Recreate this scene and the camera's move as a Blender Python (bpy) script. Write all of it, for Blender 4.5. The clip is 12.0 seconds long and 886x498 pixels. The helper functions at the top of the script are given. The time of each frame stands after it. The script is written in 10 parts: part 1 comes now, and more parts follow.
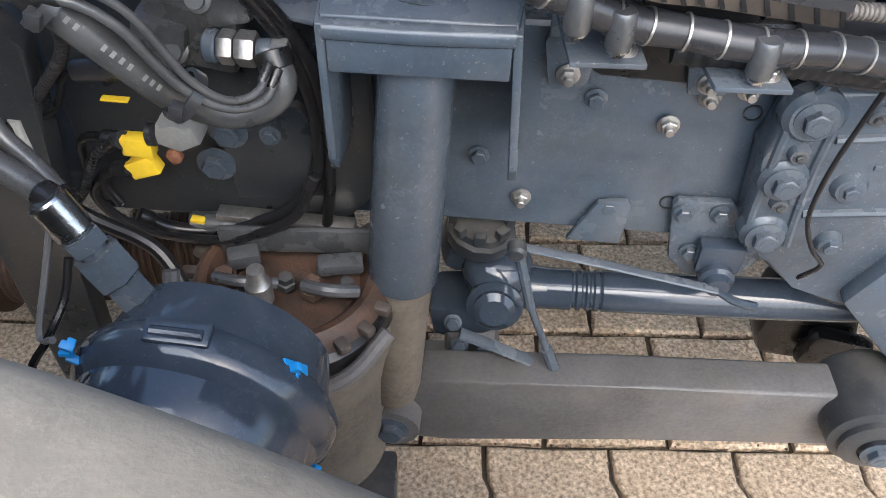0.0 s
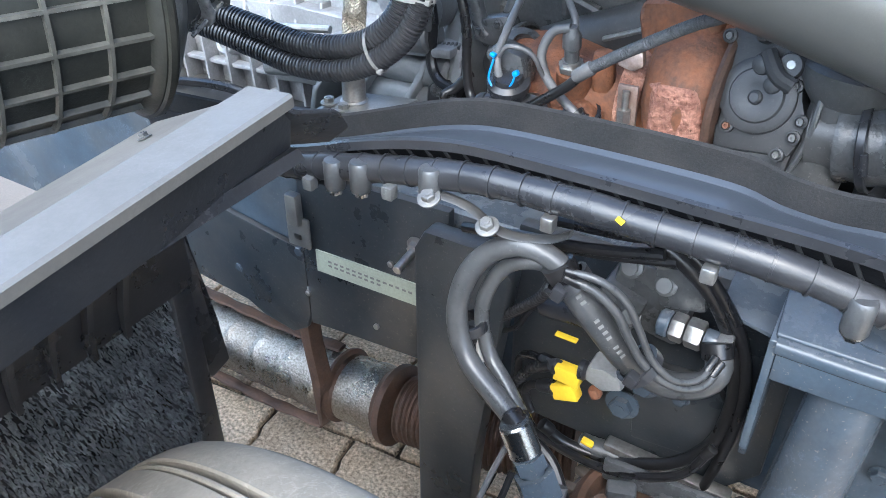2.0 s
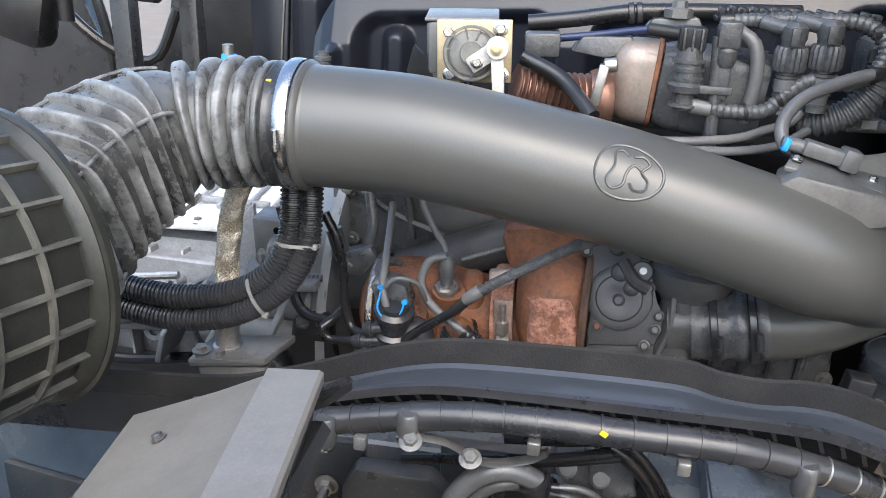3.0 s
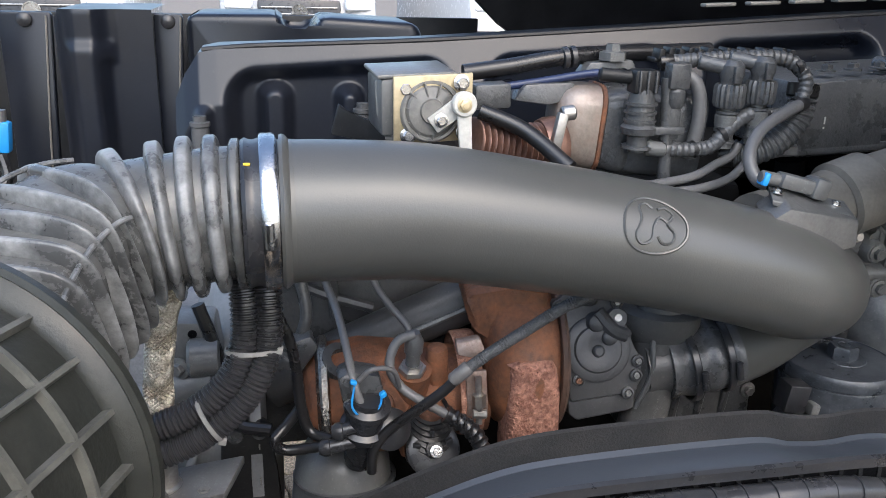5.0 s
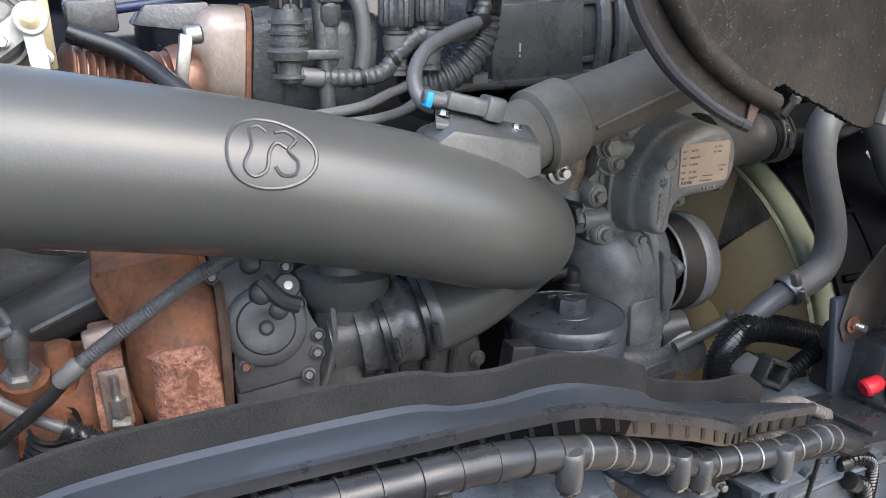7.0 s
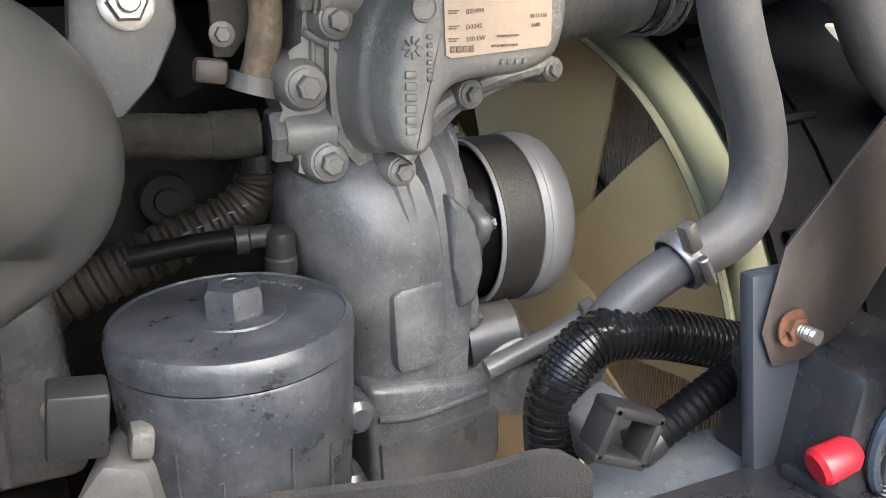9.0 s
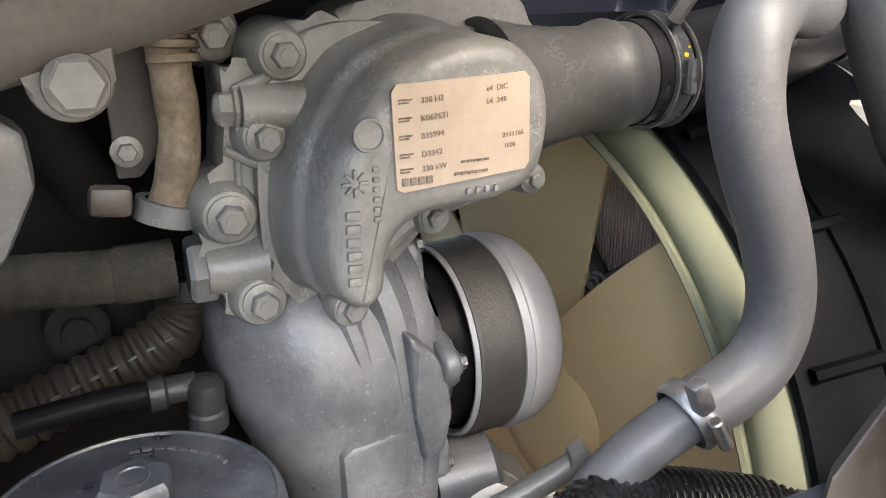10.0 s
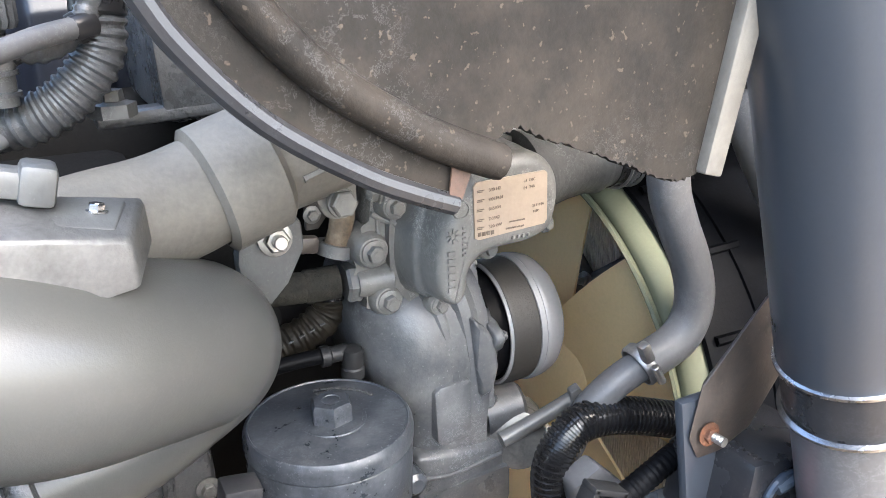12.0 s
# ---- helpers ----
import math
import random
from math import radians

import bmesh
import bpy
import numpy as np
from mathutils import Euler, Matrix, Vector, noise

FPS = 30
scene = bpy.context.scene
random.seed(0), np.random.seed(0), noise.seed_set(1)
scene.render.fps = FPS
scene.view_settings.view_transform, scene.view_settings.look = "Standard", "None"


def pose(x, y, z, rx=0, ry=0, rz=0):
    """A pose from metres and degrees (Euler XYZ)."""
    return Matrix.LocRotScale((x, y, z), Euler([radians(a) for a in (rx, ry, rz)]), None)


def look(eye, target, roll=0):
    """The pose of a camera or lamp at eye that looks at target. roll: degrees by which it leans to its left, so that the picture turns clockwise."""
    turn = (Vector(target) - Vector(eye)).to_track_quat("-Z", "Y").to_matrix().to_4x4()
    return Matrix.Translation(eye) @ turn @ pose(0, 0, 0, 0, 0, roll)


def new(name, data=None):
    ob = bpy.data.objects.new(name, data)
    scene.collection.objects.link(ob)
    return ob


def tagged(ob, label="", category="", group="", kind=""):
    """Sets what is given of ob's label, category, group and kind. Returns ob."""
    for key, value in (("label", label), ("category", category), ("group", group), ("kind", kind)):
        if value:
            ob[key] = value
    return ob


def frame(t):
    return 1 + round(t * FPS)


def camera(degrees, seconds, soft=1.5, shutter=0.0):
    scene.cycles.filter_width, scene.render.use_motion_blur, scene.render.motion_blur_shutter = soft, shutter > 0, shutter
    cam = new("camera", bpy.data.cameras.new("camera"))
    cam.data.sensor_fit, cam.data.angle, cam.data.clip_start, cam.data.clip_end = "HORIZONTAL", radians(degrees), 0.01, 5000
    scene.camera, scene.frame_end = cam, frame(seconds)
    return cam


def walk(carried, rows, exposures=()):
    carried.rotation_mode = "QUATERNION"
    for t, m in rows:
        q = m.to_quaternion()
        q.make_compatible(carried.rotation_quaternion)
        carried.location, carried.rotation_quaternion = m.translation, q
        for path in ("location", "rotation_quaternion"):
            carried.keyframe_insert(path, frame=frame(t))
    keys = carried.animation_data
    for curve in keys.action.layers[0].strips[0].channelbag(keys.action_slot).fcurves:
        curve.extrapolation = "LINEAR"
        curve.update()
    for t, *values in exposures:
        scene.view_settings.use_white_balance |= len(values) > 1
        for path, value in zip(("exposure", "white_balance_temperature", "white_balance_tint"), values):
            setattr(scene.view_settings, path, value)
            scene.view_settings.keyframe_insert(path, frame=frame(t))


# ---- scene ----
cam = camera(56.9, 12.0, soft=0.8)
METRES, EYE, TILT, LEAN, TURN = 2.3, 1.1, -46.0, -1.0, 5.0
ROWS = [
    (0.0, 0, 0, 0, 0, 0, -0),
    (0.5, -0.0209, -0.0003, 0.0189, 7.25, -0.85, -7.42),
    (1.0, -0.0438, -0.0157, 0.0246, 14.81, 0.53, -15.13),
    (1.5, -0.0538, -0.0401, 0.0247, 19.79, 7.18, -19.49),
    (2.0, -0.0474, -0.0604, 0.0266, 19.62, 8.46, -17.98),
    (2.5, -0.0801, -0.0873, 0.0307, 12.11, 13.92, -12.32),
    (3.0, -0.143, -0.1062, 0.0225, 2.45, 24.62, -4.24),
    (3.2, -0.1658, -0.1082, 0.0192, -0.7681, 27.4918, -0.905),
    (4.8, -0.2682, -0.0631, 0.0724, -11.1673, 26.0336, 10.3206),
    (5.0, -0.2681, -0.0674, 0.0694, -11.82, 25.78, 11.23),
    (5.5, -0.2499, -0.0538, 0.0709, -14.03, 25.21, 13.84),
    (6.0, -0.2185, -0.0424, 0.0725, -16.74, 24.85, 16.61),
    (6.5, -0.1938, -0.0375, 0.0708, -19.77, 24.14, 19.36),
    (7.0, -0.1692, -0.0116, 0.0594, -21.14, 23.67, 20.77),
    (7.2, -0.1506, 0.0038, 0.0501, -21.4611, 23.6559, 21.2526),
    (8.8, 0.0401, 0.1399, 0.0707, -21.6791, 22.7154, 22.3503),
    (9.0, 0.0538, 0.1453, 0.0894, -21.75, 22.65, 22.53),
    (9.5, 0.0811, 0.1604, 0.1275, -21.89, 22.34, 22.78),
    (10.0, 0.093, 0.1582, 0.1392, -21.97, 22.28, 23.08),
    (10.5, 0.0955, 0.1592, 0.1386, -22.35, 22.06, 23.45),
    (11.0, 0.089, 0.155, 0.1368, -22.43, 22.05, 23.69),
    (11.5, 0.061, 0.1219, 0.1293, -22.75, 21.65, 24.07),
    (12.0, -0.0039, 0.0391, 0.1105, -22.74, 21.13, 24.09),
]
LIGHT = [(0.0, 1.92, 5950, 8), (0.5, 2.15, 5750, 6), (1.5, 2.62, 5500, 4), (2.0, 2.48, 5500, 4), (2.5, 2.22, 5800, 6), (3.0, 1.9, 6200, 8), (5.0, 1.55, 6150, 9), (6.5, 1.75, 6100, 9), (7.2, 2.1, 6150, 9), (8.8, 2.93, 6500, 9), (9.5, 3.06, 6700, 9), (11.4, 3.02, 6650, 9), (12.0, 3.12, 6200, 9)]
walk(cam, [(t, pose(0, 0, EYE, TILT, LEAN, TURN) @ pose(METRES * x, METRES * y, METRES * z, 90 + pitch, roll, yaw)) for t, x, y, z, yaw, pitch, roll in ROWS], LIGHT)

# ---- world, sun, exposure ----
world = bpy.data.worlds.new("world")
scene.world = world
world.use_nodes = True
wt = world.node_tree
sky = wt.nodes.new("ShaderNodeTexSky")
sky.sky_type = "NISHITA"
sky.sun_disc = False
sky.sun_elevation = radians(46)
sky.sun_rotation = radians(158)
sky.air_density, sky.dust_density = 1.0, 3.0
wt.nodes["Background"].inputs["Strength"].default_value = 0.14
wt.links.new(sky.outputs["Color"], wt.nodes["Background"].inputs["Color"])
sun_data = bpy.data.lights.new("sun", "SUN")
sun_data.energy, sun_data.angle, sun_data.color = 0.75, radians(50), (1.0, 0.97, 0.92)
sun = new("sun", sun_data)
sun.matrix_world = look((-0.85, -2.1, 2.5), (0, 0, 0))

# ---- materials ----
MATS = {}


def surf(name, base, rough=0.5, metal=0.0, var=0.25, scale=14.0, grain=0.15, gscale=220.0, dust=None, amount=0.0, dscale=9.0, spec=0.5, settle=0.0, lumps=0.0, lscale=45.0, speck=0.0, rel=0.0012, scuff=0.0, sscale=26.0):
    """Paint, plastic, metal: a base colour with broad and fine variation, dust or rust in blotches that also settles on
    upward faces, pale specks, fine grain and the soft lumps of a casting in relief."""
    m = bpy.data.materials.new(name)
    m.use_nodes = True
    t = m.node_tree
    n, l = t.nodes, t.links
    b = n["Principled BSDF"]
    co = n.new("ShaderNodeTexCoord")

    def noise(sc, detail, rough_n=0.5):
        q = n.new("ShaderNodeTexNoise")
        q.inputs["Scale"].default_value, q.inputs["Detail"].default_value, q.inputs["Roughness"].default_value = sc, detail, rough_n
        l.new(co.outputs["Object"], q.inputs["Vector"])
        return q.outputs["Fac"]

    def span(sock, lo, hi, a, c):
        q = n.new("ShaderNodeMapRange")
        q.inputs["From Min"].default_value, q.inputs["From Max"].default_value = lo, hi
        q.inputs["To Min"].default_value, q.inputs["To Max"].default_value = a, c
        l.new(sock, q.inputs["Value"])
        return q.outputs["Result"]

    def calc(op, a, c):
        q = n.new("ShaderNodeMath")
        q.operation = op
        for i, v in enumerate((a, c)):
            if isinstance(v, (int, float)):
                q.inputs[i].default_value = v
            else:
                l.new(v, q.inputs[i])
        return q.outputs[0]
    big, fine = noise(scale, 5, 0.6), noise(gscale, 4, 0.6)
    tone = calc("MULTIPLY", span(big, 0.3, 0.7, 1 - var, 1 + var), span(fine, 0.25, 0.75, 1 - grain, 1 + grain))
    sc = n.new("ShaderNodeVectorMath")
    sc.operation = "SCALE"
    sc.inputs[0].default_value = base
    l.new(tone, sc.inputs["Scale"])
    col = sc.outputs[0]
    wet = None

    def lay(fac, colour, under):
        mix = n.new("ShaderNodeMix")
        mix.data_type = "RGBA"
        l.new(fac, mix.inputs[0])
        l.new(under, mix.inputs[6])
        mix.inputs[7].default_value = (*colour, 1)
        return mix.outputs[2]
    if dust:
        blot = span(noise(dscale, 8, 0.68), 0.42, 0.72, amount * 0.15, amount)
        if settle:
            geo = n.new("ShaderNodeNewGeometry")
            sep = n.new("ShaderNodeSeparateXYZ")
            l.new(geo.outputs["Normal"], sep.inputs[0])
            up = calc("MULTIPLY", span(sep.outputs["Z"], 0.25, 0.95, 0.0, settle), span(noise(dscale * 3, 6, 0.7), 0.35, 0.65, 0.35, 1.0))
            blot = calc("MAXIMUM", blot, up)
        wet = blot
        col = lay(blot, dust, col)
    if speck:
        sp = span(noise(gscale * 1.3, 2, 0.5), 0.66, 0.72, 0.0, speck)
        col = lay(sp, dust or (0.4, 0.38, 0.34), col)
    if scuff:
        hair = calc("ABSOLUTE", calc("SUBTRACT", noise(sscale, 9, 0.78), 0.5), 0.0)
        where = span(noise(sscale * 0.35, 2), 0.48, 0.62, 0.0, scuff)
        col = lay(calc("MULTIPLY", span(hair, 0.0, 0.009, 1.0, 0.0), where), tuple(min(1.0, v * 3.2 + 0.06) for v in base), col)
    if wet is not None:
        r = calc("ADD", span(big, 0.3, 0.7, rough * 0.85, rough * 1.15), calc("MULTIPLY", wet, 0.35))
    else:
        r = span(big, 0.3, 0.7, rough * 0.8, rough * 1.2)
    l.new(calc("MINIMUM", r, 1.0), b.inputs["Roughness"])
    l.new(col, b.inputs["Base Color"])
    b.inputs["Metallic"].default_value = metal
    b.inputs["Specular IOR Level"].default_value = spec
    bump = n.new("ShaderNodeBump")
    bump.inputs["Strength"].default_value, bump.inputs["Distance"].default_value = min(0.8, grain * 2.2), rel
    l.new(fine, bump.inputs["Height"])
    last = bump
    if lumps:
        b2 = n.new("ShaderNodeBump")
        b2.inputs["Strength"].default_value, b2.inputs["Distance"].default_value = lumps, 0.004
        l.new(noise(lscale, 3, 0.5), b2.inputs["Height"])
        l.new(b2.outputs["Normal"], bump.inputs["Normal"])
    l.new(last.outputs["Normal"], b.inputs["Normal"])
    MATS[name] = m
    return m


def random_tint(m, lo=0.75, hi=1.2):
    """Pieces of one kind differ a little in tone."""
    n, l = m.node_tree.nodes, m.node_tree.links
    b = n["Principled BSDF"]
    old = b.inputs["Base Color"].links[0].from_socket
    info = n.new("ShaderNodeObjectInfo")
    mr = n.new("ShaderNodeMapRange")
    mr.inputs["To Min"].default_value, mr.inputs["To Max"].default_value = lo, hi
    l.new(info.outputs["Random"], mr.inputs["Value"])
    sc = n.new("ShaderNodeVectorMath")
    sc.operation = "SCALE"
    l.new(old, sc.inputs[0])
    l.new(mr.outputs["Result"], sc.inputs["Scale"])
    l.new(sc.outputs[0], b.inputs["Base Color"])
    return m


DUST = (0.30, 0.26, 0.21)
chassis = surf("chassis_paint", (0.046, 0.066, 0.090), 0.22, var=0.2, grain=0.08, dust=DUST, amount=0.22, dscale=5, settle=0.25, lumps=0.08, lscale=25, speck=0.25, scuff=0.35, sscale=14)
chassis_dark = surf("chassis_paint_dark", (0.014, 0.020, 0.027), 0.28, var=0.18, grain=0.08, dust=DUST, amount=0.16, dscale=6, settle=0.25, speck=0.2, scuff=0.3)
gloss_grey = surf("gloss_grey_paint", (0.032, 0.044, 0.062), 0.085, var=0.15, grain=0.03, dust=DUST, amount=0.07, dscale=7, lumps=0.14, lscale=22, speck=0.08, scuff=0.35, sscale=16)
road_dirt = surf("dried_road_dirt", (0.10, 0.084, 0.066), 0.7, var=0.4, scale=16, grain=0.4, gscale=160, dust=(0.24, 0.205, 0.16), amount=0.75, dscale=11, lumps=0.3, speck=0.3)
shelf_mat = surf("satin_blue_black_plastic", (0.040, 0.046, 0.056), 0.30, var=0.06, scale=6, grain=0.03, dust=(0.14, 0.14, 0.14), amount=0.03, dscale=7)
dusty_grey = surf("dusty_grey_paint", (0.085, 0.086, 0.090), 0.45, var=0.25, grain=0.25, dust=(0.20, 0.165, 0.13), amount=0.5, dscale=8, settle=0.3, speck=0.3)
engine = surf("engine_paint", (0.080, 0.082, 0.082), 0.30, var=0.18, grain=0.10, dust=(0.22, 0.215, 0.20), amount=0.35, dscale=12, settle=0.16, lumps=0.14, lscale=60, speck=0.3, scuff=0.7, sscale=30)
pump_mat = surf("pump_casting_paint", (0.052, 0.052, 0.051), 0.38, var=0.18, grain=0.14, dust=(0.17, 0.16, 0.145), amount=0.28, dscale=16, settle=0.15, lumps=0.16, lscale=70, speck=0.45, scuff=1.0, sscale=34)
volute_mat = surf("pump_cover_paint", (0.140, 0.136, 0.126), 0.36, var=0.22, grain=0.14, dust=(0.29, 0.275, 0.245), amount=0.35, dscale=14, settle=0.15, lumps=0.14, lscale=70, speck=0.45, scuff=1.0, sscale=34)
drum_mat = surf("oil_filter_paint", (0.018, 0.022, 0.028), 0.26, var=0.3, grain=0.1, dust=(0.17, 0.18, 0.195), amount=0.40, dscale=34, settle=0.10, lumps=0.10, speck=0.4, scuff=0.9)
# Near-black base and faint gloss stand for shade deep in the engine bay.
block_mat = surf("shade_black_block", (0.007, 0.007, 0.0072), 0.85, var=0.3, grain=0.2, dust=(0.045, 0.04, 0.032), amount=0.15, dscale=12, lumps=0.3, spec=0.12)
housing_mat = surf("blue_grey_casting", (0.056, 0.060, 0.065), 0.28, var=0.22, grain=0.14, dust=(0.24, 0.235, 0.225), amount=0.42, dscale=20, settle=0.16, lumps=0.14, lscale=60, speck=0.4, scuff=1.0, sscale=26)
actuator_mat = surf("dark_actuator_casting", (0.037, 0.038, 0.040), 0.40, var=0.2, grain=0.12, dust=(0.12, 0.115, 0.105), amount=0.3, dscale=16, settle=0.12, lumps=0.12, speck=0.35)
engine_dark = surf("engine_paint_dark", (0.052, 0.054, 0.056), 0.27, var=0.22, grain=0.26, dust=(0.17, 0.165, 0.16), amount=0.2, dscale=14, settle=0.15, lumps=0.2, lscale=70, speck=0.25, scuff=0.5, sscale=30)
gear_alu = surf("cast_aluminium", (0.33, 0.33, 0.335), 0.42, metal=0.2, var=0.25, grain=0.2, dust=(0.17, 0.17, 0.17), amount=0.6, dscale=12, lumps=0.3, lscale=60)
plastic = surf("black_plastic", (0.018, 0.019, 0.022), 0.27, var=0.2, grain=0.08, dust=(0.14, 0.13, 0.12), amount=0.14, dscale=10, speck=0.12, scuff=0.25)
gloss_black = surf("glossy_black_sleeve", (0.006, 0.0062, 0.007), 0.16, var=0.2, grain=0.05, dust=(0.08, 0.075, 0.07), amount=0.12, dscale=20, speck=0.2)
plastic_matt = surf("matt_black_plastic", (0.014, 0.0145, 0.0155), 0.36, var=0.2, grain=0.12, dust=(0.09, 0.085, 0.08), amount=0.2, dscale=8, speck=0.15, spec=0.22)
lip_mat = surf("felted_black_rubber", (0.015, 0.0155, 0.0165), 0.75, var=0.25, grain=0.35, gscale=500, dust=(0.060, 0.055, 0.050), amount=0.42, dscale=10, speck=0.3, spec=0.12)
edge_mat = surf("brown_dirty_plastic", (0.05, 0.042, 0.036), 0.4, var=0.25, grain=0.15, dust=(0.17, 0.13, 0.10), amount=0.5, dscale=9)
rubber = surf("black_rubber", (0.008, 0.008, 0.009), 0.28, var=0.25, grain=0.06, dust=(0.13, 0.12, 0.11), amount=0.09, dscale=20, speck=0.12)
hose_grey = surf("grey_rubber_hose", (0.098, 0.098, 0.100), 0.40, var=0.15, grain=0.1, dust=(0.22, 0.20, 0.18), amount=0.2, dscale=20, settle=0.1, speck=0.15, scuff=0.35)
air_hose = surf("air_brake_hose", (0.044, 0.046, 0.048), 0.28, var=0.15, grain=0.1, dust=(0.26, 0.25, 0.24), amount=0.2, dscale=25, speck=0.25)
intake = surf("soft_charcoal_plastic", (0.056, 0.057, 0.054), 0.30, var=0.06, scale=5, grain=0.05, gscale=500, dust=(0.15, 0.13, 0.11), amount=0.12, dscale=4, spec=0.55, scuff=0.10, sscale=9)
boot_mat = surf("weathered_rubber_boot", (0.030, 0.031, 0.031), 0.22, var=0.3, grain=0.10, dust=(0.30, 0.30, 0.285), amount=0.38, settle=0.3, dscale=16, lumps=0.25, lscale=34, scuff=0.9, sscale=34)
fold_mat = surf("chalky_rubber_folds", (0.030, 0.031, 0.032), 0.22, var=0.5, grain=0.15, dust=(0.42, 0.425, 0.42), amount=0.72, dscale=24, lumps=0.25, lscale=50, scuff=0.8)
filter_mat = surf("olive_black_plastic", (0.016, 0.017, 0.0145), 0.30, var=0.25, grain=0.15, spec=0.35, dust=(0.11, 0.105, 0.088), amount=0.26, dscale=10, settle=0.1, scuff=0.4)
filter_rib = surf("worn_olive_plastic", (0.048, 0.048, 0.042), 0.36, var=0.3, grain=0.15, dust=(0.21, 0.20, 0.17), amount=0.48, dscale=26)
rust = surf("rusty_cast_iron", (0.085, 0.040, 0.024), 0.55, var=0.6, scale=18, grain=0.45, gscale=190, dust=(0.33, 0.125, 0.052), amount=0.85, dscale=24, lumps=0.5, lscale=90, speck=0.3)
rust_pale = surf("pale_rusty_iron", (0.30, 0.125, 0.075), 0.75, var=0.4, scale=60, grain=0.6, gscale=320, dust=(0.50, 0.32, 0.24), amount=0.75, dscale=60, lumps=0.5, lscale=160, speck=0.7)
rust_dark = surf("dark_rusty_steel", (0.065, 0.040, 0.030), 0.55, var=0.5, scale=30, grain=0.3, dust=(0.14, 0.075, 0.042), amount=0.6, dscale=25, lumps=0.3)
steel = surf("bright_steel", (0.50, 0.50, 0.50), 0.22, metal=1.0, var=0.12, grain=0.1, dust=(0.25, 0.23, 0.2), amount=0.25, dscale=60)
zinc = surf("zinc_plated_steel", (0.46, 0.45, 0.43), 0.34, metal=0.9, var=0.2, dust=(0.22, 0.19, 0.16), amount=0.5, dscale=50)
gold_zinc = surf("yellow_zinc_plate", (0.56, 0.46, 0.28), 0.38, metal=0.6, var=0.2, dust=(0.42, 0.36, 0.28), amount=0.5, dscale=30)
foil = surf("embossed_heat_shield", (0.36, 0.345, 0.315), 0.26, metal=1.0, var=0.2, grain=0.6, gscale=240, dust=(0.30, 0.20, 0.12), amount=0.35, dscale=9, lumps=0.35, lscale=30, rel=0.003)
braid = surf("steel_braid", (0.50, 0.46, 0.38), 0.38, metal=0.7, var=0.25, grain=0.7, gscale=420, dust=(0.15, 0.13, 0.1), amount=0.4, dscale=60)
alu_trim = surf("worn_aluminium", (0.225, 0.210, 0.187), 0.38, metal=0.35, var=0.15, scale=5, grain=0.06, gscale=300, dust=(0.09, 0.082, 0.072), amount=0.45, dscale=7, lumps=0.04, scuff=0.06, sscale=12)
pipe_grey = surf("dusty_grey_pipe", (0.120, 0.112, 0.098), 0.5, var=0.2, dust=(0.27, 0.25, 0.21), amount=0.4, dscale=12, settle=0.3, lumps=0.12)
fan_mat = surf("translucent_fan_plastic", (0.92, 0.75, 0.42), 0.42, var=0.12, scale=6, grain=0.06, dust=(0.62, 0.52, 0.34), amount=0.35, dscale=6)
shroud_mat = surf("pale_green_plastic", (0.150, 0.156, 0.096), 0.7, var=0.1, grain=0.05, dust=(0.21, 0.205, 0.135), amount=0.3, dscale=8)
fn, fl = fan_mat.node_tree.nodes, fan_mat.node_tree.links
through_light, fan_mix = fn.new("ShaderNodeBsdfTranslucent"), fn.new("ShaderNodeMixShader")
through_light.inputs["Color"].default_value = (0.92, 0.62, 0.22, 1)
fan_mix.inputs[0].default_value = 0.3
fl.new(fn["Principled BSDF"].outputs[0], fan_mix.inputs[1])
fl.new(through_light.outputs[0], fan_mix.inputs[2])
fl.new(fan_mix.outputs[0], fn["Material Output"].inputs["Surface"])
label_mat = surf("copper_label", (0.44, 0.35, 0.265), 0.34, metal=0.25, var=0.12, grain=0.05, dust=(0.45, 0.33, 0.25), amount=0.2)
label_pale = surf("pale_sticker", (0.40, 0.44, 0.36), 0.45, var=0.1, dust=(0.24, 0.25, 0.21), amount=0.4)
ink = surf("label_ink", (0.17, 0.13, 0.10), 0.6, var=0.05)
ink_pale = surf("pale_print", (0.17, 0.17, 0.165), 0.6, var=0.1)
# Black plastic sunk further, so its colour carries the shade round the fan.
deep_black = surf("shade_black_plastic", (0.0035, 0.0036, 0.0042), 0.38, var=0.3, grain=0.12, spec=0.05, dust=(0.02, 0.021, 0.023), amount=0.16, dscale=14, speck=0.2)
shield_black = surf("glossy_blue_black_plastic", (0.0065, 0.0085, 0.0145), 0.30, var=0.2, scale=5, grain=0.04, spec=0.42, dust=(0.09, 0.085, 0.075), amount=0.08, dscale=4, settle=0.05, speck=0.12, scuff=0.15)
dusty_white = surf("dusty_white_plastic", (0.23, 0.23, 0.225), 0.45, var=0.2, dust=(0.2, 0.19, 0.17), amount=0.5, dscale=40)
bolt_worn = surf("worn_bolt_paint", (0.13, 0.13, 0.125), 0.3, metal=0.3, var=0.25, grain=0.2, dust=(0.3, 0.28, 0.25), amount=0.4, dscale=60)
yellow = surf("yellow_plastic", (0.80, 0.55, 0.03), 0.4, var=0.08, grain=0.05)
blue = surf("blue_plastic", (0.02, 0.25, 0.62), 0.4, var=0.08, grain=0.05)
red = surf("red_plastic", (0.48, 0.015, 0.025), 0.40, var=0.08, grain=0.05)
white = surf("white_plastic", (0.50, 0.49, 0.45), 0.45, var=0.12, dust=(0.28, 0.26, 0.23), amount=0.5, dscale=30)
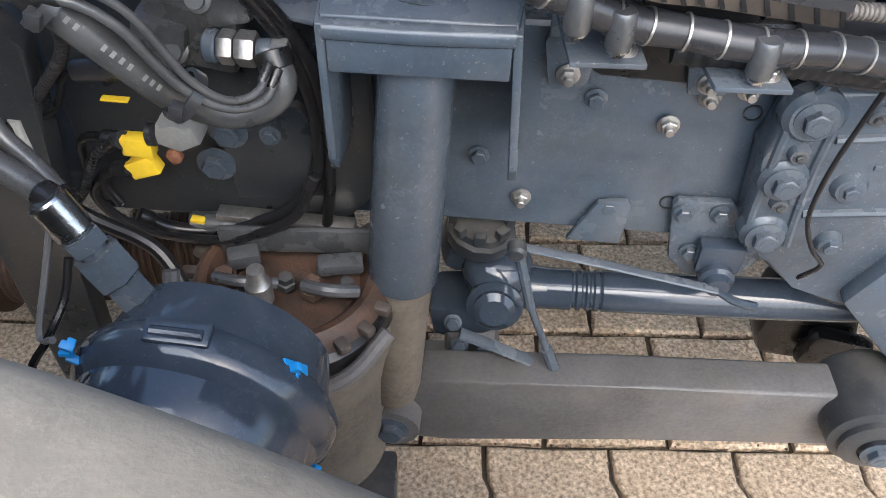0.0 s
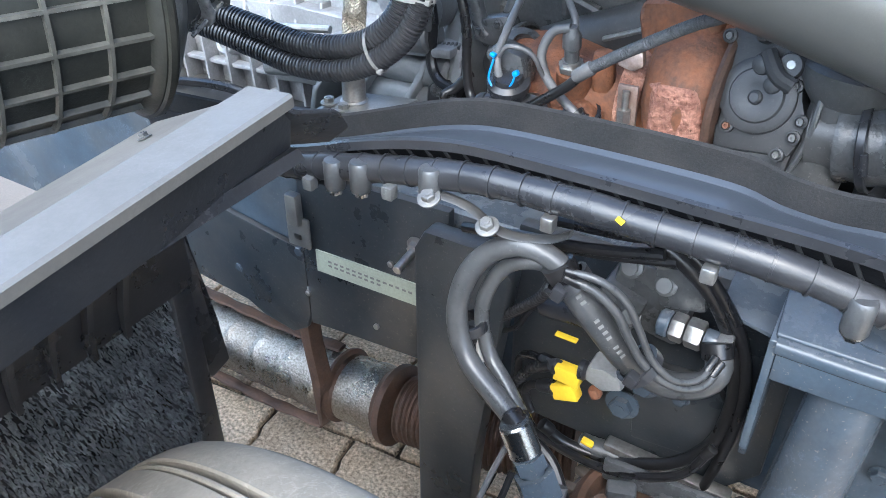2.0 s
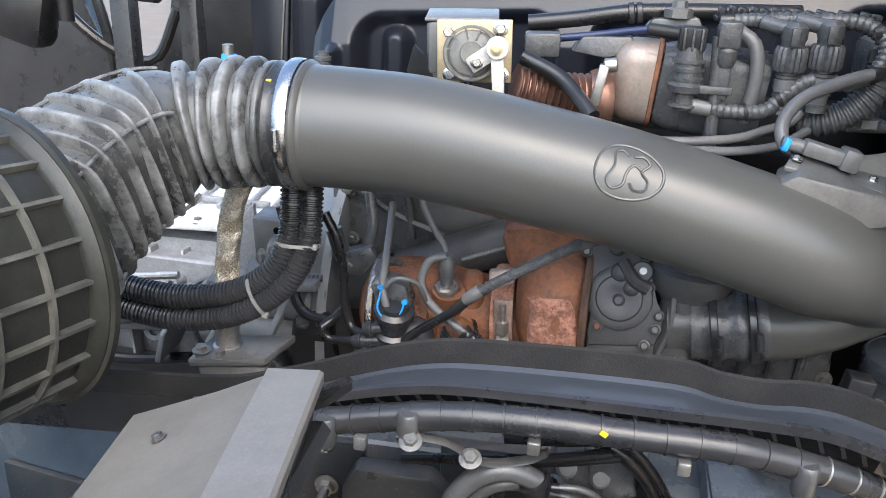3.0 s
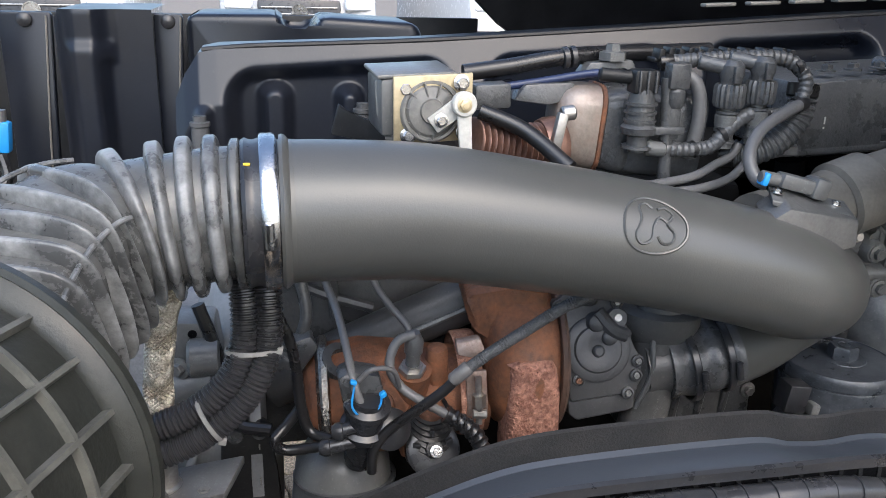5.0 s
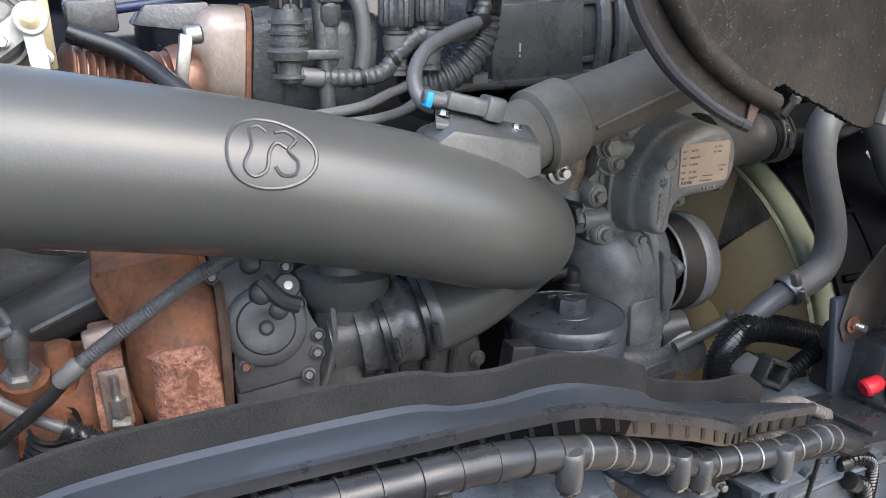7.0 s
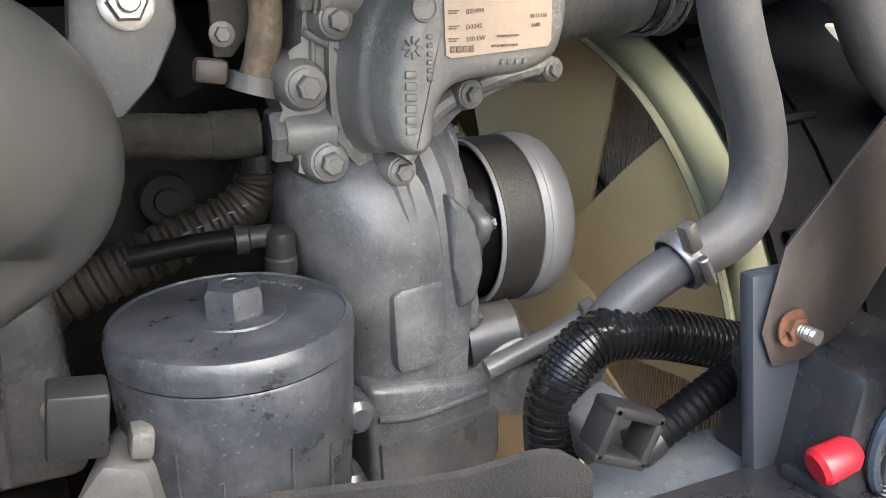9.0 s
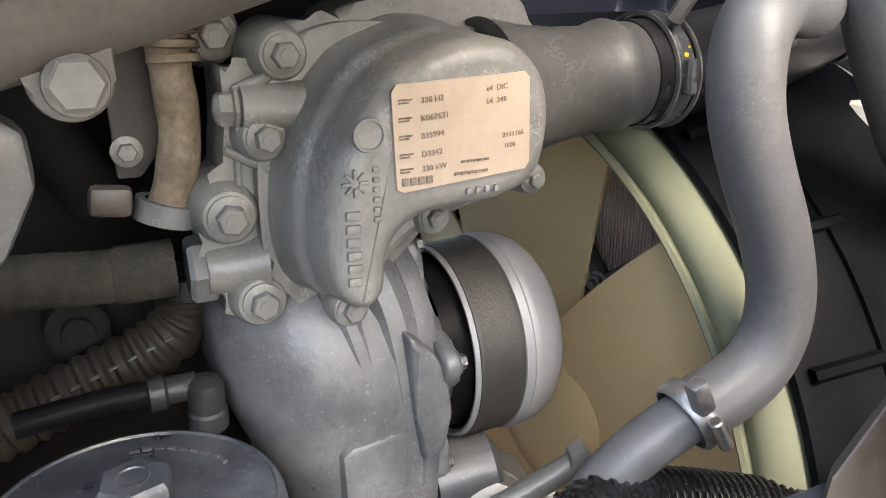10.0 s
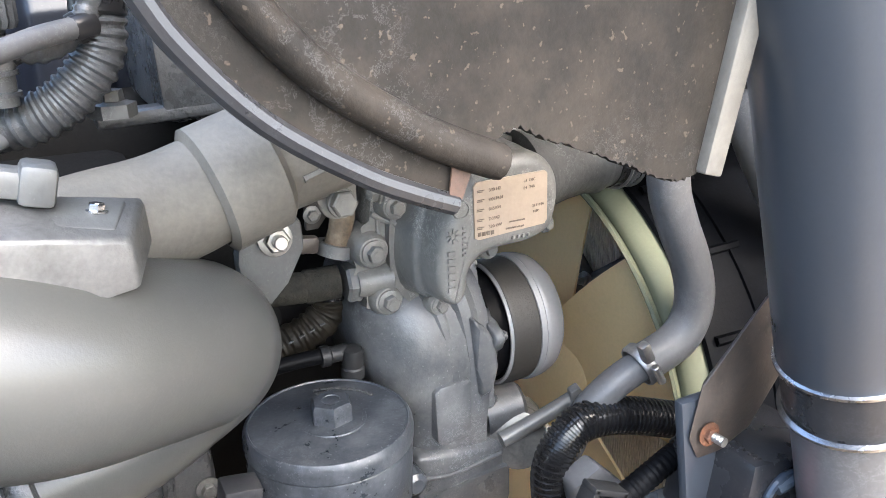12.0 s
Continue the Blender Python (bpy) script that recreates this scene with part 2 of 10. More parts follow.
tyre_mat = surf("dusty_tyre", (0.135, 0.118, 0.092), 0.8, var=0.2, grain=0.18, dust=(0.275, 0.240, 0.185), amount=0.95, dscale=6, lumps=0.05, lscale=30, speck=0.3, rel=0.0012, scuff=0.4)
groove_mat = surf("tyre_groove", (0.02, 0.019, 0.018), 0.8, var=0.2, dust=(0.18, 0.16, 0.13), amount=0.3)
brush_mat = surf("spray_brush", (0.14, 0.145, 0.145), 0.26, var=0.4, grain=0.3)
paver_mat = random_tint(surf("concrete_paver", (0.60, 0.47, 0.335), 0.85, var=0.22, scale=9, grain=0.9, gscale=150, dust=(0.27, 0.185, 0.115), amount=0.7, dscale=16, lumps=0.8, lscale=70, speck=0.35, rel=0.005), 0.80, 1.15)
joint_mat = surf("joint_sand", (0.05, 0.042, 0.032), 0.95, var=0.3, scale=30, grain=0.5, gscale=300, dust=(0.2, 0.16, 0.11), amount=0.5, dscale=50)
cab_mat = surf("cab_underside", (0.05, 0.047, 0.044), 0.6, var=0.25, dust=(0.13, 0.11, 0.09), amount=0.5, dscale=9, spec=0.2)
flap_mat = surf("dirty_shield", (0.013, 0.012, 0.011), 0.5, var=0.25, grain=0.2, spec=0.15, dust=(0.085, 0.068, 0.052), amount=0.4, dscale=13, speck=0.7, gscale=170, scuff=0.6, sscale=20)
car_white = surf("white_car_paint", (0.75, 0.75, 0.74), 0.25, var=0.03, grain=0.02)
car_grey = surf("grey_car_paint", (0.32, 0.33, 0.34), 0.25, var=0.03, grain=0.02)
car_red = surf("red_paint", (0.55, 0.03, 0.03), 0.3, var=0.05, grain=0.02)
glass = surf("dark_glass", (0.02, 0.022, 0.025), 0.08, var=0.05, grain=0.02)

# ---- mesh tools ----
ORIGIN = {}


def thing(name, at, label, category, group="", kind=""):
    """A top-level thing: an Empty at its base, which parents its parts."""
    ob = new(name)
    ob.empty_display_size = 0.05
    ob.location = at
    ORIGIN[ob] = Vector(at)
    return tagged(ob, label, category, group, kind)


def mesh_of(name, bm, mat, smooth=True):
    bmesh.ops.recalc_face_normals(bm, faces=bm.faces[:])
    if smooth:
        for f in bm.faces:
            f.smooth = True
        for e in bm.edges:
            if len(e.link_faces) == 2 and e.calc_face_angle(0) > 0.62:
                e.smooth = False
    me = bpy.data.meshes.new(name)
    bm.to_mesh(me)
    bm.free()
    me.materials.append(mat)
    return me


def part(name, bm, mat, parent, label="", smooth=True):
    """One mesh object under a thing or under a part; bm is in world metres."""
    at = ORIGIN[parent]
    bmesh.ops.translate(bm, verts=bm.verts[:], vec=-at)
    ob = new(name, mesh_of(name, bm, mat, smooth))
    ob.parent = parent
    ORIGIN[ob] = at
    return tagged(ob, label)


def solo(name, bm, mat, label, category, group="", kind="", smooth=True):
    """A top-level thing of one mesh, its origin at its lowest middle."""
    lo = [min(v.co[i] for v in bm.verts) for i in range(3)]
    hi = [max(v.co[i] for v in bm.verts) for i in range(3)]
    at = Vector(((lo[0] + hi[0]) / 2, (lo[1] + hi[1]) / 2, lo[2]))
    bmesh.ops.translate(bm, verts=bm.verts[:], vec=-at)
    ob = new(name, mesh_of(name, bm, mat, smooth))
    ob.location = at
    ORIGIN[ob] = at
    return tagged(ob, label, category, group, kind)


def put(name, me, parent, at, axis=(0, -1, 0), spin=0.0, size=1.0, label=""):
    """A shared mesh, built along +z, as a part that points along axis."""
    ob = new(name, me)
    ob.parent = parent
    q = Vector(axis).to_track_quat("Z", "Y").to_matrix().to_4x4()
    ob.matrix_basis = Matrix.Translation(Vector(at) - ORIGIN[parent]) @ q @ pose(0, 0, 0, 0, 0, spin) @ Matrix.Diagonal((size, size, size, 1))
    ORIGIN[ob] = ORIGIN[parent]
    return tagged(ob, label)


def B():
    return bmesh.new()


def box(bm, c, s, rot=(0, 0, 0), bev=0.003):
    m = pose(*c, *rot)
    r = bmesh.ops.create_cube(bm, size=1.0, matrix=m @ Matrix.Diagonal((*s, 1)))
    if bev > 0:
        ed = list({e for v in r["verts"] for e in v.link_edges})
        bmesh.ops.bevel(bm, geom=ed, offset=min(bev, min(s) * 0.45), segments=2, profile=0.5, affect="EDGES")
    return bm


def frame_of(d):
    d = Vector(d).normalized()
    u = d.cross(Vector((0, 0, 1)))
    if u.length < 1e-3:
        u = d.cross(Vector((0, 1, 0)))
    u.normalize()
    return d, u, d.cross(u)


def rings(bm, rows, closed=False, caps=True):
    """Skin a list of rings of points."""
    vs = [[bm.verts.new(p) for p in row] for row in rows]
    k = len(vs[0])
    pairs = list(zip(vs, vs[1:])) + ([(vs[-1], vs[0])] if closed else [])
    for a, b in pairs:
        for i in range(k):
            j = (i + 1) % k
            bm.faces.new((a[i], a[j], b[j], b[i]))
    if caps and not closed:
        bm.faces.new(vs[0])
        bm.faces.new(vs[-1])
    return bm


def lathe(bm, at, axis, prof, seg=32, caps=True):
    """Turn a profile of (distance along the axis, radius)."""
    d, u, w = frame_of(axis)
    at = Vector(at)
    rows = []
    for s, r in prof:
        rows.append([at + d * s + (u * math.cos(2 * math.pi * i / seg) + w * math.sin(2 * math.pi * i / seg)) * max(r, 1e-4) for i in range(seg)])
    return rings(bm, rows, caps=caps)


def cyl(bm, p0, p1, r, r1=None, seg=20, bev=0.0):
    p0, p1 = Vector(p0), Vector(p1)
    n = (p1 - p0).length
    r1 = r if r1 is None else r1
    if bev:
        prof = [(0, r - bev), (bev, r), (n - bev, r1), (n, r1 - bev)]
    else:
        prof = [(0, r), (n, r1)]
    return lathe(bm, p0, p1 - p0, prof, seg)


def curve(pts, step=0.01):
    """A smooth line through the points, at even steps."""
    p = [Vector(q) for q in pts]
    p = [p[0] * 2 - p[1]] + p + [p[-1] * 2 - p[-2]]
    out = []
    for a, b, c, d in zip(p, p[1:], p[2:], p[3:]):
        n = max(2, int((c - b).length / step * 2))
        for i in range(n):
            t = i / n
            out.append(0.5 * ((2 * b) + (c - a) * t + (2 * a - 5 * b + 4 * c - d) * t * t + (3 * b - a - 3 * c + d) * t ** 3))
    out.append(p[-2])
    even, acc = [out[0]], 0.0
    for a, b in zip(out, out[1:]):
        seg = (b - a).length
        while seg > 0 and acc + seg >= step:
            a = a + (b - a) * ((step - acc) / seg)
            even.append(a)
            seg, acc = (b - a).length, 0.0
        acc += seg
    even.append(out[-1])
    if len(even) > 2 and (even[-1] - even[-2]).length < step * 0.3:
        even.pop(-2)
    return even


def tube(bm, pts, r, seg=12, step=0.01, shape=None, flat=1.0):
    """A hose along the points; shape(s) scales the radius at the length s; flat squeezes it."""
    line = curve(pts, step)
    d0, u, w = frame_of(line[1] - line[0])
    rows, s = [], 0.0
    for i, p in enumerate(line):
        a = line[max(i - 1, 0)]
        b = line[min(i + 1, len(line) - 1)]
        d = (b - a).normalized()
        u = (u - d * u.dot(d)).normalized()
        w = d.cross(u)
        if i:
            s += (p - line[i - 1]).length
        k = r * (shape(s) if shape else 1.0)
        rows.append([p + (u * math.cos(2 * math.pi * j / seg) + w * math.sin(2 * math.pi * j / seg) * flat) * k for j in range(seg)])
    return rings(bm, rows)


def corr(period, depth=0.12):
    return lambda s: 1 + depth * (1 if (s % period) < period * 0.55 else -1)


def prism(bm, poly, vec, bev=0.0, seg=2):
    """A flat outline pushed along vec."""
    vec = Vector(vec)
    a = [bm.verts.new(Vector(p)) for p in poly]
    b = [bm.verts.new(Vector(p) + vec) for p in poly]
    fs = [bm.faces.new(a), bm.faces.new(b)]
    n = len(a)
    for i in range(n):
        j = (i + 1) % n
        fs.append(bm.faces.new((a[i], a[j], b[j], b[i])))
    if bev:
        ed = list({e for f in fs for e in f.edges})
        bmesh.ops.bevel(bm, geom=ed, offset=bev, segments=seg, profile=0.5, affect="EDGES")
    return bm


def xz(pts, y):
    return [(x, y, z) for x, z in pts]


def strip(bm, line, sect):
    """Sweep an open or closed section of (across y, up z) offsets along a line that runs in x."""
    rows = [[Vector(p) + Vector((0, a, b)) for a, b in sect] for p in line]
    return rings(bm, rows)


def sweep(bm, pts, sect, seg=32, step=0.004):
    """Skin a section along the points; sect(s, q) is the radius at the length s and the angle q."""
    line = curve(pts, step)
    d0, u, w = frame_of(line[1] - line[0])
    rows, s = [], 0.0
    for i, p in enumerate(line):
        d = (line[min(i + 1, len(line) - 1)] - line[max(i - 1, 0)]).normalized()
        u = (u - d * u.dot(d)).normalized()
        w = d.cross(u)
        s += (p - line[i - 1]).length if i else 0.0
        rows.append([p + (u * math.cos(q) + w * math.sin(q)) * sect(s, q) for q in [2 * math.pi * j / seg for j in range(seg)]])
    return rings(bm, rows)


# shared small meshes, built along +z
def hex_bolt_mesh(name, r, h, mat, flange=1.35, stud=0.0):
    bm = B()
    prof = [(0, r * flange), (h * 0.2, r * flange), (h * 0.3, r * 1.08)]
    lathe(bm, (0, 0, 0), (0, 0, 1), prof, 18)
    rows = []
    for z, k in ((h * 0.25, 1.0), (h * 0.9, 1.0), (h, 0.86)):
        rows.append([(math.cos(math.pi / 3 * i) * r * k, math.sin(math.pi / 3 * i) * r * k, z) for i in range(6)])
    rings(bm, rows)
    if stud:
        cyl(bm, (0, 0, h * 0.9), (0, 0, h + stud), r * 0.55, seg=12, bev=r * 0.08)
    else:
        lathe(bm, (0, 0, h), (0, 0, 1), [(-0.001, r * 0.5), (0.0006, r * 0.5)], 12)
    return mesh_of(name, bm, mat)


bolt_grey = hex_bolt_mesh("bolt_grey", 0.0085, 0.009, chassis)
bolt_zinc = hex_bolt_mesh("bolt_zinc", 0.0085, 0.009, zinc, stud=0.007)
bolt_stud = hex_bolt_mesh("bolt_stud", 0.009, 0.009, zinc, stud=0.03)
bolt_eng = hex_bolt_mesh("bolt_engine", 0.0085, 0.010, bolt_worn, flange=1.6)
bolt_big = hex_bolt_mesh("bolt_big", 0.014, 0.013, chassis, flange=1.5)
bolt_cast = hex_bolt_mesh("bolt_painted", 0.0085, 0.010, volute_mat, flange=1.45)
bolt_small = hex_bolt_mesh("bolt_small", 0.005, 0.006, engine_dark, flange=1.5)
bolt_steel = hex_bolt_mesh("bolt_steel", 0.007, 0.007, steel, flange=1.4)


def clamp_ring(name, at, axis, r, wide, mat, parent, screw=True, label=""):
    bm = B()
    lathe(bm, Vector(at) - Vector(axis).normalized() * wide / 2, axis, [(0, r), (0, r + 0.0015), (wide * 0.15, r + 0.003), (wide * 0.85, r + 0.003), (wide, r + 0.0015), (wide, r)], 32, caps=False)
    if screw:
        d, u, w = frame_of(axis)
        c = Vector(at) - Vector((0, 1, 0)) * (r + 0.006)
        cyl(bm, c - w * 0.012, c + w * 0.012, 0.0045, seg=10, bev=0.001)
    return part(name, bm, mat, parent, label)

# ---- the ground ----
bm = B()
bmesh.ops.create_grid(bm, x_segments=2, y_segments=2, size=150.0, matrix=Matrix.Translation((0, 0, -0.03)))
solo("ground", bm, surf("pale_yard", (0.20, 0.17, 0.14), 0.9, var=0.2, scale=3, grain=0.3), "pale concrete yard reaching to the horizon", "ground", kind="structure", smooth=False)
bm = B()
box(bm, (0.10, 1.03, -0.0225), (3.74, 3.26, 0.015), (0, 0, 4.2), 0)
pavement = solo("pavement", bm, joint_mat, "yard of interlocking concrete pavers with sandy joints", "pavement", kind="structure", smooth=False)


def paver_mesh(seed):
    """One interlocking paver with worn, ragged edges."""
    rnd = random.Random(seed)
    w, n, off = 0.0915, 0.106, 0.009
    side = [(0.0, -n), (0.0, -n * 0.75), (0.0, -n * 0.52), (off, -n * 0.30), (off, 0.0), (off, n * 0.30), (0.0, n * 0.52), (0.0, n * 0.75), (0.0, n)]
    ends = [w * k for k in (0.5, 0.0, -0.5)]
    out = [(w + a, b) for a, b in side] + [(x, n) for x in ends] + [(-w + a, b) for a, b in reversed(side)] + [(x, -n) for x in reversed(ends)]
    out = [(x + rnd.uniform(-.0024, .0012) * (1 if x > 0 else -1), y + rnd.uniform(-.0026, .0010) * (1 if y > 0 else -1)) for x, y in out]
    bm = B()
    rows = []
    for z, k in ((-0.015, 1.0), (-0.005, 1.0), (0.0, 0.955)):
        rows.append([(x * k + (rnd.uniform(-.001, .001) if z == 0 else 0), y * k, z + (rnd.uniform(-.0012, .0008) if z == 0 else 0)) for x, y in out])
    rings(bm, rows)
    return mesh_of("paver", bm, paver_mat, smooth=False)


PAVER_TYPES = [paver_mesh(s) for s in range(6)]


def lay_pavers():
    rnd = random.Random(4)
    turn = radians(4.2)
    grit = []
    for j in range(-6, 9):
        for i in range(-10, 9):
            u = 0.19 * i + (0.095 if j % 2 else 0.0)
            v = 0.218 * j
            x, y = 0.205 + u * math.cos(turn) - v * math.sin(turn), 0.78 + u * math.sin(turn) + v * math.cos(turn)
            for k in range(14):
                e = rnd.uniform(-0.5, 0.5)
                gu, gv = (u + 0.19 * e, v + 0.109 + rnd.gauss(0, 0.004)) if k % 5 < 3 else (u + 0.095 + rnd.gauss(0, 0.004) + (0.009 if abs(e) < 0.17 else 0), v + 0.218 * e)
                grit.append((0.205 + gu * math.cos(turn) - gv * math.sin(turn), 0.78 + gu * math.sin(turn) + gv * math.cos(turn), rnd.uniform(0.0012, 0.0038)))
            ob = new("paver", rnd.choice(PAVER_TYPES))
            ob.parent = pavement
            ob.matrix_basis = Matrix.Translation(Vector((x, y, 0)) - ORIGIN[pavement]) @ pose(0, 0, rnd.uniform(-.002, .002), rnd.uniform(-.5, .5), rnd.uniform(-.5, .5), 4.2 + rnd.uniform(-.5, .5))
    verts, faces = [], []
    for x, y, r in grit:
        i = len(verts)
        z = -0.006 + r * 0.9
        verts += [(x + r, y, z), (x, y + r * 0.8, z), (x - r * 0.9, y, z), (x, y - r, z), (x + r * 0.2, y, z + r * 0.9), (x, y + r * 0.1, z - r)]
        for a, c in ((0, 1), (1, 2), (2, 3), (3, 0)):
            faces += [(i + a, i + c, i + 4), (i + c, i + a, i + 5)]
    me = bpy.data.meshes.new("joint_grit")
    me.from_pydata(verts, [], faces)
    me.materials.append(surf("dark_grit", (0.12, 0.095, 0.07), 0.9, var=0.5, scale=60, grain=0.3))
    ob = new("joint_grit", me)
    tagged(ob, "loose dark grit lying in the paver joints", "grit", kind="stuff")


# ---- chassis ----
RAIL_Y = 0.68


def chassis_rails():
    rail = thing("chassis_rail", (0, RAIL_Y, 0.445), "blue-grey painted steel chassis rail with bolts and holes", "chassis rail")
    bm = B()
    c_section = [(0, 0.004), (0.004, 0.0), (0.075, 0.0), (0.075, 0.008), (0.012, 0.008), (0.008, 0.012), (0.008, 0.248), (0.012, 0.252), (0.075, 0.252), (0.075, 0.26), (0.004, 0.26), (0, 0.256)]
    prism(bm, [(-1.8, RAIL_Y + y, 0.445 + z) for y, z in c_section], (2.9, 0, 0))
    part("web", bm, chassis, rail)
    for x, z, me in ((0.176, 0.602, bolt_zinc), (0.038, 0.492, bolt_zinc), (-0.011, 0.547, bolt_grey), (0.135, 0.487, bolt_grey),
                     (-0.784, 0.489, bolt_zinc), (-0.66, 0.478, bolt_zinc), (-0.93, 0.478, bolt_grey), (-0.80, 0.555, bolt_grey),
                     (0.10, 0.628, bolt_grey), (0.208, 0.638, bolt_zinc), (-0.70, 0.62, bolt_grey), (-0.63, 0.60, bolt_zinc)):
        put("bolt", me, rail, (x, RAIL_Y - 0.004, z), spin=x * 900)
    # Black rings on the uncut web stand in for the shade of drillings.
    for x, z in ((-0.857, 0.476), (0.199, 0.495), (0.255, 0.620), (-0.72, 0.50)):
        bm = B()
        lathe(bm, (x, RAIL_Y - 0.0015, z), (0, -1, 0), [(-0.02, 0.008), (0, 0.008), (0, 0.0095), (-0.006, 0.0095)], 16)
        part("hole", bm, rubber, rail, "round black mark standing in for a drilling's shade")
    # small plates on the web
    bm = B()
    prism(bm, xz([(0.093, 0.437), (0.122, 0.497), (0.153, 0.502), (0.158, 0.495), (0.155, 0.437)], 0.668), (0, 0.008, 0), 0.002)
    part("bracket_plate", bm, chassis, rail)
    bm = B()
    prism(bm, xz([(0.200, 0.505), (0.205, 0.512), (0.262, 0.514), (0.272, 0.503), (0.315, 0.436), (0.298, 0.405), (0.235, 0.400), (0.212, 0.425)], 0.664), (0, 0.010, 0), 0.002)
    part("bracket_plate", bm, chassis, rail)
    for x, z in ((0.213, 0.498), (0.252, 0.500), (0.232, 0.44)):
        put("bolt", bolt_grey, rail, (x, 0.662, z))
    bm = B()
    prism(bm, xz([(0.050, 0.650), (0.043, 0.695), (0.06, 0.735), (0.10, 0.735), (0.088, 0.655), (0.08, 0.647)], 0.662), (0, 0.010, 0), 0.002)
    part("bracket_plate", bm, chassis, rail)
    put("bolt", bolt_zinc, rail, (0.068, 0.66, 0.664))
    bm = B()
    prism(bm, xz([(0.183, 0.646), (0.175, 0.69), (0.18, 0.705), (0.265, 0.705), (0.258, 0.662), (0.235, 0.647)], 0.664), (0, 0.010, 0), 0.002)
    put("bolt", bolt_zinc, rail, (0.200, 0.662, 0.662))
    put("bolt", bolt_zinc, rail, (0.238, 0.662, 0.658))
    part("bracket_plate", bm, chassis, rail)
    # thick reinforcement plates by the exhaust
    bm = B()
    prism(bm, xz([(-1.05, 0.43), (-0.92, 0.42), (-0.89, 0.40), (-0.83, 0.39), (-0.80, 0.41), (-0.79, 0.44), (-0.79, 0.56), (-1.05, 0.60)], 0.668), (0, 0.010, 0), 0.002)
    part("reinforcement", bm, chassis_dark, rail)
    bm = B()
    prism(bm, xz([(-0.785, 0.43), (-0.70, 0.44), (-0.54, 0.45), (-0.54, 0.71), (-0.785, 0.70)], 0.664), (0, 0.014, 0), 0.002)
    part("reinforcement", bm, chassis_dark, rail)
    # clip, with a small black block standing in for its shaded slot
    bm = B()
    box(bm, (-0.781, 0.655, 0.605), (0.04, 0.006, 0.05), bev=0.003)
    box(bm, (-0.781, 0.65, 0.645), (0.02, 0.015, 0.05), bev=0.003)
    cl = part("clip", bm, engine, rail, "pale grey steel clip")
    bm = B()
    box(bm, (-0.781, 0.6515, 0.598), (0.012, 0.003, 0.008), bev=0.001)
    part("slot", bm, rubber, cl)
    # sticker with two rows of unreadable print
    bm = B()
    prism(bm, xz([(-0.760, 0.578), (-0.760, 0.541), (-0.588, 0.546), (-0.588, 0.583)], 0.6615), (0, 0.002, 0))
    st = part("sticker", bm, label_pale, rail, "pale green printed sticker")
    for k, (z0, n) in enumerate(((0.566, 14), (0.559, 9))):
        for i in range(n):
            x = -0.735 + i * 0.0105
            bm = B()
            box(bm, (x, 0.6612, z0 - 0.001), (0.006, 0.0008, 0.003), bev=0)
            part("print_bar", bm, ink_pale, st)
    # stud with nut stack
    put("stud", bolt_stud, rail, (-0.585, 0.662, 0.645), (0, -1, -0.15), size=1.3)
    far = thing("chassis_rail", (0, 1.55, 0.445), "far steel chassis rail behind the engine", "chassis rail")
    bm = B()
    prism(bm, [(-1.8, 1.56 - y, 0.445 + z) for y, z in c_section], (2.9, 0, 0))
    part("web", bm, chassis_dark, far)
    for x in (-1.3, -0.9, -0.5, 0.1):
        put("bolt", bolt_grey, far, (x, 1.548, 0.60), (0, -1, 0))
    # long thin black strips standing in for shaded recesses on the rail's top edge
    for x0, x1 in ((0.085, 0.20), (0.235, 0.40)):
        bm = B()
        prism(bm, xz([(x0, 0.665), (x0 + 0.015, 0.655), (x1 - 0.02, 0.652), (x1, 0.665), (x1, 0.69), (x0, 0.69)], 0.676), (0, 0.003, 0))
        part("edge_gap", bm, rubber, rail)


def support_bracket():
    b = thing("suspension_bracket", (-0.49, 0.64, 0.12), "dark grey cast suspension bracket bolted to the rail", "bracket")
    bm = B()
    prism(bm, xz([(-0.545, 0.10), (-0.545, 0.70), (-0.53, 0.728), (-0.44, 0.728), (-0.415, 0.70), (-0.43, 0.60), (-0.455, 0.40), (-0.47, 0.10)], 0.59), (0, 0.03, 0), 0.006)
    part("leg", bm, chassis_dark, b)
    bm = B()
    prism(bm, xz([(-0.44, 0.45), (-0.44, 0.735), (-0.12, 0.735), (-0.12, 0.50), (-0.16, 0.45)], 0.652), (0, 0.02, 0), 0.004)
    part("back_plate", bm, chassis_dark, b)
    bm = B()
    prism(bm, xz([(-0.27, 0.49), (-0.28, 0.61), (-0.19, 0.62), (-0.165, 0.58), (-0.17, 0.50)], 0.64), (0, 0.016, 0), 0.005)
    part("cover_plate", bm, chassis_dark, b)
    for x, z, me in ((-0.265, 0.585, bolt_big), (-0.222, 0.583, bolt_grey), (-0.285, 0.54, bolt_big), (-0.15, 0.60, bolt_grey), (-0.36, 0.66, bolt_grey)):
        put("bolt", me, b, (x, 0.64, z))


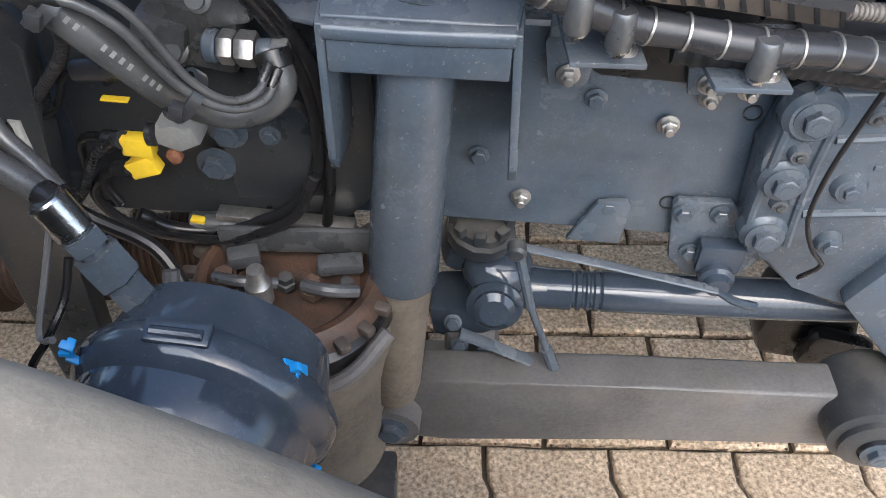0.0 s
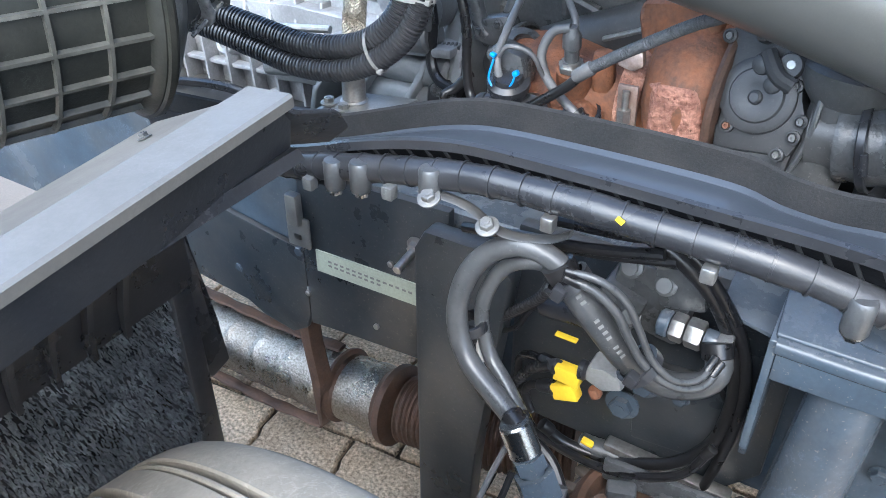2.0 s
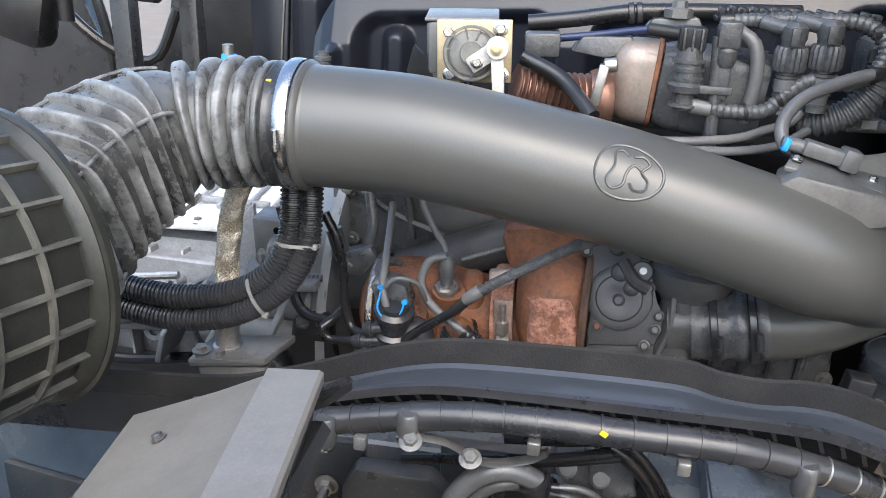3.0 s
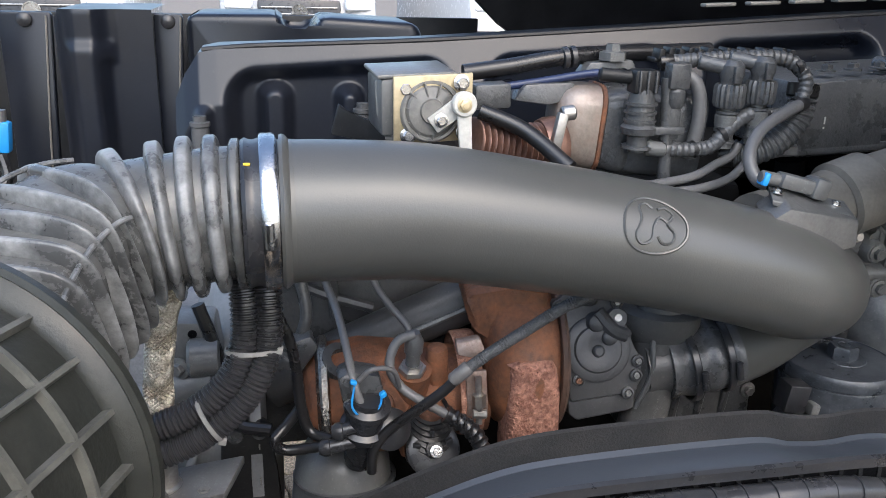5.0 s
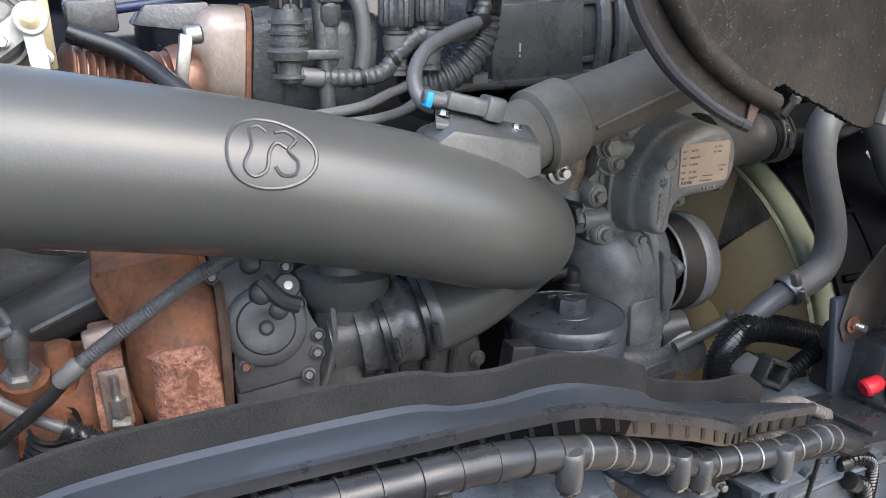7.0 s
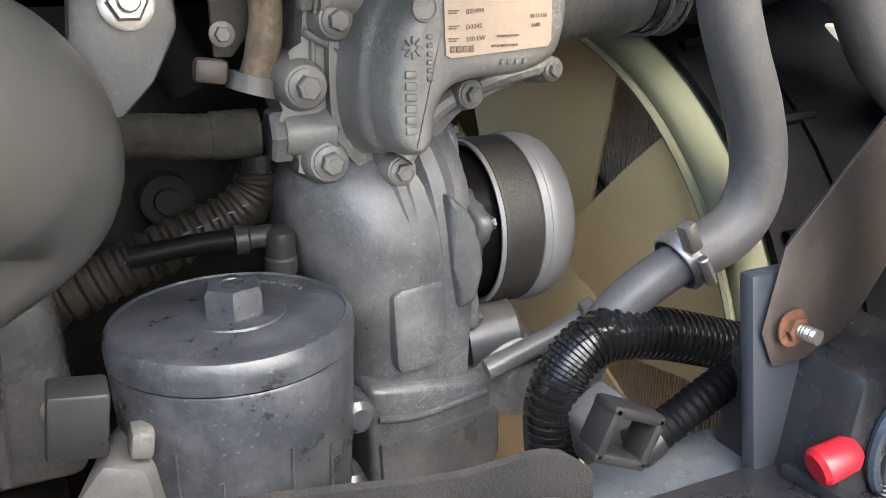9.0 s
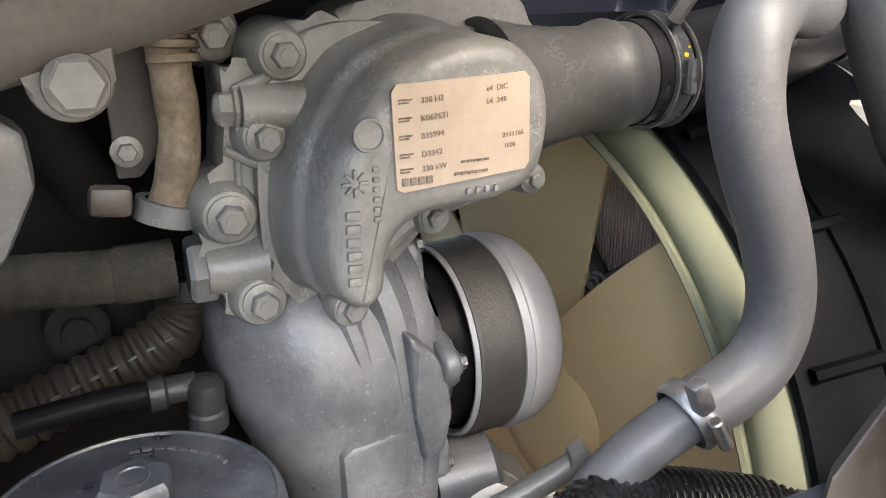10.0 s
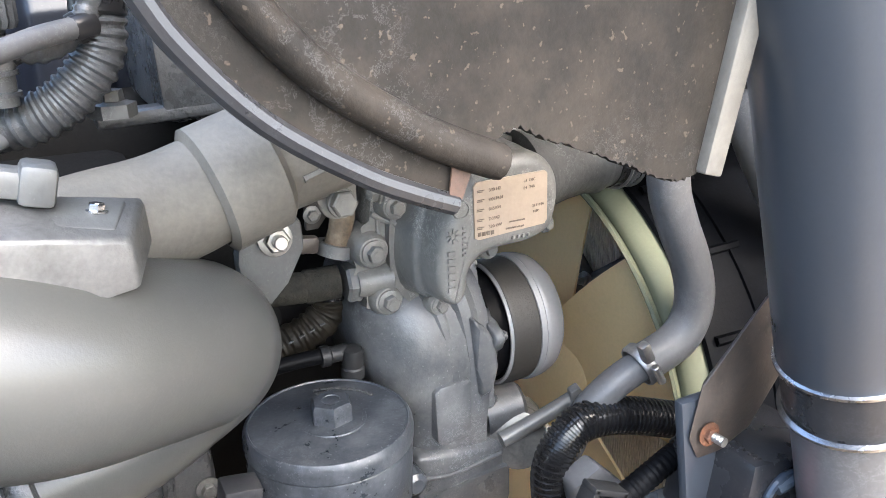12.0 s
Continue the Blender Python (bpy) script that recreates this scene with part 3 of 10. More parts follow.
def shock_absorber():
    br = thing("shock_bracket", (-0.062, 0.62, 0.60), "blue-grey welded steel bracket holding the shock absorber", "bracket")
    bm = B()
    prism(bm, xz([(-0.138, 0.760), (-0.138, 0.715), (0.012, 0.716), (0.013, 0.760)], 0.562), (0, 0.007, 0), 0.003)
    part("front_plate", bm, chassis, br)
    bm = B()
    prism(bm, [(-0.142, 0.566, 0.757), (0.016, 0.566, 0.757), (0.03, 0.675, 0.80), (-0.15, 0.675, 0.80)], (0, 0, 0.009), 0.003)
    part("top_plate", bm, chassis, br)
    bm = B()
    tube(bm, [(-0.139, 0.567, 0.754), (-0.06, 0.566, 0.754), (0.014, 0.567, 0.756)], 0.0095, 16, 0.02)
    part("rolled_edge", bm, chassis, br)
    for x, t in ((-0.146, 0.0), (0.012, 0.006)):
        bm = B()
        prism(bm, [(x, 0.562, 0.76), (x + t, 0.565, 0.62), (x + t, 0.575, 0.60), (x + t, 0.676, 0.585), (x, 0.676, 0.80)], (0.008, 0, 0), 0.002)
        part("side_plate", bm, chassis, br)
    bm = B()
    lathe(bm, (-0.066, 0.622, 0.785), (0, 0.2, 1), [(0, 0.040), (0.004, 0.041), (0.004, 0.034), (0.008, 0.034), (0.012, 0.038), (0.018, 0.038), (0.020, 0.030), (0.024, 0.012), (0.045, 0.011)], 32)
    part("bushing", bm, dusty_grey, br, "dusty round bushing with a washer")
    s = thing("shock_absorber", (-0.1, 0.585, 0.13), "dusty blue-grey telescopic shock absorber", "shock absorber")
    top, low = Vector((-0.064, 0.612, 0.77)), Vector((-0.100, 0.578, 0.184))
    d = (low - top).normalized()
    bm = B()
    lathe(bm, top, d, [(0, 0.034), (0.328, 0.0385), (0.332, 0.0375), (0.333, 0.032)], 36)
    part("dust_tube", bm, chassis, s)
    bm = B()
    lathe(bm, top + d * 0.322, d, [(0, 0.033), (0.008, 0.0335), (0.012, 0.0325), (0.19, 0.0315), (0.215, 0.028)], 32)
    part("body", bm, road_dirt, s, "dusty lower tube")
    bm = B()
    lathe(bm, low + Vector((0, -0.022, 0)), (0, 1, 0), [(0, 0.024), (0, 0.036), (0.003, 0.037), (0.041, 0.037), (0.044, 0.036), (0.044, 0.024)], 32)
    eye = part("eye", bm, dusty_grey, s)
    bm = B()
    lathe(bm, low + Vector((0, -0.018, 0)), (0, 1, 0), [(0, 0.028), (0.036, 0.028)], 24)
    part("bushing", bm, rubber, eye)
    put("bolt", bolt_big, s, low + Vector((0, -0.02, 0)), size=1.15)


def axle_parts():
    arm = thing("radius_arm", (0.2, 0.61, 0.16), "dusty grey steel suspension arm along the chassis", "suspension arm")
    bm = B()
    prism(bm, xz([(-0.09, 0.254), (0.18, 0.275), (0.47, 0.297), (0.50, 0.19), (0.20, 0.160), (-0.03, 0.124), (-0.10, 0.122), (-0.12, 0.15)], 0.585), (0, 0.05, 0), 0.006)
    part("beam", bm, dusty_grey, arm)
    bm = B()
    lathe(bm, (0.475, 0.535, 0.262), (0, 1, 0), [(0, 0.030), (0.004, 0.042), (0.012, 0.042), (0.016, 0.052), (0.10, 0.056), (0.11, 0.05)], 36)
    bush = part("bush", bm, chassis_dark, arm, "dark rubber-lined bush")
    for r in (0.016, 0.022):
        bm = B()
        lathe(bm, (0.475, 0.53, 0.262), (0, 1, 0), [(0.002, r - 0.003), (0, r), (0.008, r + 0.002)], 24)
        part("washer", bm, rubber, bush)
    put("bolt", bolt_big, arm, (0.475, 0.532, 0.262))
    rod = thing("steering_rod", (0.2, 0.70, 0.30), "glossy grey steering rod with a grooved end", "steering rod")
    bm = B()

    def grooves(s):
        return 0.90 if 0.075 < s < 0.12 and (s * 100) % 1.1 < 0.45 else 1.0
    tube(bm, [(0.04, 0.70, 0.315), (0.2, 0.70, 0.321), (0.42, 0.70, 0.332), (0.6, 0.71, 0.34)], 0.027, 20, 0.0025, grooves)
    part("tube", bm, gloss_grey, rod)
    bm = B()
    lathe(bm, (0.02, 0.70, 0.35), (0.1, -0.5, 1), [(-0.055, 0.022), (-0.045, 0.034), (-0.02, 0.043), (0.005, 0.045), (0.02, 0.040), (0.03, 0.030), (0.034, 0.014)], 28)
    tube(bm, [(0.02, 0.70, 0.33), (0.05, 0.70, 0.318), (0.085, 0.70, 0.317)], 0.030, 18, 0.006, lambda s: 1.15 - s * 4)
    part("ball_joint", bm, gloss_grey, rod)
    bm = B()
    lathe(bm, (0.02, 0.655, 0.33), (0, -1, 0.3), [(0, 0.035), (0.006, 0.035), (0.010, 0.026), (0.016, 0.026), (0.022, 0.018)], 24)
    part("ball_cap", bm, gloss_grey, rod)
    kn = thing("steering_knuckle", (0.0, 0.72, 0.16), "grey cast steering knuckle behind the shock absorber", "steering knuckle")
    bm = B()
    box(bm, (-0.01, 0.73, 0.38), (0.075, 0.07, 0.10), (0, 15, 10), 0.02)
    box(bm, (-0.02, 0.70, 0.275), (0.085, 0.075, 0.06), (0, -8, 0), 0.015)
    part("arm", bm, gloss_grey, kn)
    bm = B()
    lathe(bm, (-0.005, 0.70, 0.40), (0.12, -0.1, 1), [(0, 0.040), (0.020, 0.042), (0.022, 0.036), (0.030, 0.034), (0.034, 0.022), (0.034, 0.0)], 12, caps=False)
    nut = part("castle_nut", bm, chassis_dark, kn)
    for k in range(8):
        q = k * math.pi / 4
        bm = B()
        box(bm, (-0.003 + 0.034 * math.cos(q), 0.697 + 0.034 * math.sin(q), 0.434), (0.012, 0.014, 0.014), (0, 7, math.degrees(q)), 0.003)
        part("tooth", bm, chassis_dark, nut)
    bm = B()
    cyl(bm, (-0.04, 0.68, 0.235), (0.03, 0.68, 0.24), 0.027, seg=20, bev=0.004)
    cyl(bm, (-0.08, 0.66, 0.20), (0.035, 0.66, 0.21), 0.024, seg=20, bev=0.004)
    part("pin", bm, dusty_grey, kn)
    for x, z in ((-0.02, 0.255), (0.012, 0.257), (-0.03, 0.30)):
        put("bolt", bolt_grey, kn, (x, 0.645, z), (0, -1, 0.5))
    # level sensor: two levers and a link
    ls = thing("level_sensor", (0.24, 0.62, 0.40), "grey ride-height sensor with two levers and a link rod", "sensor")
    bm = B()
    tube(bm, [(0.037, 0.62, 0.470), (0.14, 0.62, 0.450), (0.262, 0.62, 0.424)], 0.0062, 10, 0.01, flat=0.5)
    part("upper_lever", bm, chassis, ls)
    bm = B()
    cyl(bm, (0.037, 0.612, 0.478), (0.06, 0.612, 0.38), 0.006, seg=10)
    cyl(bm, (0.06, 0.612, 0.38), (0.106, 0.612, 0.248), 0.0045, seg=10)
    cyl(bm, (0.086, 0.612, 0.305), (0.106, 0.612, 0.248), 0.0075, seg=10)
    part("link_rod", bm, chassis, ls)
    for p in ((0.037, 0.612, 0.470), (0.106, 0.612, 0.246)):
        bm = B()
        lathe(bm, Vector(p) + Vector((0, -0.008, 0)), (0, 1, 0), [(0, 0.007), (0.003, 0.011), (0.016, 0.011), (0.02, 0.008)], 16)
        part("ball_socket", bm, chassis_dark, ls)
    bm = B()
    tube(bm, [(-0.02, 0.625, 0.305), (0.04, 0.622, 0.28), (0.106, 0.62, 0.246)], 0.009, 10, 0.01, flat=0.5)
    part("lower_lever", bm, chassis, ls)
    bm = B()
    lathe(bm, (0.262, 0.645, 0.425), (0, -1, 0), [(0, 0.020), (0.012, 0.020), (0.015, 0.015), (0.024, 0.013)], 20)
    box(bm, (0.262, 0.65, 0.448), (0.05, 0.02, 0.04), bev=0.004)
    tube(bm, [(0.262, 0.625, 0.42), (0.285, 0.62, 0.408), (0.31, 0.62, 0.402)], 0.005, 8, 0.006)
    part("housing", bm, gloss_grey, ls)
    # cast bracket with big bolts
    cb = thing("steering_gear_bracket", (0.36, 0.63, 0.40), "grey cast steering gear bracket with large bolts", "bracket")
    bm = B()
    prism(bm, xz([(0.268, 0.50), (0.262, 0.60), (0.268, 0.655), (0.30, 0.685), (0.42, 0.695), (0.60, 0.70), (0.60, 0.40), (0.45, 0.40), (0.40, 0.395), (0.345, 0.425), (0.30, 0.46)], 0.632), (0, 0.046, 0), 0.010)
    part("casting", bm, chassis, cb)
    bm = B()
    prism(bm, xz([(0.395, 0.425), (0.43, 0.50), (0.60, 0.50), (0.60, 0.25), (0.50, 0.31)], 0.612), (0, 0.03, 0), 0.006)
    part("lower_plate", bm, chassis, cb)
    for x, z, r, me in ((0.292, 0.655, 0.026, bolt_big), (0.292, 0.612, 0.010, bolt_small), (0.288, 0.578, 0.022, bolt_big), (0.293, 0.548, 0.009, bolt_small), (0.290, 0.505, 0.022, bolt_big), (0.352, 0.575, 0.016, bolt_grey), (0.358, 0.500, 0.013, bolt_grey), (0.345, 0.660, 0.009, bolt_small)):
        bm = B()
        lathe(bm, (x, 0.634, z), (0, -1, 0), [(-0.01, r * 1.2), (0.004, r * 1.12), (0.008, r * 0.95), (0.010, r * 0.9), (0.010, 0.0)], 28, caps=False)
        part("boss", bm, chassis, cb)
        put("bolt", me, cb, (x, 0.625, z), size=0.95, spin=x * 3000)
    for pts in ([(0.292, 0.632, 0.69), (0.275, 0.632, 0.655), (0.272, 0.632, 0.59), (0.272, 0.632, 0.52), (0.285, 0.632, 0.478)], [(0.315, 0.632, 0.66), (0.312, 0.632, 0.60), (0.314, 0.632, 0.54), (0.318, 0.632, 0.49)], [(0.32, 0.632, 0.63), (0.40, 0.632, 0.64), (0.50, 0.632, 0.645)], [(0.32, 0.632, 0.535), (0.40, 0.632, 0.545), (0.50, 0.632, 0.55)]):
        bm = B()
        tube(bm, pts, 0.005, 8, 0.008)
        part("cast_rib", bm, chassis, cb)
    for x, z in ((0.37, 0.665), (0.383, 0.667), (0.396, 0.669), (0.37, 0.60), (0.383, 0.60), (0.396, 0.60)):
        bm = B()
        box(bm, (x, 0.631, z), (0.008, 0.003, 0.006), bev=0.001)
        part("cast_mark", bm, chassis, cb)
    # thin cable over the bracket
    bm = B()
    tube(bm, [(0.330, 0.60, 0.735), (0.320, 0.60, 0.678), (0.311, 0.60, 0.615), (0.312, 0.60, 0.557), (0.330, 0.60, 0.515), (0.346, 0.60, 0.495), (0.334, 0.61, 0.464)], 0.0026, 8, 0.01)
    solo("sensor_cable", bm, rubber, "thin black cable hanging over the cast bracket", "cable")
    # rubber stop
    st = thing("rubber_stop", (0.45, 0.78, 0.10), "black moulded rubber axle stop under the rail", "rubber stop")
    bm = B()
    prism(bm, [(0.405, 0.76, 0.245), (0.42, 0.76, 0.265), (0.52, 0.76, 0.265), (0.55, 0.76, 0.15), (0.52, 0.76, 0.125), (0.41, 0.76, 0.14), (0.398, 0.76, 0.18)], (0, 0.08, 0), 0.012)
    part("block", bm, rubber, st)
    bm = B()
    box(bm, (0.50, 0.742, 0.185), (0.09, 0.03, 0.07), (0, 12, 0), 0.012)
    part("lug", bm, rubber, st)
    bm = B()
    cyl(bm, (0.47, 0.80, 0.25), (0.47, 0.80, 0.46), 0.02, seg=14)
    part("stem", bm, chassis_dark, st)
    bm = B()
    box(bm, (0.47, 0.745, 0.452), (0.09, 0.15, 0.012), bev=0.002)
    part("mounting_plate", bm, chassis_dark, st)
    bm = B()
    box(bm, (-0.17, 0.53, 0.06), (0.155, 0.09, 0.06), (0, 0, 5), 0.006)
    solo("step_block", bm, chassis_dark, "dark blue-grey steel block low beside the axle", "block")
    bm = B()
    cyl(bm, (-0.17, 0.53, 0.0), (-0.17, 0.53, 0.05), 0.03)
    solo("block_foot", bm, chassis_dark, "dark steel foot under the block", "block")


def air_spring():
    a = thing("air_spring", (-0.2, 0.57, 0.12), "rusty and dusty air spring below the bracket", "air spring")
    c = (-0.205, 0.575, 0.10)
    bm = B()
    lathe(bm, c, (0, 0, 1), [(0, 0.085), (0.02, 0.095), (0.19, 0.098), (0.23, 0.104), (0.26, 0.112), (0.29, 0.112), (0.30, 0.105)], 40)
    part("piston", bm, road_dirt, a, "dirt-coated lower body")
    bm = B()
    lathe(bm, c, (0, 0, 1), [(0.296, 0.108), (0.305, 0.114), (0.325, 0.114), (0.332, 0.106), (0.336, 0.098)], 40)
    part("bead_ring", bm, rubber, a)
    for k in range(22):
        q = 2 * math.pi * k / 22
        bm = B()
        box(bm, (c[0] + 0.109 * math.cos(q), c[1] + 0.109 * math.sin(q), c[2] + 0.338), (0.014, 0.02, 0.012), (0, 0, math.degrees(q) + 90), 0.004)
        part("crimp", bm, MATS["oily_rusty_plate"] if "oily_rusty_plate" in MATS else edge_mat, a)
    bm = B()
    lathe(bm, c, (0, 0, 1), [(0.3395, 0.0), (0.3395, 0.076), (0.343, 0.080), (0.351, 0.086), (0.353, 0.094), (0.349, 0.1), (0.340, 0.104), (0.332, 0.108)], 40, caps=False)
    part("top_plate", bm, surf("oily_rusty_plate", (0.030, 0.021, 0.016), 0.4, var=0.5, scale=30, grain=0.35, dust=(0.13, 0.065, 0.036), amount=0.8, dscale=25, lumps=0.3), a, "dark oily rusty top plate")
    for p, sz, r in (((-0.20, 0.607, 0.468), (0.17, 0.010, 0.034), 4), ((-0.15, 0.585, 0.458), (0.05, 0.022, 0.016), 12), ((-0.255, 0.585, 0.458), (0.035, 0.022, 0.018), 20)):
        bm = B()
        box(bm, p, sz, (0, 0, r), 0.004)
        part("bracket", bm, engine_dark, a)
    for x, y, rr, hh in ((-0.27, 0.558, 0.014, 0.018), (-0.205, 0.560, 0.011, 0.016), (-0.175, 0.552, 0.013, 0.022), (-0.14, 0.560, 0.010, 0.016), (-0.245, 0.545, 0.009, 0.014)):
        bm = B()
        lathe(bm, (x, y, 0.446), (0.1, -0.1, 1), [(0, rr), (hh * 0.5, rr), (hh * 0.55, rr * 0.75), (hh, rr * 0.7)], 6)
        part("fitting", bm, chassis_dark if rr < 0.0125 else rust_dark, a)
    for x0, x1, y, rr in ((-0.275, -0.21, 0.548, 0.006), (-0.18, -0.125, 0.545, 0.007)):
        bm = B()
        tube(bm, [(x0, y, 0.465), ((x0 + x1) / 2, y - 0.012, 0.474), (x1, y, 0.462)], rr, 10, 0.005)
        part("elbow", bm, engine_dark, a)
    bm = B()
    lathe(bm, (-0.225, 0.535, 0.45), (0, 0, 1), [(0, 0.014), (0.025, 0.014), (0.03, 0.010), (0.045, 0.009)], 14)
    part("air_union", bm, zinc, a)
    bm = B()
    tube(bm, [(-0.31, 0.53, 0.49), (-0.305, 0.50, 0.45), (-0.27, 0.475, 0.41), (-0.2, 0.462, 0.385), (-0.13, 0.48, 0.40), (-0.09, 0.52, 0.43)], 0.009, 10, 0.01)
    solo("dusty_hose", bm, dusty_grey, "dusty grey hose round the air spring", "hose")


def brake_chamber():
    b = thing("brake_chamber", (-0.215, 0.31, 0.42), "glossy blue-grey air brake chamber with a clamp ring", "brake chamber")
    c, ax = Vector((-0.218, 0.362, 0.520)), Vector((-0.10, -1, -0.12)).normalized()
    bm = B()
    lathe(bm, c, ax, [(0.0, 0.100), (0.020, 0.1005), (0.044, 0.098), (0.066, 0.092), (0.078, 0.084), (0.083, 0.076), (0.088, 0.073), (0.096, 0.062), (0.102, 0.040), (0.104, 0.0)], 64, caps=False)
    part("dome", bm, gloss_grey, b)
    bm = B()
    lathe(bm, c, ax, [(-0.016, 0.098), (-0.014, 0.105), (-0.006, 0.110), (0.004, 0.1105), (0.016, 0.107), (0.022, 0.1015), (0.026, 0.099)], 64, caps=False)
    part("clamp_ring", bm, gloss_grey, b)
    bm = B()
    lathe(bm, c, -ax, [(0.0, 0.100), (0.02, 0.098), (0.06, 0.088), (0.075, 0.06), (0.08, 0.0)], 40, caps=False)
    part("rear_shell", bm, gloss_grey, b)
    bm = B()
    box(bm, (-0.215, 0.350, 0.629), (0.050, 0.020, 0.008), (14, 4, 0), 0.003)
    cyl(bm, (-0.235, 0.348, 0.632), (-0.195, 0.347, 0.631), 0.0045, seg=10, bev=0.001)
    part("clamp_lug", bm, gloss_grey, b)
    bm = B()
    lathe(bm, c + Vector((0.05, 0, -0.01)) + ax * 0.093, ax, [(0, 0.008), (0.006, 0.008), (0.006, 0.004), (0.001, 0.004)], 12)
    part("vent", bm, gloss_grey, b)
    bm = B()
    tube(bm, [c + ax * 0.09 + Vector((0.02, 0, 0.03)), c + ax * 0.095 + Vector((0.06, 0, 0.02)), c + ax * 0.088 + Vector((0.075, 0, -0.02))], 0.003, 8, 0.006)
    part("rib", bm, gloss_grey, b)
    for p, r in (((-0.307, 0.352, 0.597), 30), ((-0.137, 0.358, 0.585), -35), ((-0.129, 0.330, 0.480), 40)):
        bm = B()
        box(bm, p, (0.007, 0.010, 0.026), (20, r, 0), 0.0015)
        box(bm, Vector(p) + Vector((0.003, -0.005, 0.008)), (0.011, 0.007, 0.006), (20, r, 0), 0.0015)
        box(bm, Vector(p) + Vector((0.003, -0.005, -0.008)), (0.011, 0.007, 0.006), (20, r, 0), 0.0015)
        cyl(bm, Vector(p) + Vector((-0.004, -0.006, 0)), Vector(p) + Vector((0.006, -0.007, 0.002)), 0.003, seg=8)
        part("clip", bm, blue, b, "bright blue plastic clip")
    bm = B()
    prism(bm, [(-0.175, 0.285, 0.455), (-0.15, 0.275, 0.49), (-0.132, 0.285, 0.48), (-0.165, 0.30, 0.43)], (0.004, -0.012, -0.006), 0.002)
    part("bracket", bm, dusty_grey, b, "dusty fixing bracket")
    # union on the air hose
    u = thing("hose_union", (-0.29, 0.41, 0.60), "steel and blue-grey hose union above the brake chamber", "hose union")
    p0, p1 = Vector((-0.322, 0.416, 0.690)), Vector((-0.268, 0.405, 0.585))
    d = (p1 - p0).normalized()
    bm = B()
    lathe(bm, p0, d, [(0, 0.014), (0.002, 0.0155), (0.032, 0.0155), (0.034, 0.013)], 24)
    part("ferrule", bm, steel, u, "shiny crimped ferrule")
    bm = B()
    dd, uu, ww = frame_of(d)
    for s0, s1, r in ((0.036, 0.050, 0.016), (0.055, 0.083, 0.020), (0.085, 0.118, 0.0165)):
        rings(bm, [[p0 + d * s + (uu * math.cos(math.pi / 3 * i) + ww * math.sin(math.pi / 3 * i)) * r for i in range(6)] for s in (s0, s1)])
    cyl(bm, p0 + d * 0.03, p0 + d * 0.12, 0.012)
    part("hex_nut", bm, chassis, u)


def tyre():
    w = thing("wheel", (-0.17, -0.03, -0.01), "dusty pale grey truck tyre with straight grooves", "wheel")
    steer = radians(12)
    ax = Vector((-math.sin(steer), -math.cos(steer), 0))
    c = Vector((-0.138, 0.121, 0.43)) - ax * 0.014
    R = 0.503
    prof = [(0.0, 0.30), (0.0, 0.40), (0.003, 0.458), (0.007, 0.480), (0.012, 0.4905), (0.019, 0.4970), (0.030, 0.5005), (0.042, R - 0.0005)]
    cuts = ((0.0525, 0.0024), (0.0597, 0.0009), (0.087, 0.0034), (0.148, 0.0034), (0.209, 0.0034), (0.2485, 0.0009))
    for g, k in cuts:
        prof += [(g - k - 0.0012, R), (g - k, R - 0.0015), (g - k * 0.8, R - 0.013), (g + k * 0.8, R - 0.013), (g + k, R - 0.0015), (g + k + 0.0012, R)]
    prof += [(0.27, 0.497), (0.290, 0.488), (0.302, 0.455), (0.308, 0.40), (0.308, 0.30)]
    bm = B()
    lathe(bm, c, ax, prof, 180, caps=False)
    for v in bm.verts:
        v.co.z = max(v.co.z, -0.012)
    ty = part("tyre", bm, tyre_mat, w)
    for g, k in cuts:
        bm = B()
        lathe(bm, c + ax * (g - k), ax, [(0, R - 0.0085), (2 * k, R - 0.0085)], 120, caps=False)
        for v in bm.verts:
            v.co.z = max(v.co.z, -0.011)
        part("groove", bm, groove_mat, ty)
    bm = B()
    lathe(bm, c, ax, [(0.03, 0.0), (0.03, 0.12), (0.10, 0.16), (0.10, 0.28), (0.02, 0.305), (0.28, 0.305), (0.20, 0.28), (0.20, 0.0)], 48, caps=False)
    part("rim", bm, chassis, w, "grey steel rim")


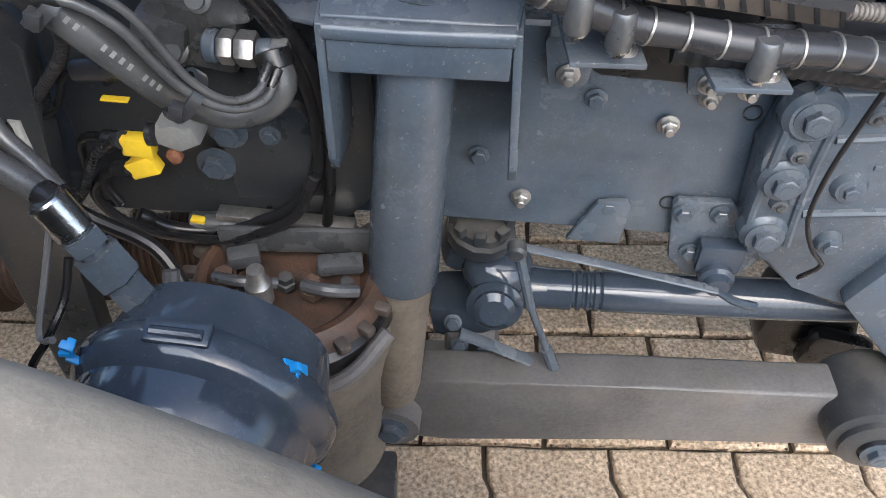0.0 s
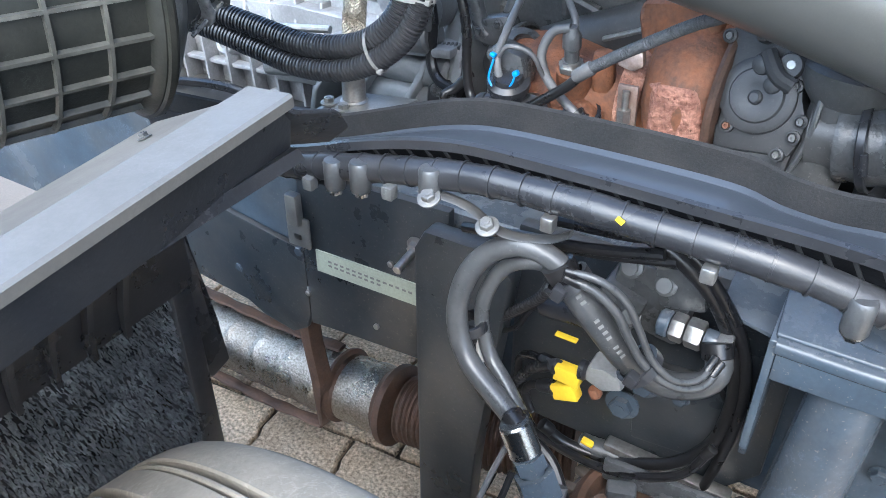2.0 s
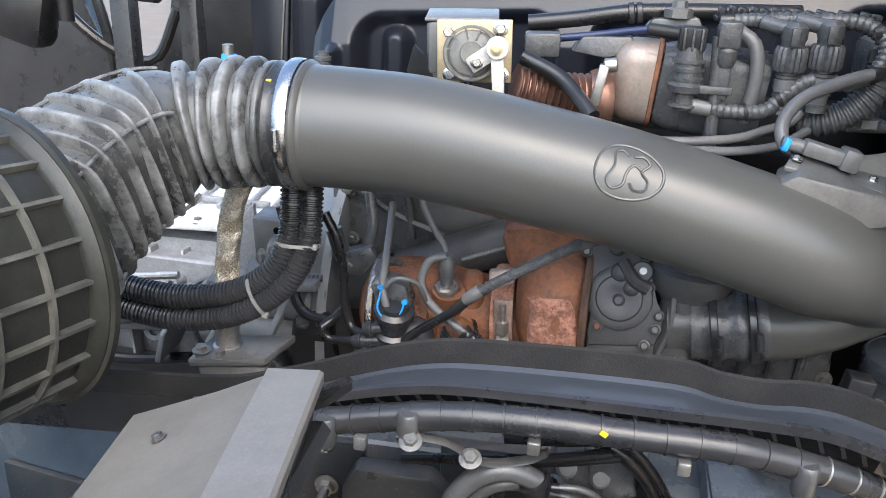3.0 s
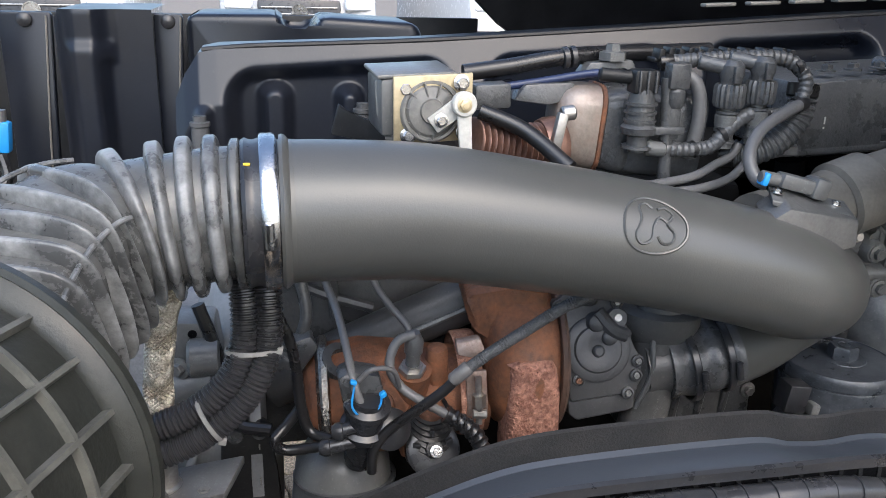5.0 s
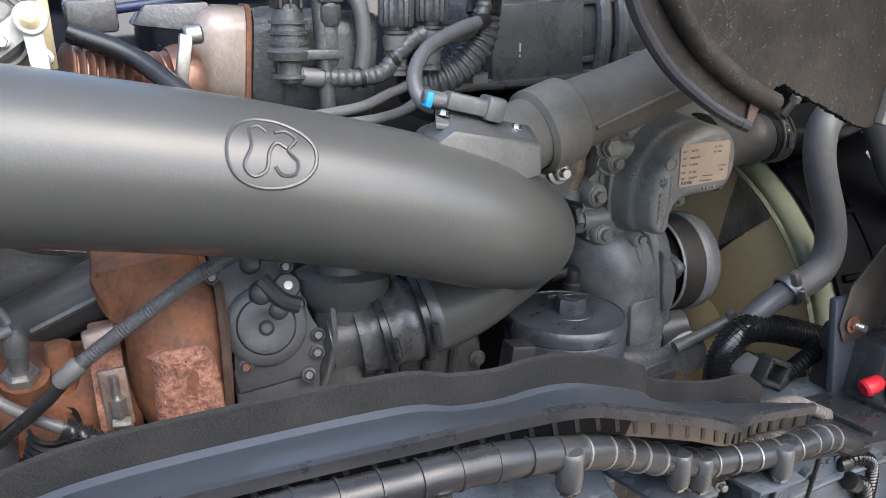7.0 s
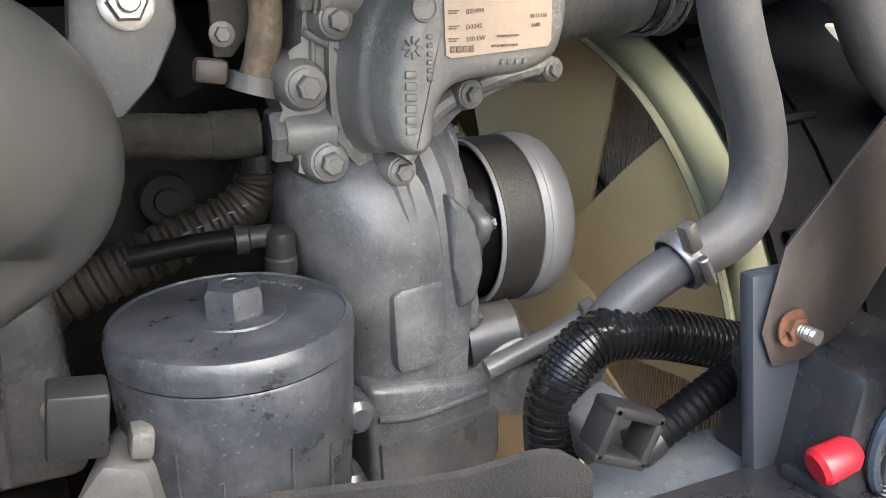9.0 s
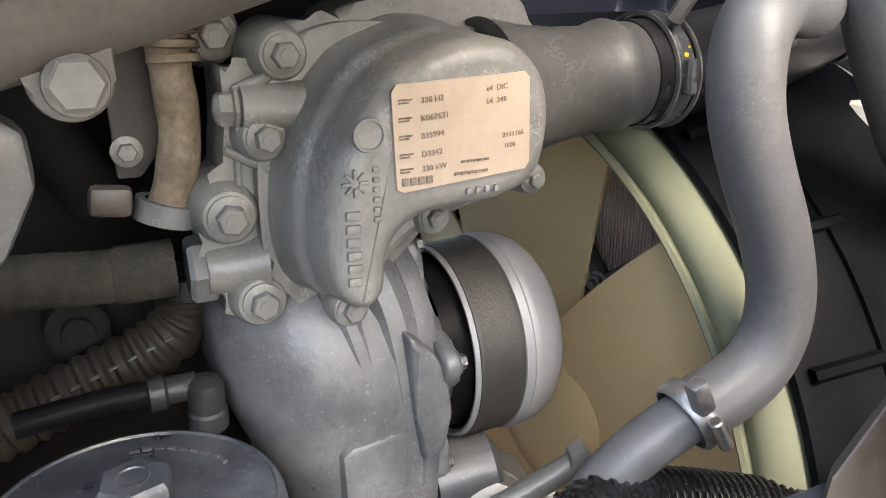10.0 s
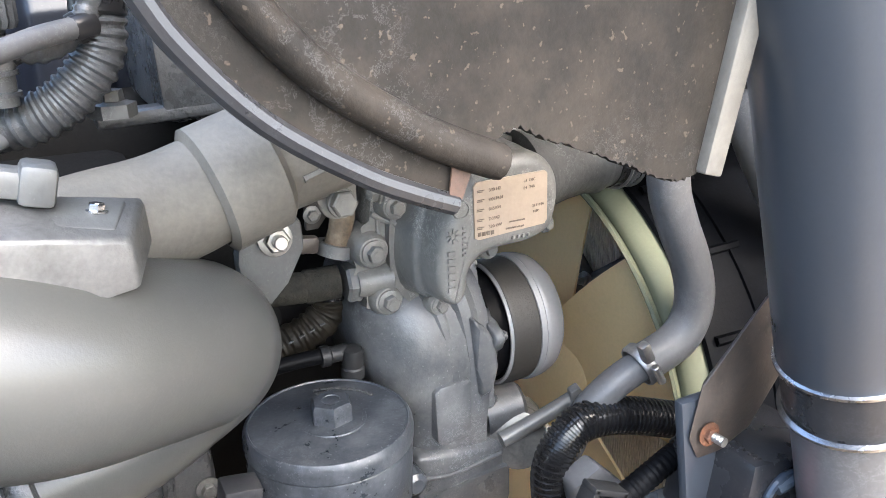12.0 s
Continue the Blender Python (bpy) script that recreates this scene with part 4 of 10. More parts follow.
def exhaust():
    e = thing("exhaust_pipe", (-1.0, 0.78, 0.05), "exhaust pipe under an embossed foil heat shield", "exhaust")
    p0, p1 = Vector((-1.55, 0.80, 0.105)), Vector((-0.895, 0.78, 0.135))
    rnd = random.Random(8)
    bm = B()
    line = curve([p0, (-1.2, 0.79, 0.12), p1], 0.005)
    rows = []
    for i, p in enumerate(line):
        x = (i * 0.005) % 0.075
        k = 1.0 + 0.045 * math.exp(-((x - 0.03) / 0.006) ** 2) + rnd.uniform(-.006, .006)
        rows.append([p + Vector((0.012 * math.sin(q), -math.cos(q) * 0.064 * k * (1 + 0.012 * math.sin(q * 9 + i)), math.sin(q) * 0.064 * k * (1 + 0.012 * math.sin(q * 9 + i)))) for q in [math.pi * 2 * j / 40 for j in range(40)]])
    rings(bm, rows)
    part("heat_shield", bm, foil, e, "silver dimpled foil heat shield with beads")
    for z0, y0 in ((0.062, 0.727), (0.192, 0.80)):
        bm = B()
        tube(bm, [(-1.5, y0 + 0.02, z0 - 0.01), (-1.1, y0, z0), (-0.90, y0, z0 + 0.01)], 0.012, 10, 0.01, lambda s: 1 + 0.12 * math.sin(s * 90), flat=0.45)
        part("seam", bm, rust_dark, e, "rusty folded seam")
    bm = B()
    prism(bm, [(-0.905, 0.715, 0.185), (-0.915, 0.712, 0.30), (-0.91, 0.71, 0.42), (-0.895, 0.71, 0.42), (-0.892, 0.71, 0.28), (-0.878, 0.712, 0.19), (-0.886, 0.705, 0.15), (-0.882, 0.705, 0.11), (-0.888, 0.708, 0.085), (-0.90, 0.715, 0.08), (-0.908, 0.72, 0.12)], (0.006, 0.025, 0), 0.004)
    part("bracket", bm, rust_dark, e, "scalloped dark rusty bracket")
    bm = B()
    lathe(bm, (-0.89, 0.78, 0.136), (1, 0, 0.08), [(0, 0.064), (0.006, 0.070), (0.012, 0.070), (0.016, 0.062), (0.035, 0.058), (0.10, 0.060), (0.112, 0.066), (0.118, 0.074), (0.130, 0.074), (0.136, 0.06)], 40)
    part("flange", bm, rust_dark, e, "rusty brown flanges")
    bm = B()
    lathe(bm, (-0.865, 0.78, 0.137), (1, 0, 0.08), [(-0.008, 0.0605), (0.015, 0.063), (0.03, 0.061), (0.05, 0.064), (0.075, 0.0625), (0.086, 0.060)], 36, caps=False)
    part("sleeve", bm, foil, e)
    bm = B()
    tube(bm, [(-0.745, 0.78, 0.147), (-0.60, 0.79, 0.16), (-0.45, 0.83, 0.17)], 0.058, 28, 0.003, corr(0.010, 0.03))
    part("flex_pipe", bm, rust_dark, e, "rust-brown ribbed flexible pipe")
    e.location += Vector((0.055, 0, 0.045))


def mudguard():
    m = thing("rear_mudguard", (-0.75, 0.1, 0.30), "black plastic mudguard with a worn aluminium front plate", "mudguard")
    y0, y1 = -0.28, 0.352
    bm = B()
    prism(bm, [(-0.528, y1, 0.9880), (-0.572, y1, 0.966), (-0.645, y1, 0.934), (-0.645, y1, 0.930), (-0.57, y1, 0.962), (-0.528, y1, 0.984)], (0.07, y0 - y1, 0), 0.0)
    part("top_plate", bm, alu_trim, m, "worn bare aluminium plate")
    bm = B()
    prism(bm, [(-0.490, y1, 0.990), (-0.530, y1, 0.9880), (-0.530, y1, 0.9925), (-0.489, y1, 0.9960), (-0.486, y1, 0.994), (-0.486, y1, 0.986), (-0.490, y1, 0.986)], (0.07, y0 - y1, 0), 0.0)
    part("front_lip", bm, alu_trim, m, "bright folded aluminium lip")
    bm = B()
    prism(bm, [(-0.491, y1 + 0.002, 0.986), (-0.497, y1 + 0.002, 0.986), (-0.503, y1 + 0.002, 0.945), (-0.497, y1 + 0.002, 0.945)], (0.07, y0 - y1, 0), 0.0)
    part("skirt", bm, plastic, m, "black plastic skirt")
    for y in (0.30, 0.12, -0.06):
        put("rivet", bolt_small, m, (-0.600 + (y1 - y) * 0.111, y, 0.9545), (-0.4, 0, 0.9), size=0.8)
    line = [(-0.487, 0.952), (-0.56, 0.93), (-0.66, 0.885), (-0.75, 0.80), (-0.81, 0.72), (-0.835, 0.64), (-0.84, 0.60)]
    bm = B()
    reach = [0.352, 0.372, 0.405, 0.445, 0.475, 0.498, 0.50]
    rings(bm, [[Vector((x, y, z)), Vector((x, -0.28, z)), Vector((x + 0.006, -0.28, z - 0.008)), Vector((x + 0.006, y, z - 0.008))] for (x, z), y in zip(line, reach)])
    part("arch", bm, plastic, m)
    for k in range(8):
        y = 0.39 - k * 0.05
        bm = B()
        prism(bm, xz([(x + 0.008, z - 0.004) for x, z in line[1:]] + [(x + 0.017, z - 0.012) for x, z in reversed(line[1:])], y), (0, -0.008, 0))
        part("rib", bm, plastic, m)
    bm = B()
    prism(bm, [(-0.486, y1 - 0.01, 0.988), (-0.478, 0.385, 0.975), (-0.482, 0.40, 0.955), (-0.505, 0.40, 0.935), (-0.53, y1, 0.945), (-0.52, y1, 0.965)], (0.004, 0.006, -0.006), 0.002)
    part("end_cap", bm, plastic, m)
    bm = B()
    box(bm, (-0.868, 0.10, 0.40), (0.012, 0.80, 0.42), bev=0.004)
    part("backing", bm, plastic, m)
    bm = B()
    box(bm, (-0.858, 0.492, 0.45), (0.02, 0.035, 0.44), bev=0.006)
    part("edge_strip", bm, plastic, m)
    bm = B()
    prism(bm, [(-0.87, 0.50, 0.66), (-0.85, 0.52, 0.66), (-0.84, 0.535, 0.50), (-0.86, 0.56, 0.40), (-0.87, 0.53, 0.38), (-0.87, 0.50, 0.42)], (-0.02, 0, 0), 0.006)
    part("stay", bm, plastic, m)
    rnd = random.Random(11)
    verts, faces = [], []
    for k in range(22000):
        y, z = -0.30 + 0.0065 * int(rnd.uniform(0, 121)) + rnd.gauss(0, 0.0011), rnd.uniform(0.20, 0.64)
        n = rnd.uniform(0.005, 0.011)
        a = rnd.uniform(0.0006, 0.0013)
        dx, dy, dz = n, rnd.uniform(-.0025, .0025), rnd.uniform(-0.010, 0.002)
        i = len(verts)
        verts += [(-0.863, y - a, z), (-0.863, y + a, z), (-0.863 + dx, y + a + dy, z + dz), (-0.863 + dx, y - a + dy, z + dz)]
        faces += [(i, i + 1, i + 2, i + 3)]
    me = bpy.data.meshes.new("bristles")
    me.from_pydata([tuple(Vector(v) - ORIGIN[m]) for v in verts], [], faces)
    me.materials.append(brush_mat)
    ob = new("bristles", me)
    ob.parent = m
    tagged(ob, "short black spray-suppression bristles", kind="stuff")


def hose_thing(name, bm, pts, r, mat, label, cat):
    """A hose or loom with a smooth sleeve on either end."""
    h = thing(name, pts[0], label, cat)
    part("sleeve", bm, mat, h)
    for a, b in ((pts[0], pts[1]), (pts[-1], pts[-2])):
        bm = B()
        lathe(bm, a, Vector(b) - Vector(a), [(-0.002, r * 0.9), (-0.001, r * 1.16), (0.014, r * 1.14), (0.016, r * 0.98)], 16)
        part("end_cuff", bm, rubber, h)
    return h


# ---- hoses and valves beside the rail ----
def valve_area():
    v = thing("relay_valve", (-0.27, 0.63, 0.62), "grey cast air valve block with screwed unions", "valve")
    bm = B()
    box(bm, (-0.27, 0.645, 0.715), (0.085, 0.06, 0.085), (0, 8, 0), 0.008)
    part("body", bm, engine_dark, v)
    bm = B()
    box(bm, (-0.24, 0.63, 0.745), (0.05, 0.04, 0.05), (0, -12, 0), 0.006)
    part("upper_block", bm, engine_dark, v)
    bm = B()
    box(bm, (-0.30, 0.63, 0.70), (0.05, 0.05, 0.05), (0, 15, 0), 0.006)
    part("side_block", bm, engine_dark, v)
    for k, (x, z) in enumerate(((-0.292, 0.75), (-0.255, 0.742), (-0.235, 0.70), (-0.285, 0.69), (-0.262, 0.772))):
        bm = B()
        lathe(bm, (x, 0.62, z), (0, -1, 0.5), [(-0.01, 0.012), (0.012, 0.012), (0.014, 0.008), (0.02, 0.008)], 14)
        part("port", bm, engine, v)
    d = Vector((0.99, -0.05, 0.0)).normalized()
    p0 = Vector((-0.252, 0.600, 0.7095))
    for s0, n, r, mm, nm in ((0.0, 0.012, 0.015, chassis, "collar"), (0.013, 0.014, 0.0155, white, "hex_nut"), (0.029, 0.017, 0.016, white, "hex_nut"), (0.047, 0.014, 0.011, chassis, "collar"), (0.06, 0.014, 0.0125, hose_grey, "elbow")):
        bm = B()
        lathe(bm, p0 + d * s0, d, [(0, r * 0.9), (0.002, r), (n - 0.002, r), (n, r * 0.9)], 6 if nm == "hex_nut" else 20)
        part(nm, bm, zinc if nm == "hex_nut" else mm, v)
    # yellow-capped plugs
    pl = thing("sensor_plug", (-0.33, 0.60, 0.56), "black plugs with yellow locking tabs on a white sensor body", "plug")
    for x, z, r in ((-0.342, 0.592, 2), (-0.343, 0.566, -22)):
        bm = B()
        prism(bm, [(-0.015, 0, -0.010), (-0.015, 0, -0.004), (-0.010, 0, 0.0), (-0.015, 0, 0.004), (-0.015, 0, 0.010), (0.013, 0, 0.011), (0.016, 0, 0.004), (0.016, 0, -0.011)], (0, 0.016, 0), 0.0015)
        bmesh.ops.transform(bm, matrix=pose(x, 0.592, z, 0, r, 0), verts=bm.verts[:])
        part("locking_tab", bm, yellow, pl, "bright yellow locking tab")
        bm = B()
        back = pose(x, 0.60, z, 0, r, 0)
        lathe(bm, back @ Vector((-0.040, 0.006, 0)), back.to_3x3() @ Vector((1, -0.1, 0)), [(0, 0.006), (0.004, 0.0085), (0.020, 0.009), (0.022, 0.0105), (0.030, 0.0105), (0.032, 0.008)], 14)
        part("plug_body", bm, plastic, pl)
        bm = B()
        tube(bm, [back @ Vector((-0.040, 0.006, 0)), back @ Vector((-0.055, 0.008, -0.004)), back @ Vector((-0.066, 0.010, -0.018)), back @ Vector((-0.066, 0.010, -0.045))], 0.0052, 10, 0.003, corr(0.005, 0.06))
        part("lead", bm, rubber, pl)
    bm = B()
    prism(bm, [(-0.324, 0.595, 0.598), (-0.318, 0.595, 0.622), (-0.300, 0.595, 0.617), (-0.284, 0.595, 0.621), (-0.276, 0.595, 0.600), (-0.300, 0.595, 0.588)], (0, 0.03, 0), 0.004)
    part("sensor_body", bm, dusty_white, pl, "dusty white sensor body")
    bm = B()
    lathe(bm, (-0.328, 0.600, 0.606), (1, 0, 0.1), [(0, 0.012), (0.006, 0.012), (0.008, 0.009)], 14)
    part("collar", bm, plastic, pl)
    bm = B()
    prism(bm, [(-0.316, 0.592, 0.586), (-0.305, 0.592, 0.590), (-0.298, 0.592, 0.580), (-0.308, 0.592, 0.572)], (0, 0.012, 0), 0.003)
    part("seal", bm, rust, pl)
    bm = B()
    box(bm, (-0.346, 0.592, 0.651), (0.026, 0.008, 0.0024), (0, 1, 0), 0.0008)
    part("locking_tab", bm, yellow, pl)
    bm = B()
    cyl(bm, (-0.385, 0.605, 0.67), (-0.325, 0.602, 0.682), 0.011, 0.014, seg=14, bev=0.003)
    part("plug_body", bm, plastic, pl)
    lo = thing("level_valve", (-0.24, 0.645, 0.42), "grey valve with a silver lever and a yellow tab", "valve")
    bm = B()
    box(bm, (-0.22, 0.64, 0.461), (0.155, 0.02, 0.018), (0, 2, 0), 0.003)
    part("bar", bm, zinc, lo, "dusty silver bar")
    bm = B()
    box(bm, (-0.317, 0.63, 0.464), (0.016, 0.010, 0.0045), (0, 8, 0), 0.0012)
    part("tab", bm, yellow, lo)
    bm = B()
    cyl(bm, (-0.33, 0.635, 0.45), (-0.27, 0.64, 0.45), 0.016, seg=16, bev=0.004)
    box(bm, (-0.225, 0.63, 0.43), (0.07, 0.03, 0.035), (0, 4, 0), 0.006)
    box(bm, (-0.165, 0.64, 0.43), (0.04, 0.03, 0.06), (0, 4, 0), 0.006)
    part("body", bm, engine_dark, lo)

    def cable(name, pts, r, mat, label, cat="hose", seg=14, shape=None, step=0.008):
        bm = B()
        tube(bm, pts, r, seg, step, shape)
        if name in ("air_hose", "air_line", "wire_loom", "black_hose"):
            return hose_thing(name, bm, pts, r, mat, label, cat)
        return solo(name, bm, mat, label, cat)
    h1 = [(-0.318, 0.420, 0.682), (-0.340, 0.432, 0.686), (-0.390, 0.450, 0.708), (-0.409, 0.460, 0.746), (-0.405, 0.470, 0.788), (-0.385, 0.480, 0.818), (-0.354, 0.485, 0.832), (-0.325, 0.490, 0.822), (-0.311, 0.490, 0.806)]
    cable("air_hose", h1, 0.0105, air_hose, "thick grey air brake hose looping beside the rail")
    cable("air_line", [(-0.319, 0.440, 0.662), (-0.354, 0.462, 0.683), (-0.380, 0.474, 0.702), (-0.394, 0.482, 0.742), (-0.388, 0.490, 0.777), (-0.370, 0.495, 0.801), (-0.345, 0.500, 0.808), (-0.320, 0.510, 0.798)], 0.0075, air_hose, "thinner grey air line beside the thick hose")
    h2 = [(-0.325, 0.492, 0.819), (-0.310, 0.494, 0.798), (-0.285, 0.505, 0.759), (-0.263, 0.528, 0.711), (-0.248, 0.544, 0.687), (-0.222, 0.558, 0.670), (-0.194, 0.570, 0.674), (-0.183, 0.580, 0.690), (-0.192, 0.592, 0.712)]
    cable("air_hose", h2, 0.0138, air_hose, "thick grey air brake hose with pale print")
    cable("air_line", [(-0.310, 0.475, 0.821), (-0.285, 0.480, 0.813), (-0.265, 0.490, 0.789), (-0.254, 0.500, 0.758), (-0.236, 0.510, 0.724), (-0.210, 0.525, 0.700), (-0.188, 0.545, 0.697), (-0.181, 0.565, 0.712)], 0.0042, air_hose, "thin grey air line tied to the thick hose")
    cable("air_line", [(-0.308, 0.472, 0.830), (-0.279, 0.475, 0.829), (-0.258, 0.488, 0.806), (-0.246, 0.500, 0.772), (-0.232, 0.508, 0.737), (-0.212, 0.522, 0.710), (-0.192, 0.540, 0.707), (-0.186, 0.560, 0.720)], 0.0034, air_hose, "thin grey air line tied to the thick hose")
    cable("black_hose", [(-0.275, 0.57, 0.828), (-0.236, 0.575, 0.803), (-0.209, 0.590, 0.768), (-0.187, 0.605, 0.721), (-0.171, 0.612, 0.669), (-0.167, 0.620, 0.606), (-0.180, 0.630, 0.535), (-0.217, 0.630, 0.486), (-0.284, 0.630, 0.452), (-0.342, 0.620, 0.458), (-0.371, 0.610, 0.485)], 0.0075, rubber, "glossy black hose looping round the valve area")
    cable("black_hose", [(-0.262, 0.575, 0.836), (-0.222, 0.580, 0.803), (-0.196, 0.592, 0.765), (-0.174, 0.606, 0.718), (-0.160, 0.612, 0.665), (-0.157, 0.620, 0.600), (-0.165, 0.632, 0.52), (-0.175, 0.635, 0.45), (-0.17, 0.62, 0.42)], 0.006, rubber, "black hose with a pale printed line")
    cable("wire_loom", [(-0.359, 0.560, 0.765), (-0.372, 0.580, 0.708), (-0.431, 0.600, 0.636), (-0.470, 0.600, 0.584), (-0.470, 0.605, 0.523), (-0.450, 0.610, 0.492), (-0.421, 0.605, 0.521), (-0.390, 0.600, 0.575), (-0.365, 0.600, 0.594)], 0.006, rubber, "black corrugated wire loom", "cable", 10, corr(0.005, 0.08), 0.00125)
    cable("wire_loom", [(-0.355, 0.600, 0.566), (-0.383, 0.610, 0.548), (-0.415, 0.615, 0.513), (-0.406, 0.615, 0.481), (-0.375, 0.615, 0.458), (-0.313, 0.605, 0.459), (-0.257, 0.600, 0.472), (-0.198, 0.600, 0.508), (-0.171, 0.600, 0.566)], 0.0055, rubber, "black wire loom hanging in a loop", "cable", 10)
    cable("wire_loom", [(-0.463, 0.585, 0.615), (-0.455, 0.585, 0.544), (-0.408, 0.580, 0.506), (-0.354, 0.570, 0.488), (-0.329, 0.560, 0.472), (-0.305, 0.540, 0.440), (-0.29, 0.53, 0.40)], 0.008, rubber, "black wire loom running down to the axle", "cable", 10)
    cable("sensor_wire", [(-0.440, 0.600, 0.612), (-0.411, 0.600, 0.631), (-0.395, 0.600, 0.664), (-0.380, 0.603, 0.672)], 0.0035, rubber, "thin black sensor wire", "cable", 8)
    cable("sensor_wire", [(-0.315, 0.404, 0.64), (-0.318, 0.385, 0.615), (-0.328, 0.360, 0.594), (-0.353, 0.355, 0.554), (-0.36, 0.35, 0.50)], 0.0035, rubber, "thin black wire past the brake chamber", "cable", 8)
    cable("sensor_wire", [(-0.326, 0.410, 0.66), (-0.335, 0.395, 0.625), (-0.338, 0.365, 0.59), (-0.32, 0.355, 0.60)], 0.003, hose_grey, "thin grey wire by the hose union", "cable", 8)
    cable("wrapped_wire", [(-0.452, 0.592, 0.620), (-0.4525, 0.591, 0.598), (-0.451, 0.590, 0.570)], 0.007, white, "wire wrapped in dirty white tape", "cable", 10)
    cable("air_line", [(-0.40, 0.47, 0.80), (-0.44, 0.52, 0.72), (-0.46, 0.56, 0.66)], 0.006, rubber, "black air line behind the loop", "hose", 10)
    for p, ax, r in (((-0.313, 0.490, 0.806), (0.6, 0.1, -0.75), 0.020), ((-0.245, 0.521, 0.713), (0.6, 0.25, -0.7), 0.021), ((-0.402, 0.475, 0.728), (0.3, 0.1, -1), 0.016)):
        bm = B()
        lathe(bm, Vector(p), ax, [(-0.005, r - 0.002), (-0.005, r + 0.002), (0.005, r + 0.002), (0.005, r - 0.002)], 20, caps=False)
        d, u, w = frame_of(ax)
        box(bm, Vector(p) + Vector((0, -r, 0)), (0.012, 0.012, 0.014), (0, 20, 0), 0.002)
        solo("hose_clip", bm, plastic, "black cable tie round the grey hoses", "cable tie", group="cable ties on the air hoses")
    # pale worn print on the thick hose, as plain bars
    pr = thing("hose_print", (-0.29, 0.49, 0.78), "pale worn print bars on the grey air hose", "print")
    run = curve(h2, 0.0075)
    for i in range(3, 16):
        if i in (6, 7, 12):
            continue
        d = (run[i + 1] - run[i - 1]).normalized()
        o = (Vector((0.25, -0.75, 0.6)) - d * d.dot(Vector((0.25, -0.75, 0.6)))).normalized()
        w = d.cross(o)
        at = run[i] + o * 0.0136
        bm = B()
        prism(bm, [at - d * 0.0016 - w * 0.0026, at + d * 0.0018 - w * 0.0026, at + d * 0.0018 + w * 0.0026, at - d * 0.0016 + w * 0.0026], o * 0.0006)
        part("print_bar", bm, ink_pale, pr, smooth=False)
    # angle bracket behind
    bm = B()
    prism(bm, [(-0.20, 0.61, 0.736), (-0.145, 0.60, 0.732), (-0.145, 0.66, 0.745), (-0.20, 0.66, 0.75)], (0, 0, 0.005), 0.001)
    solo("ledge_plate", bm, chassis, "pale blue-grey steel ledge beside the shock bracket", "plate")


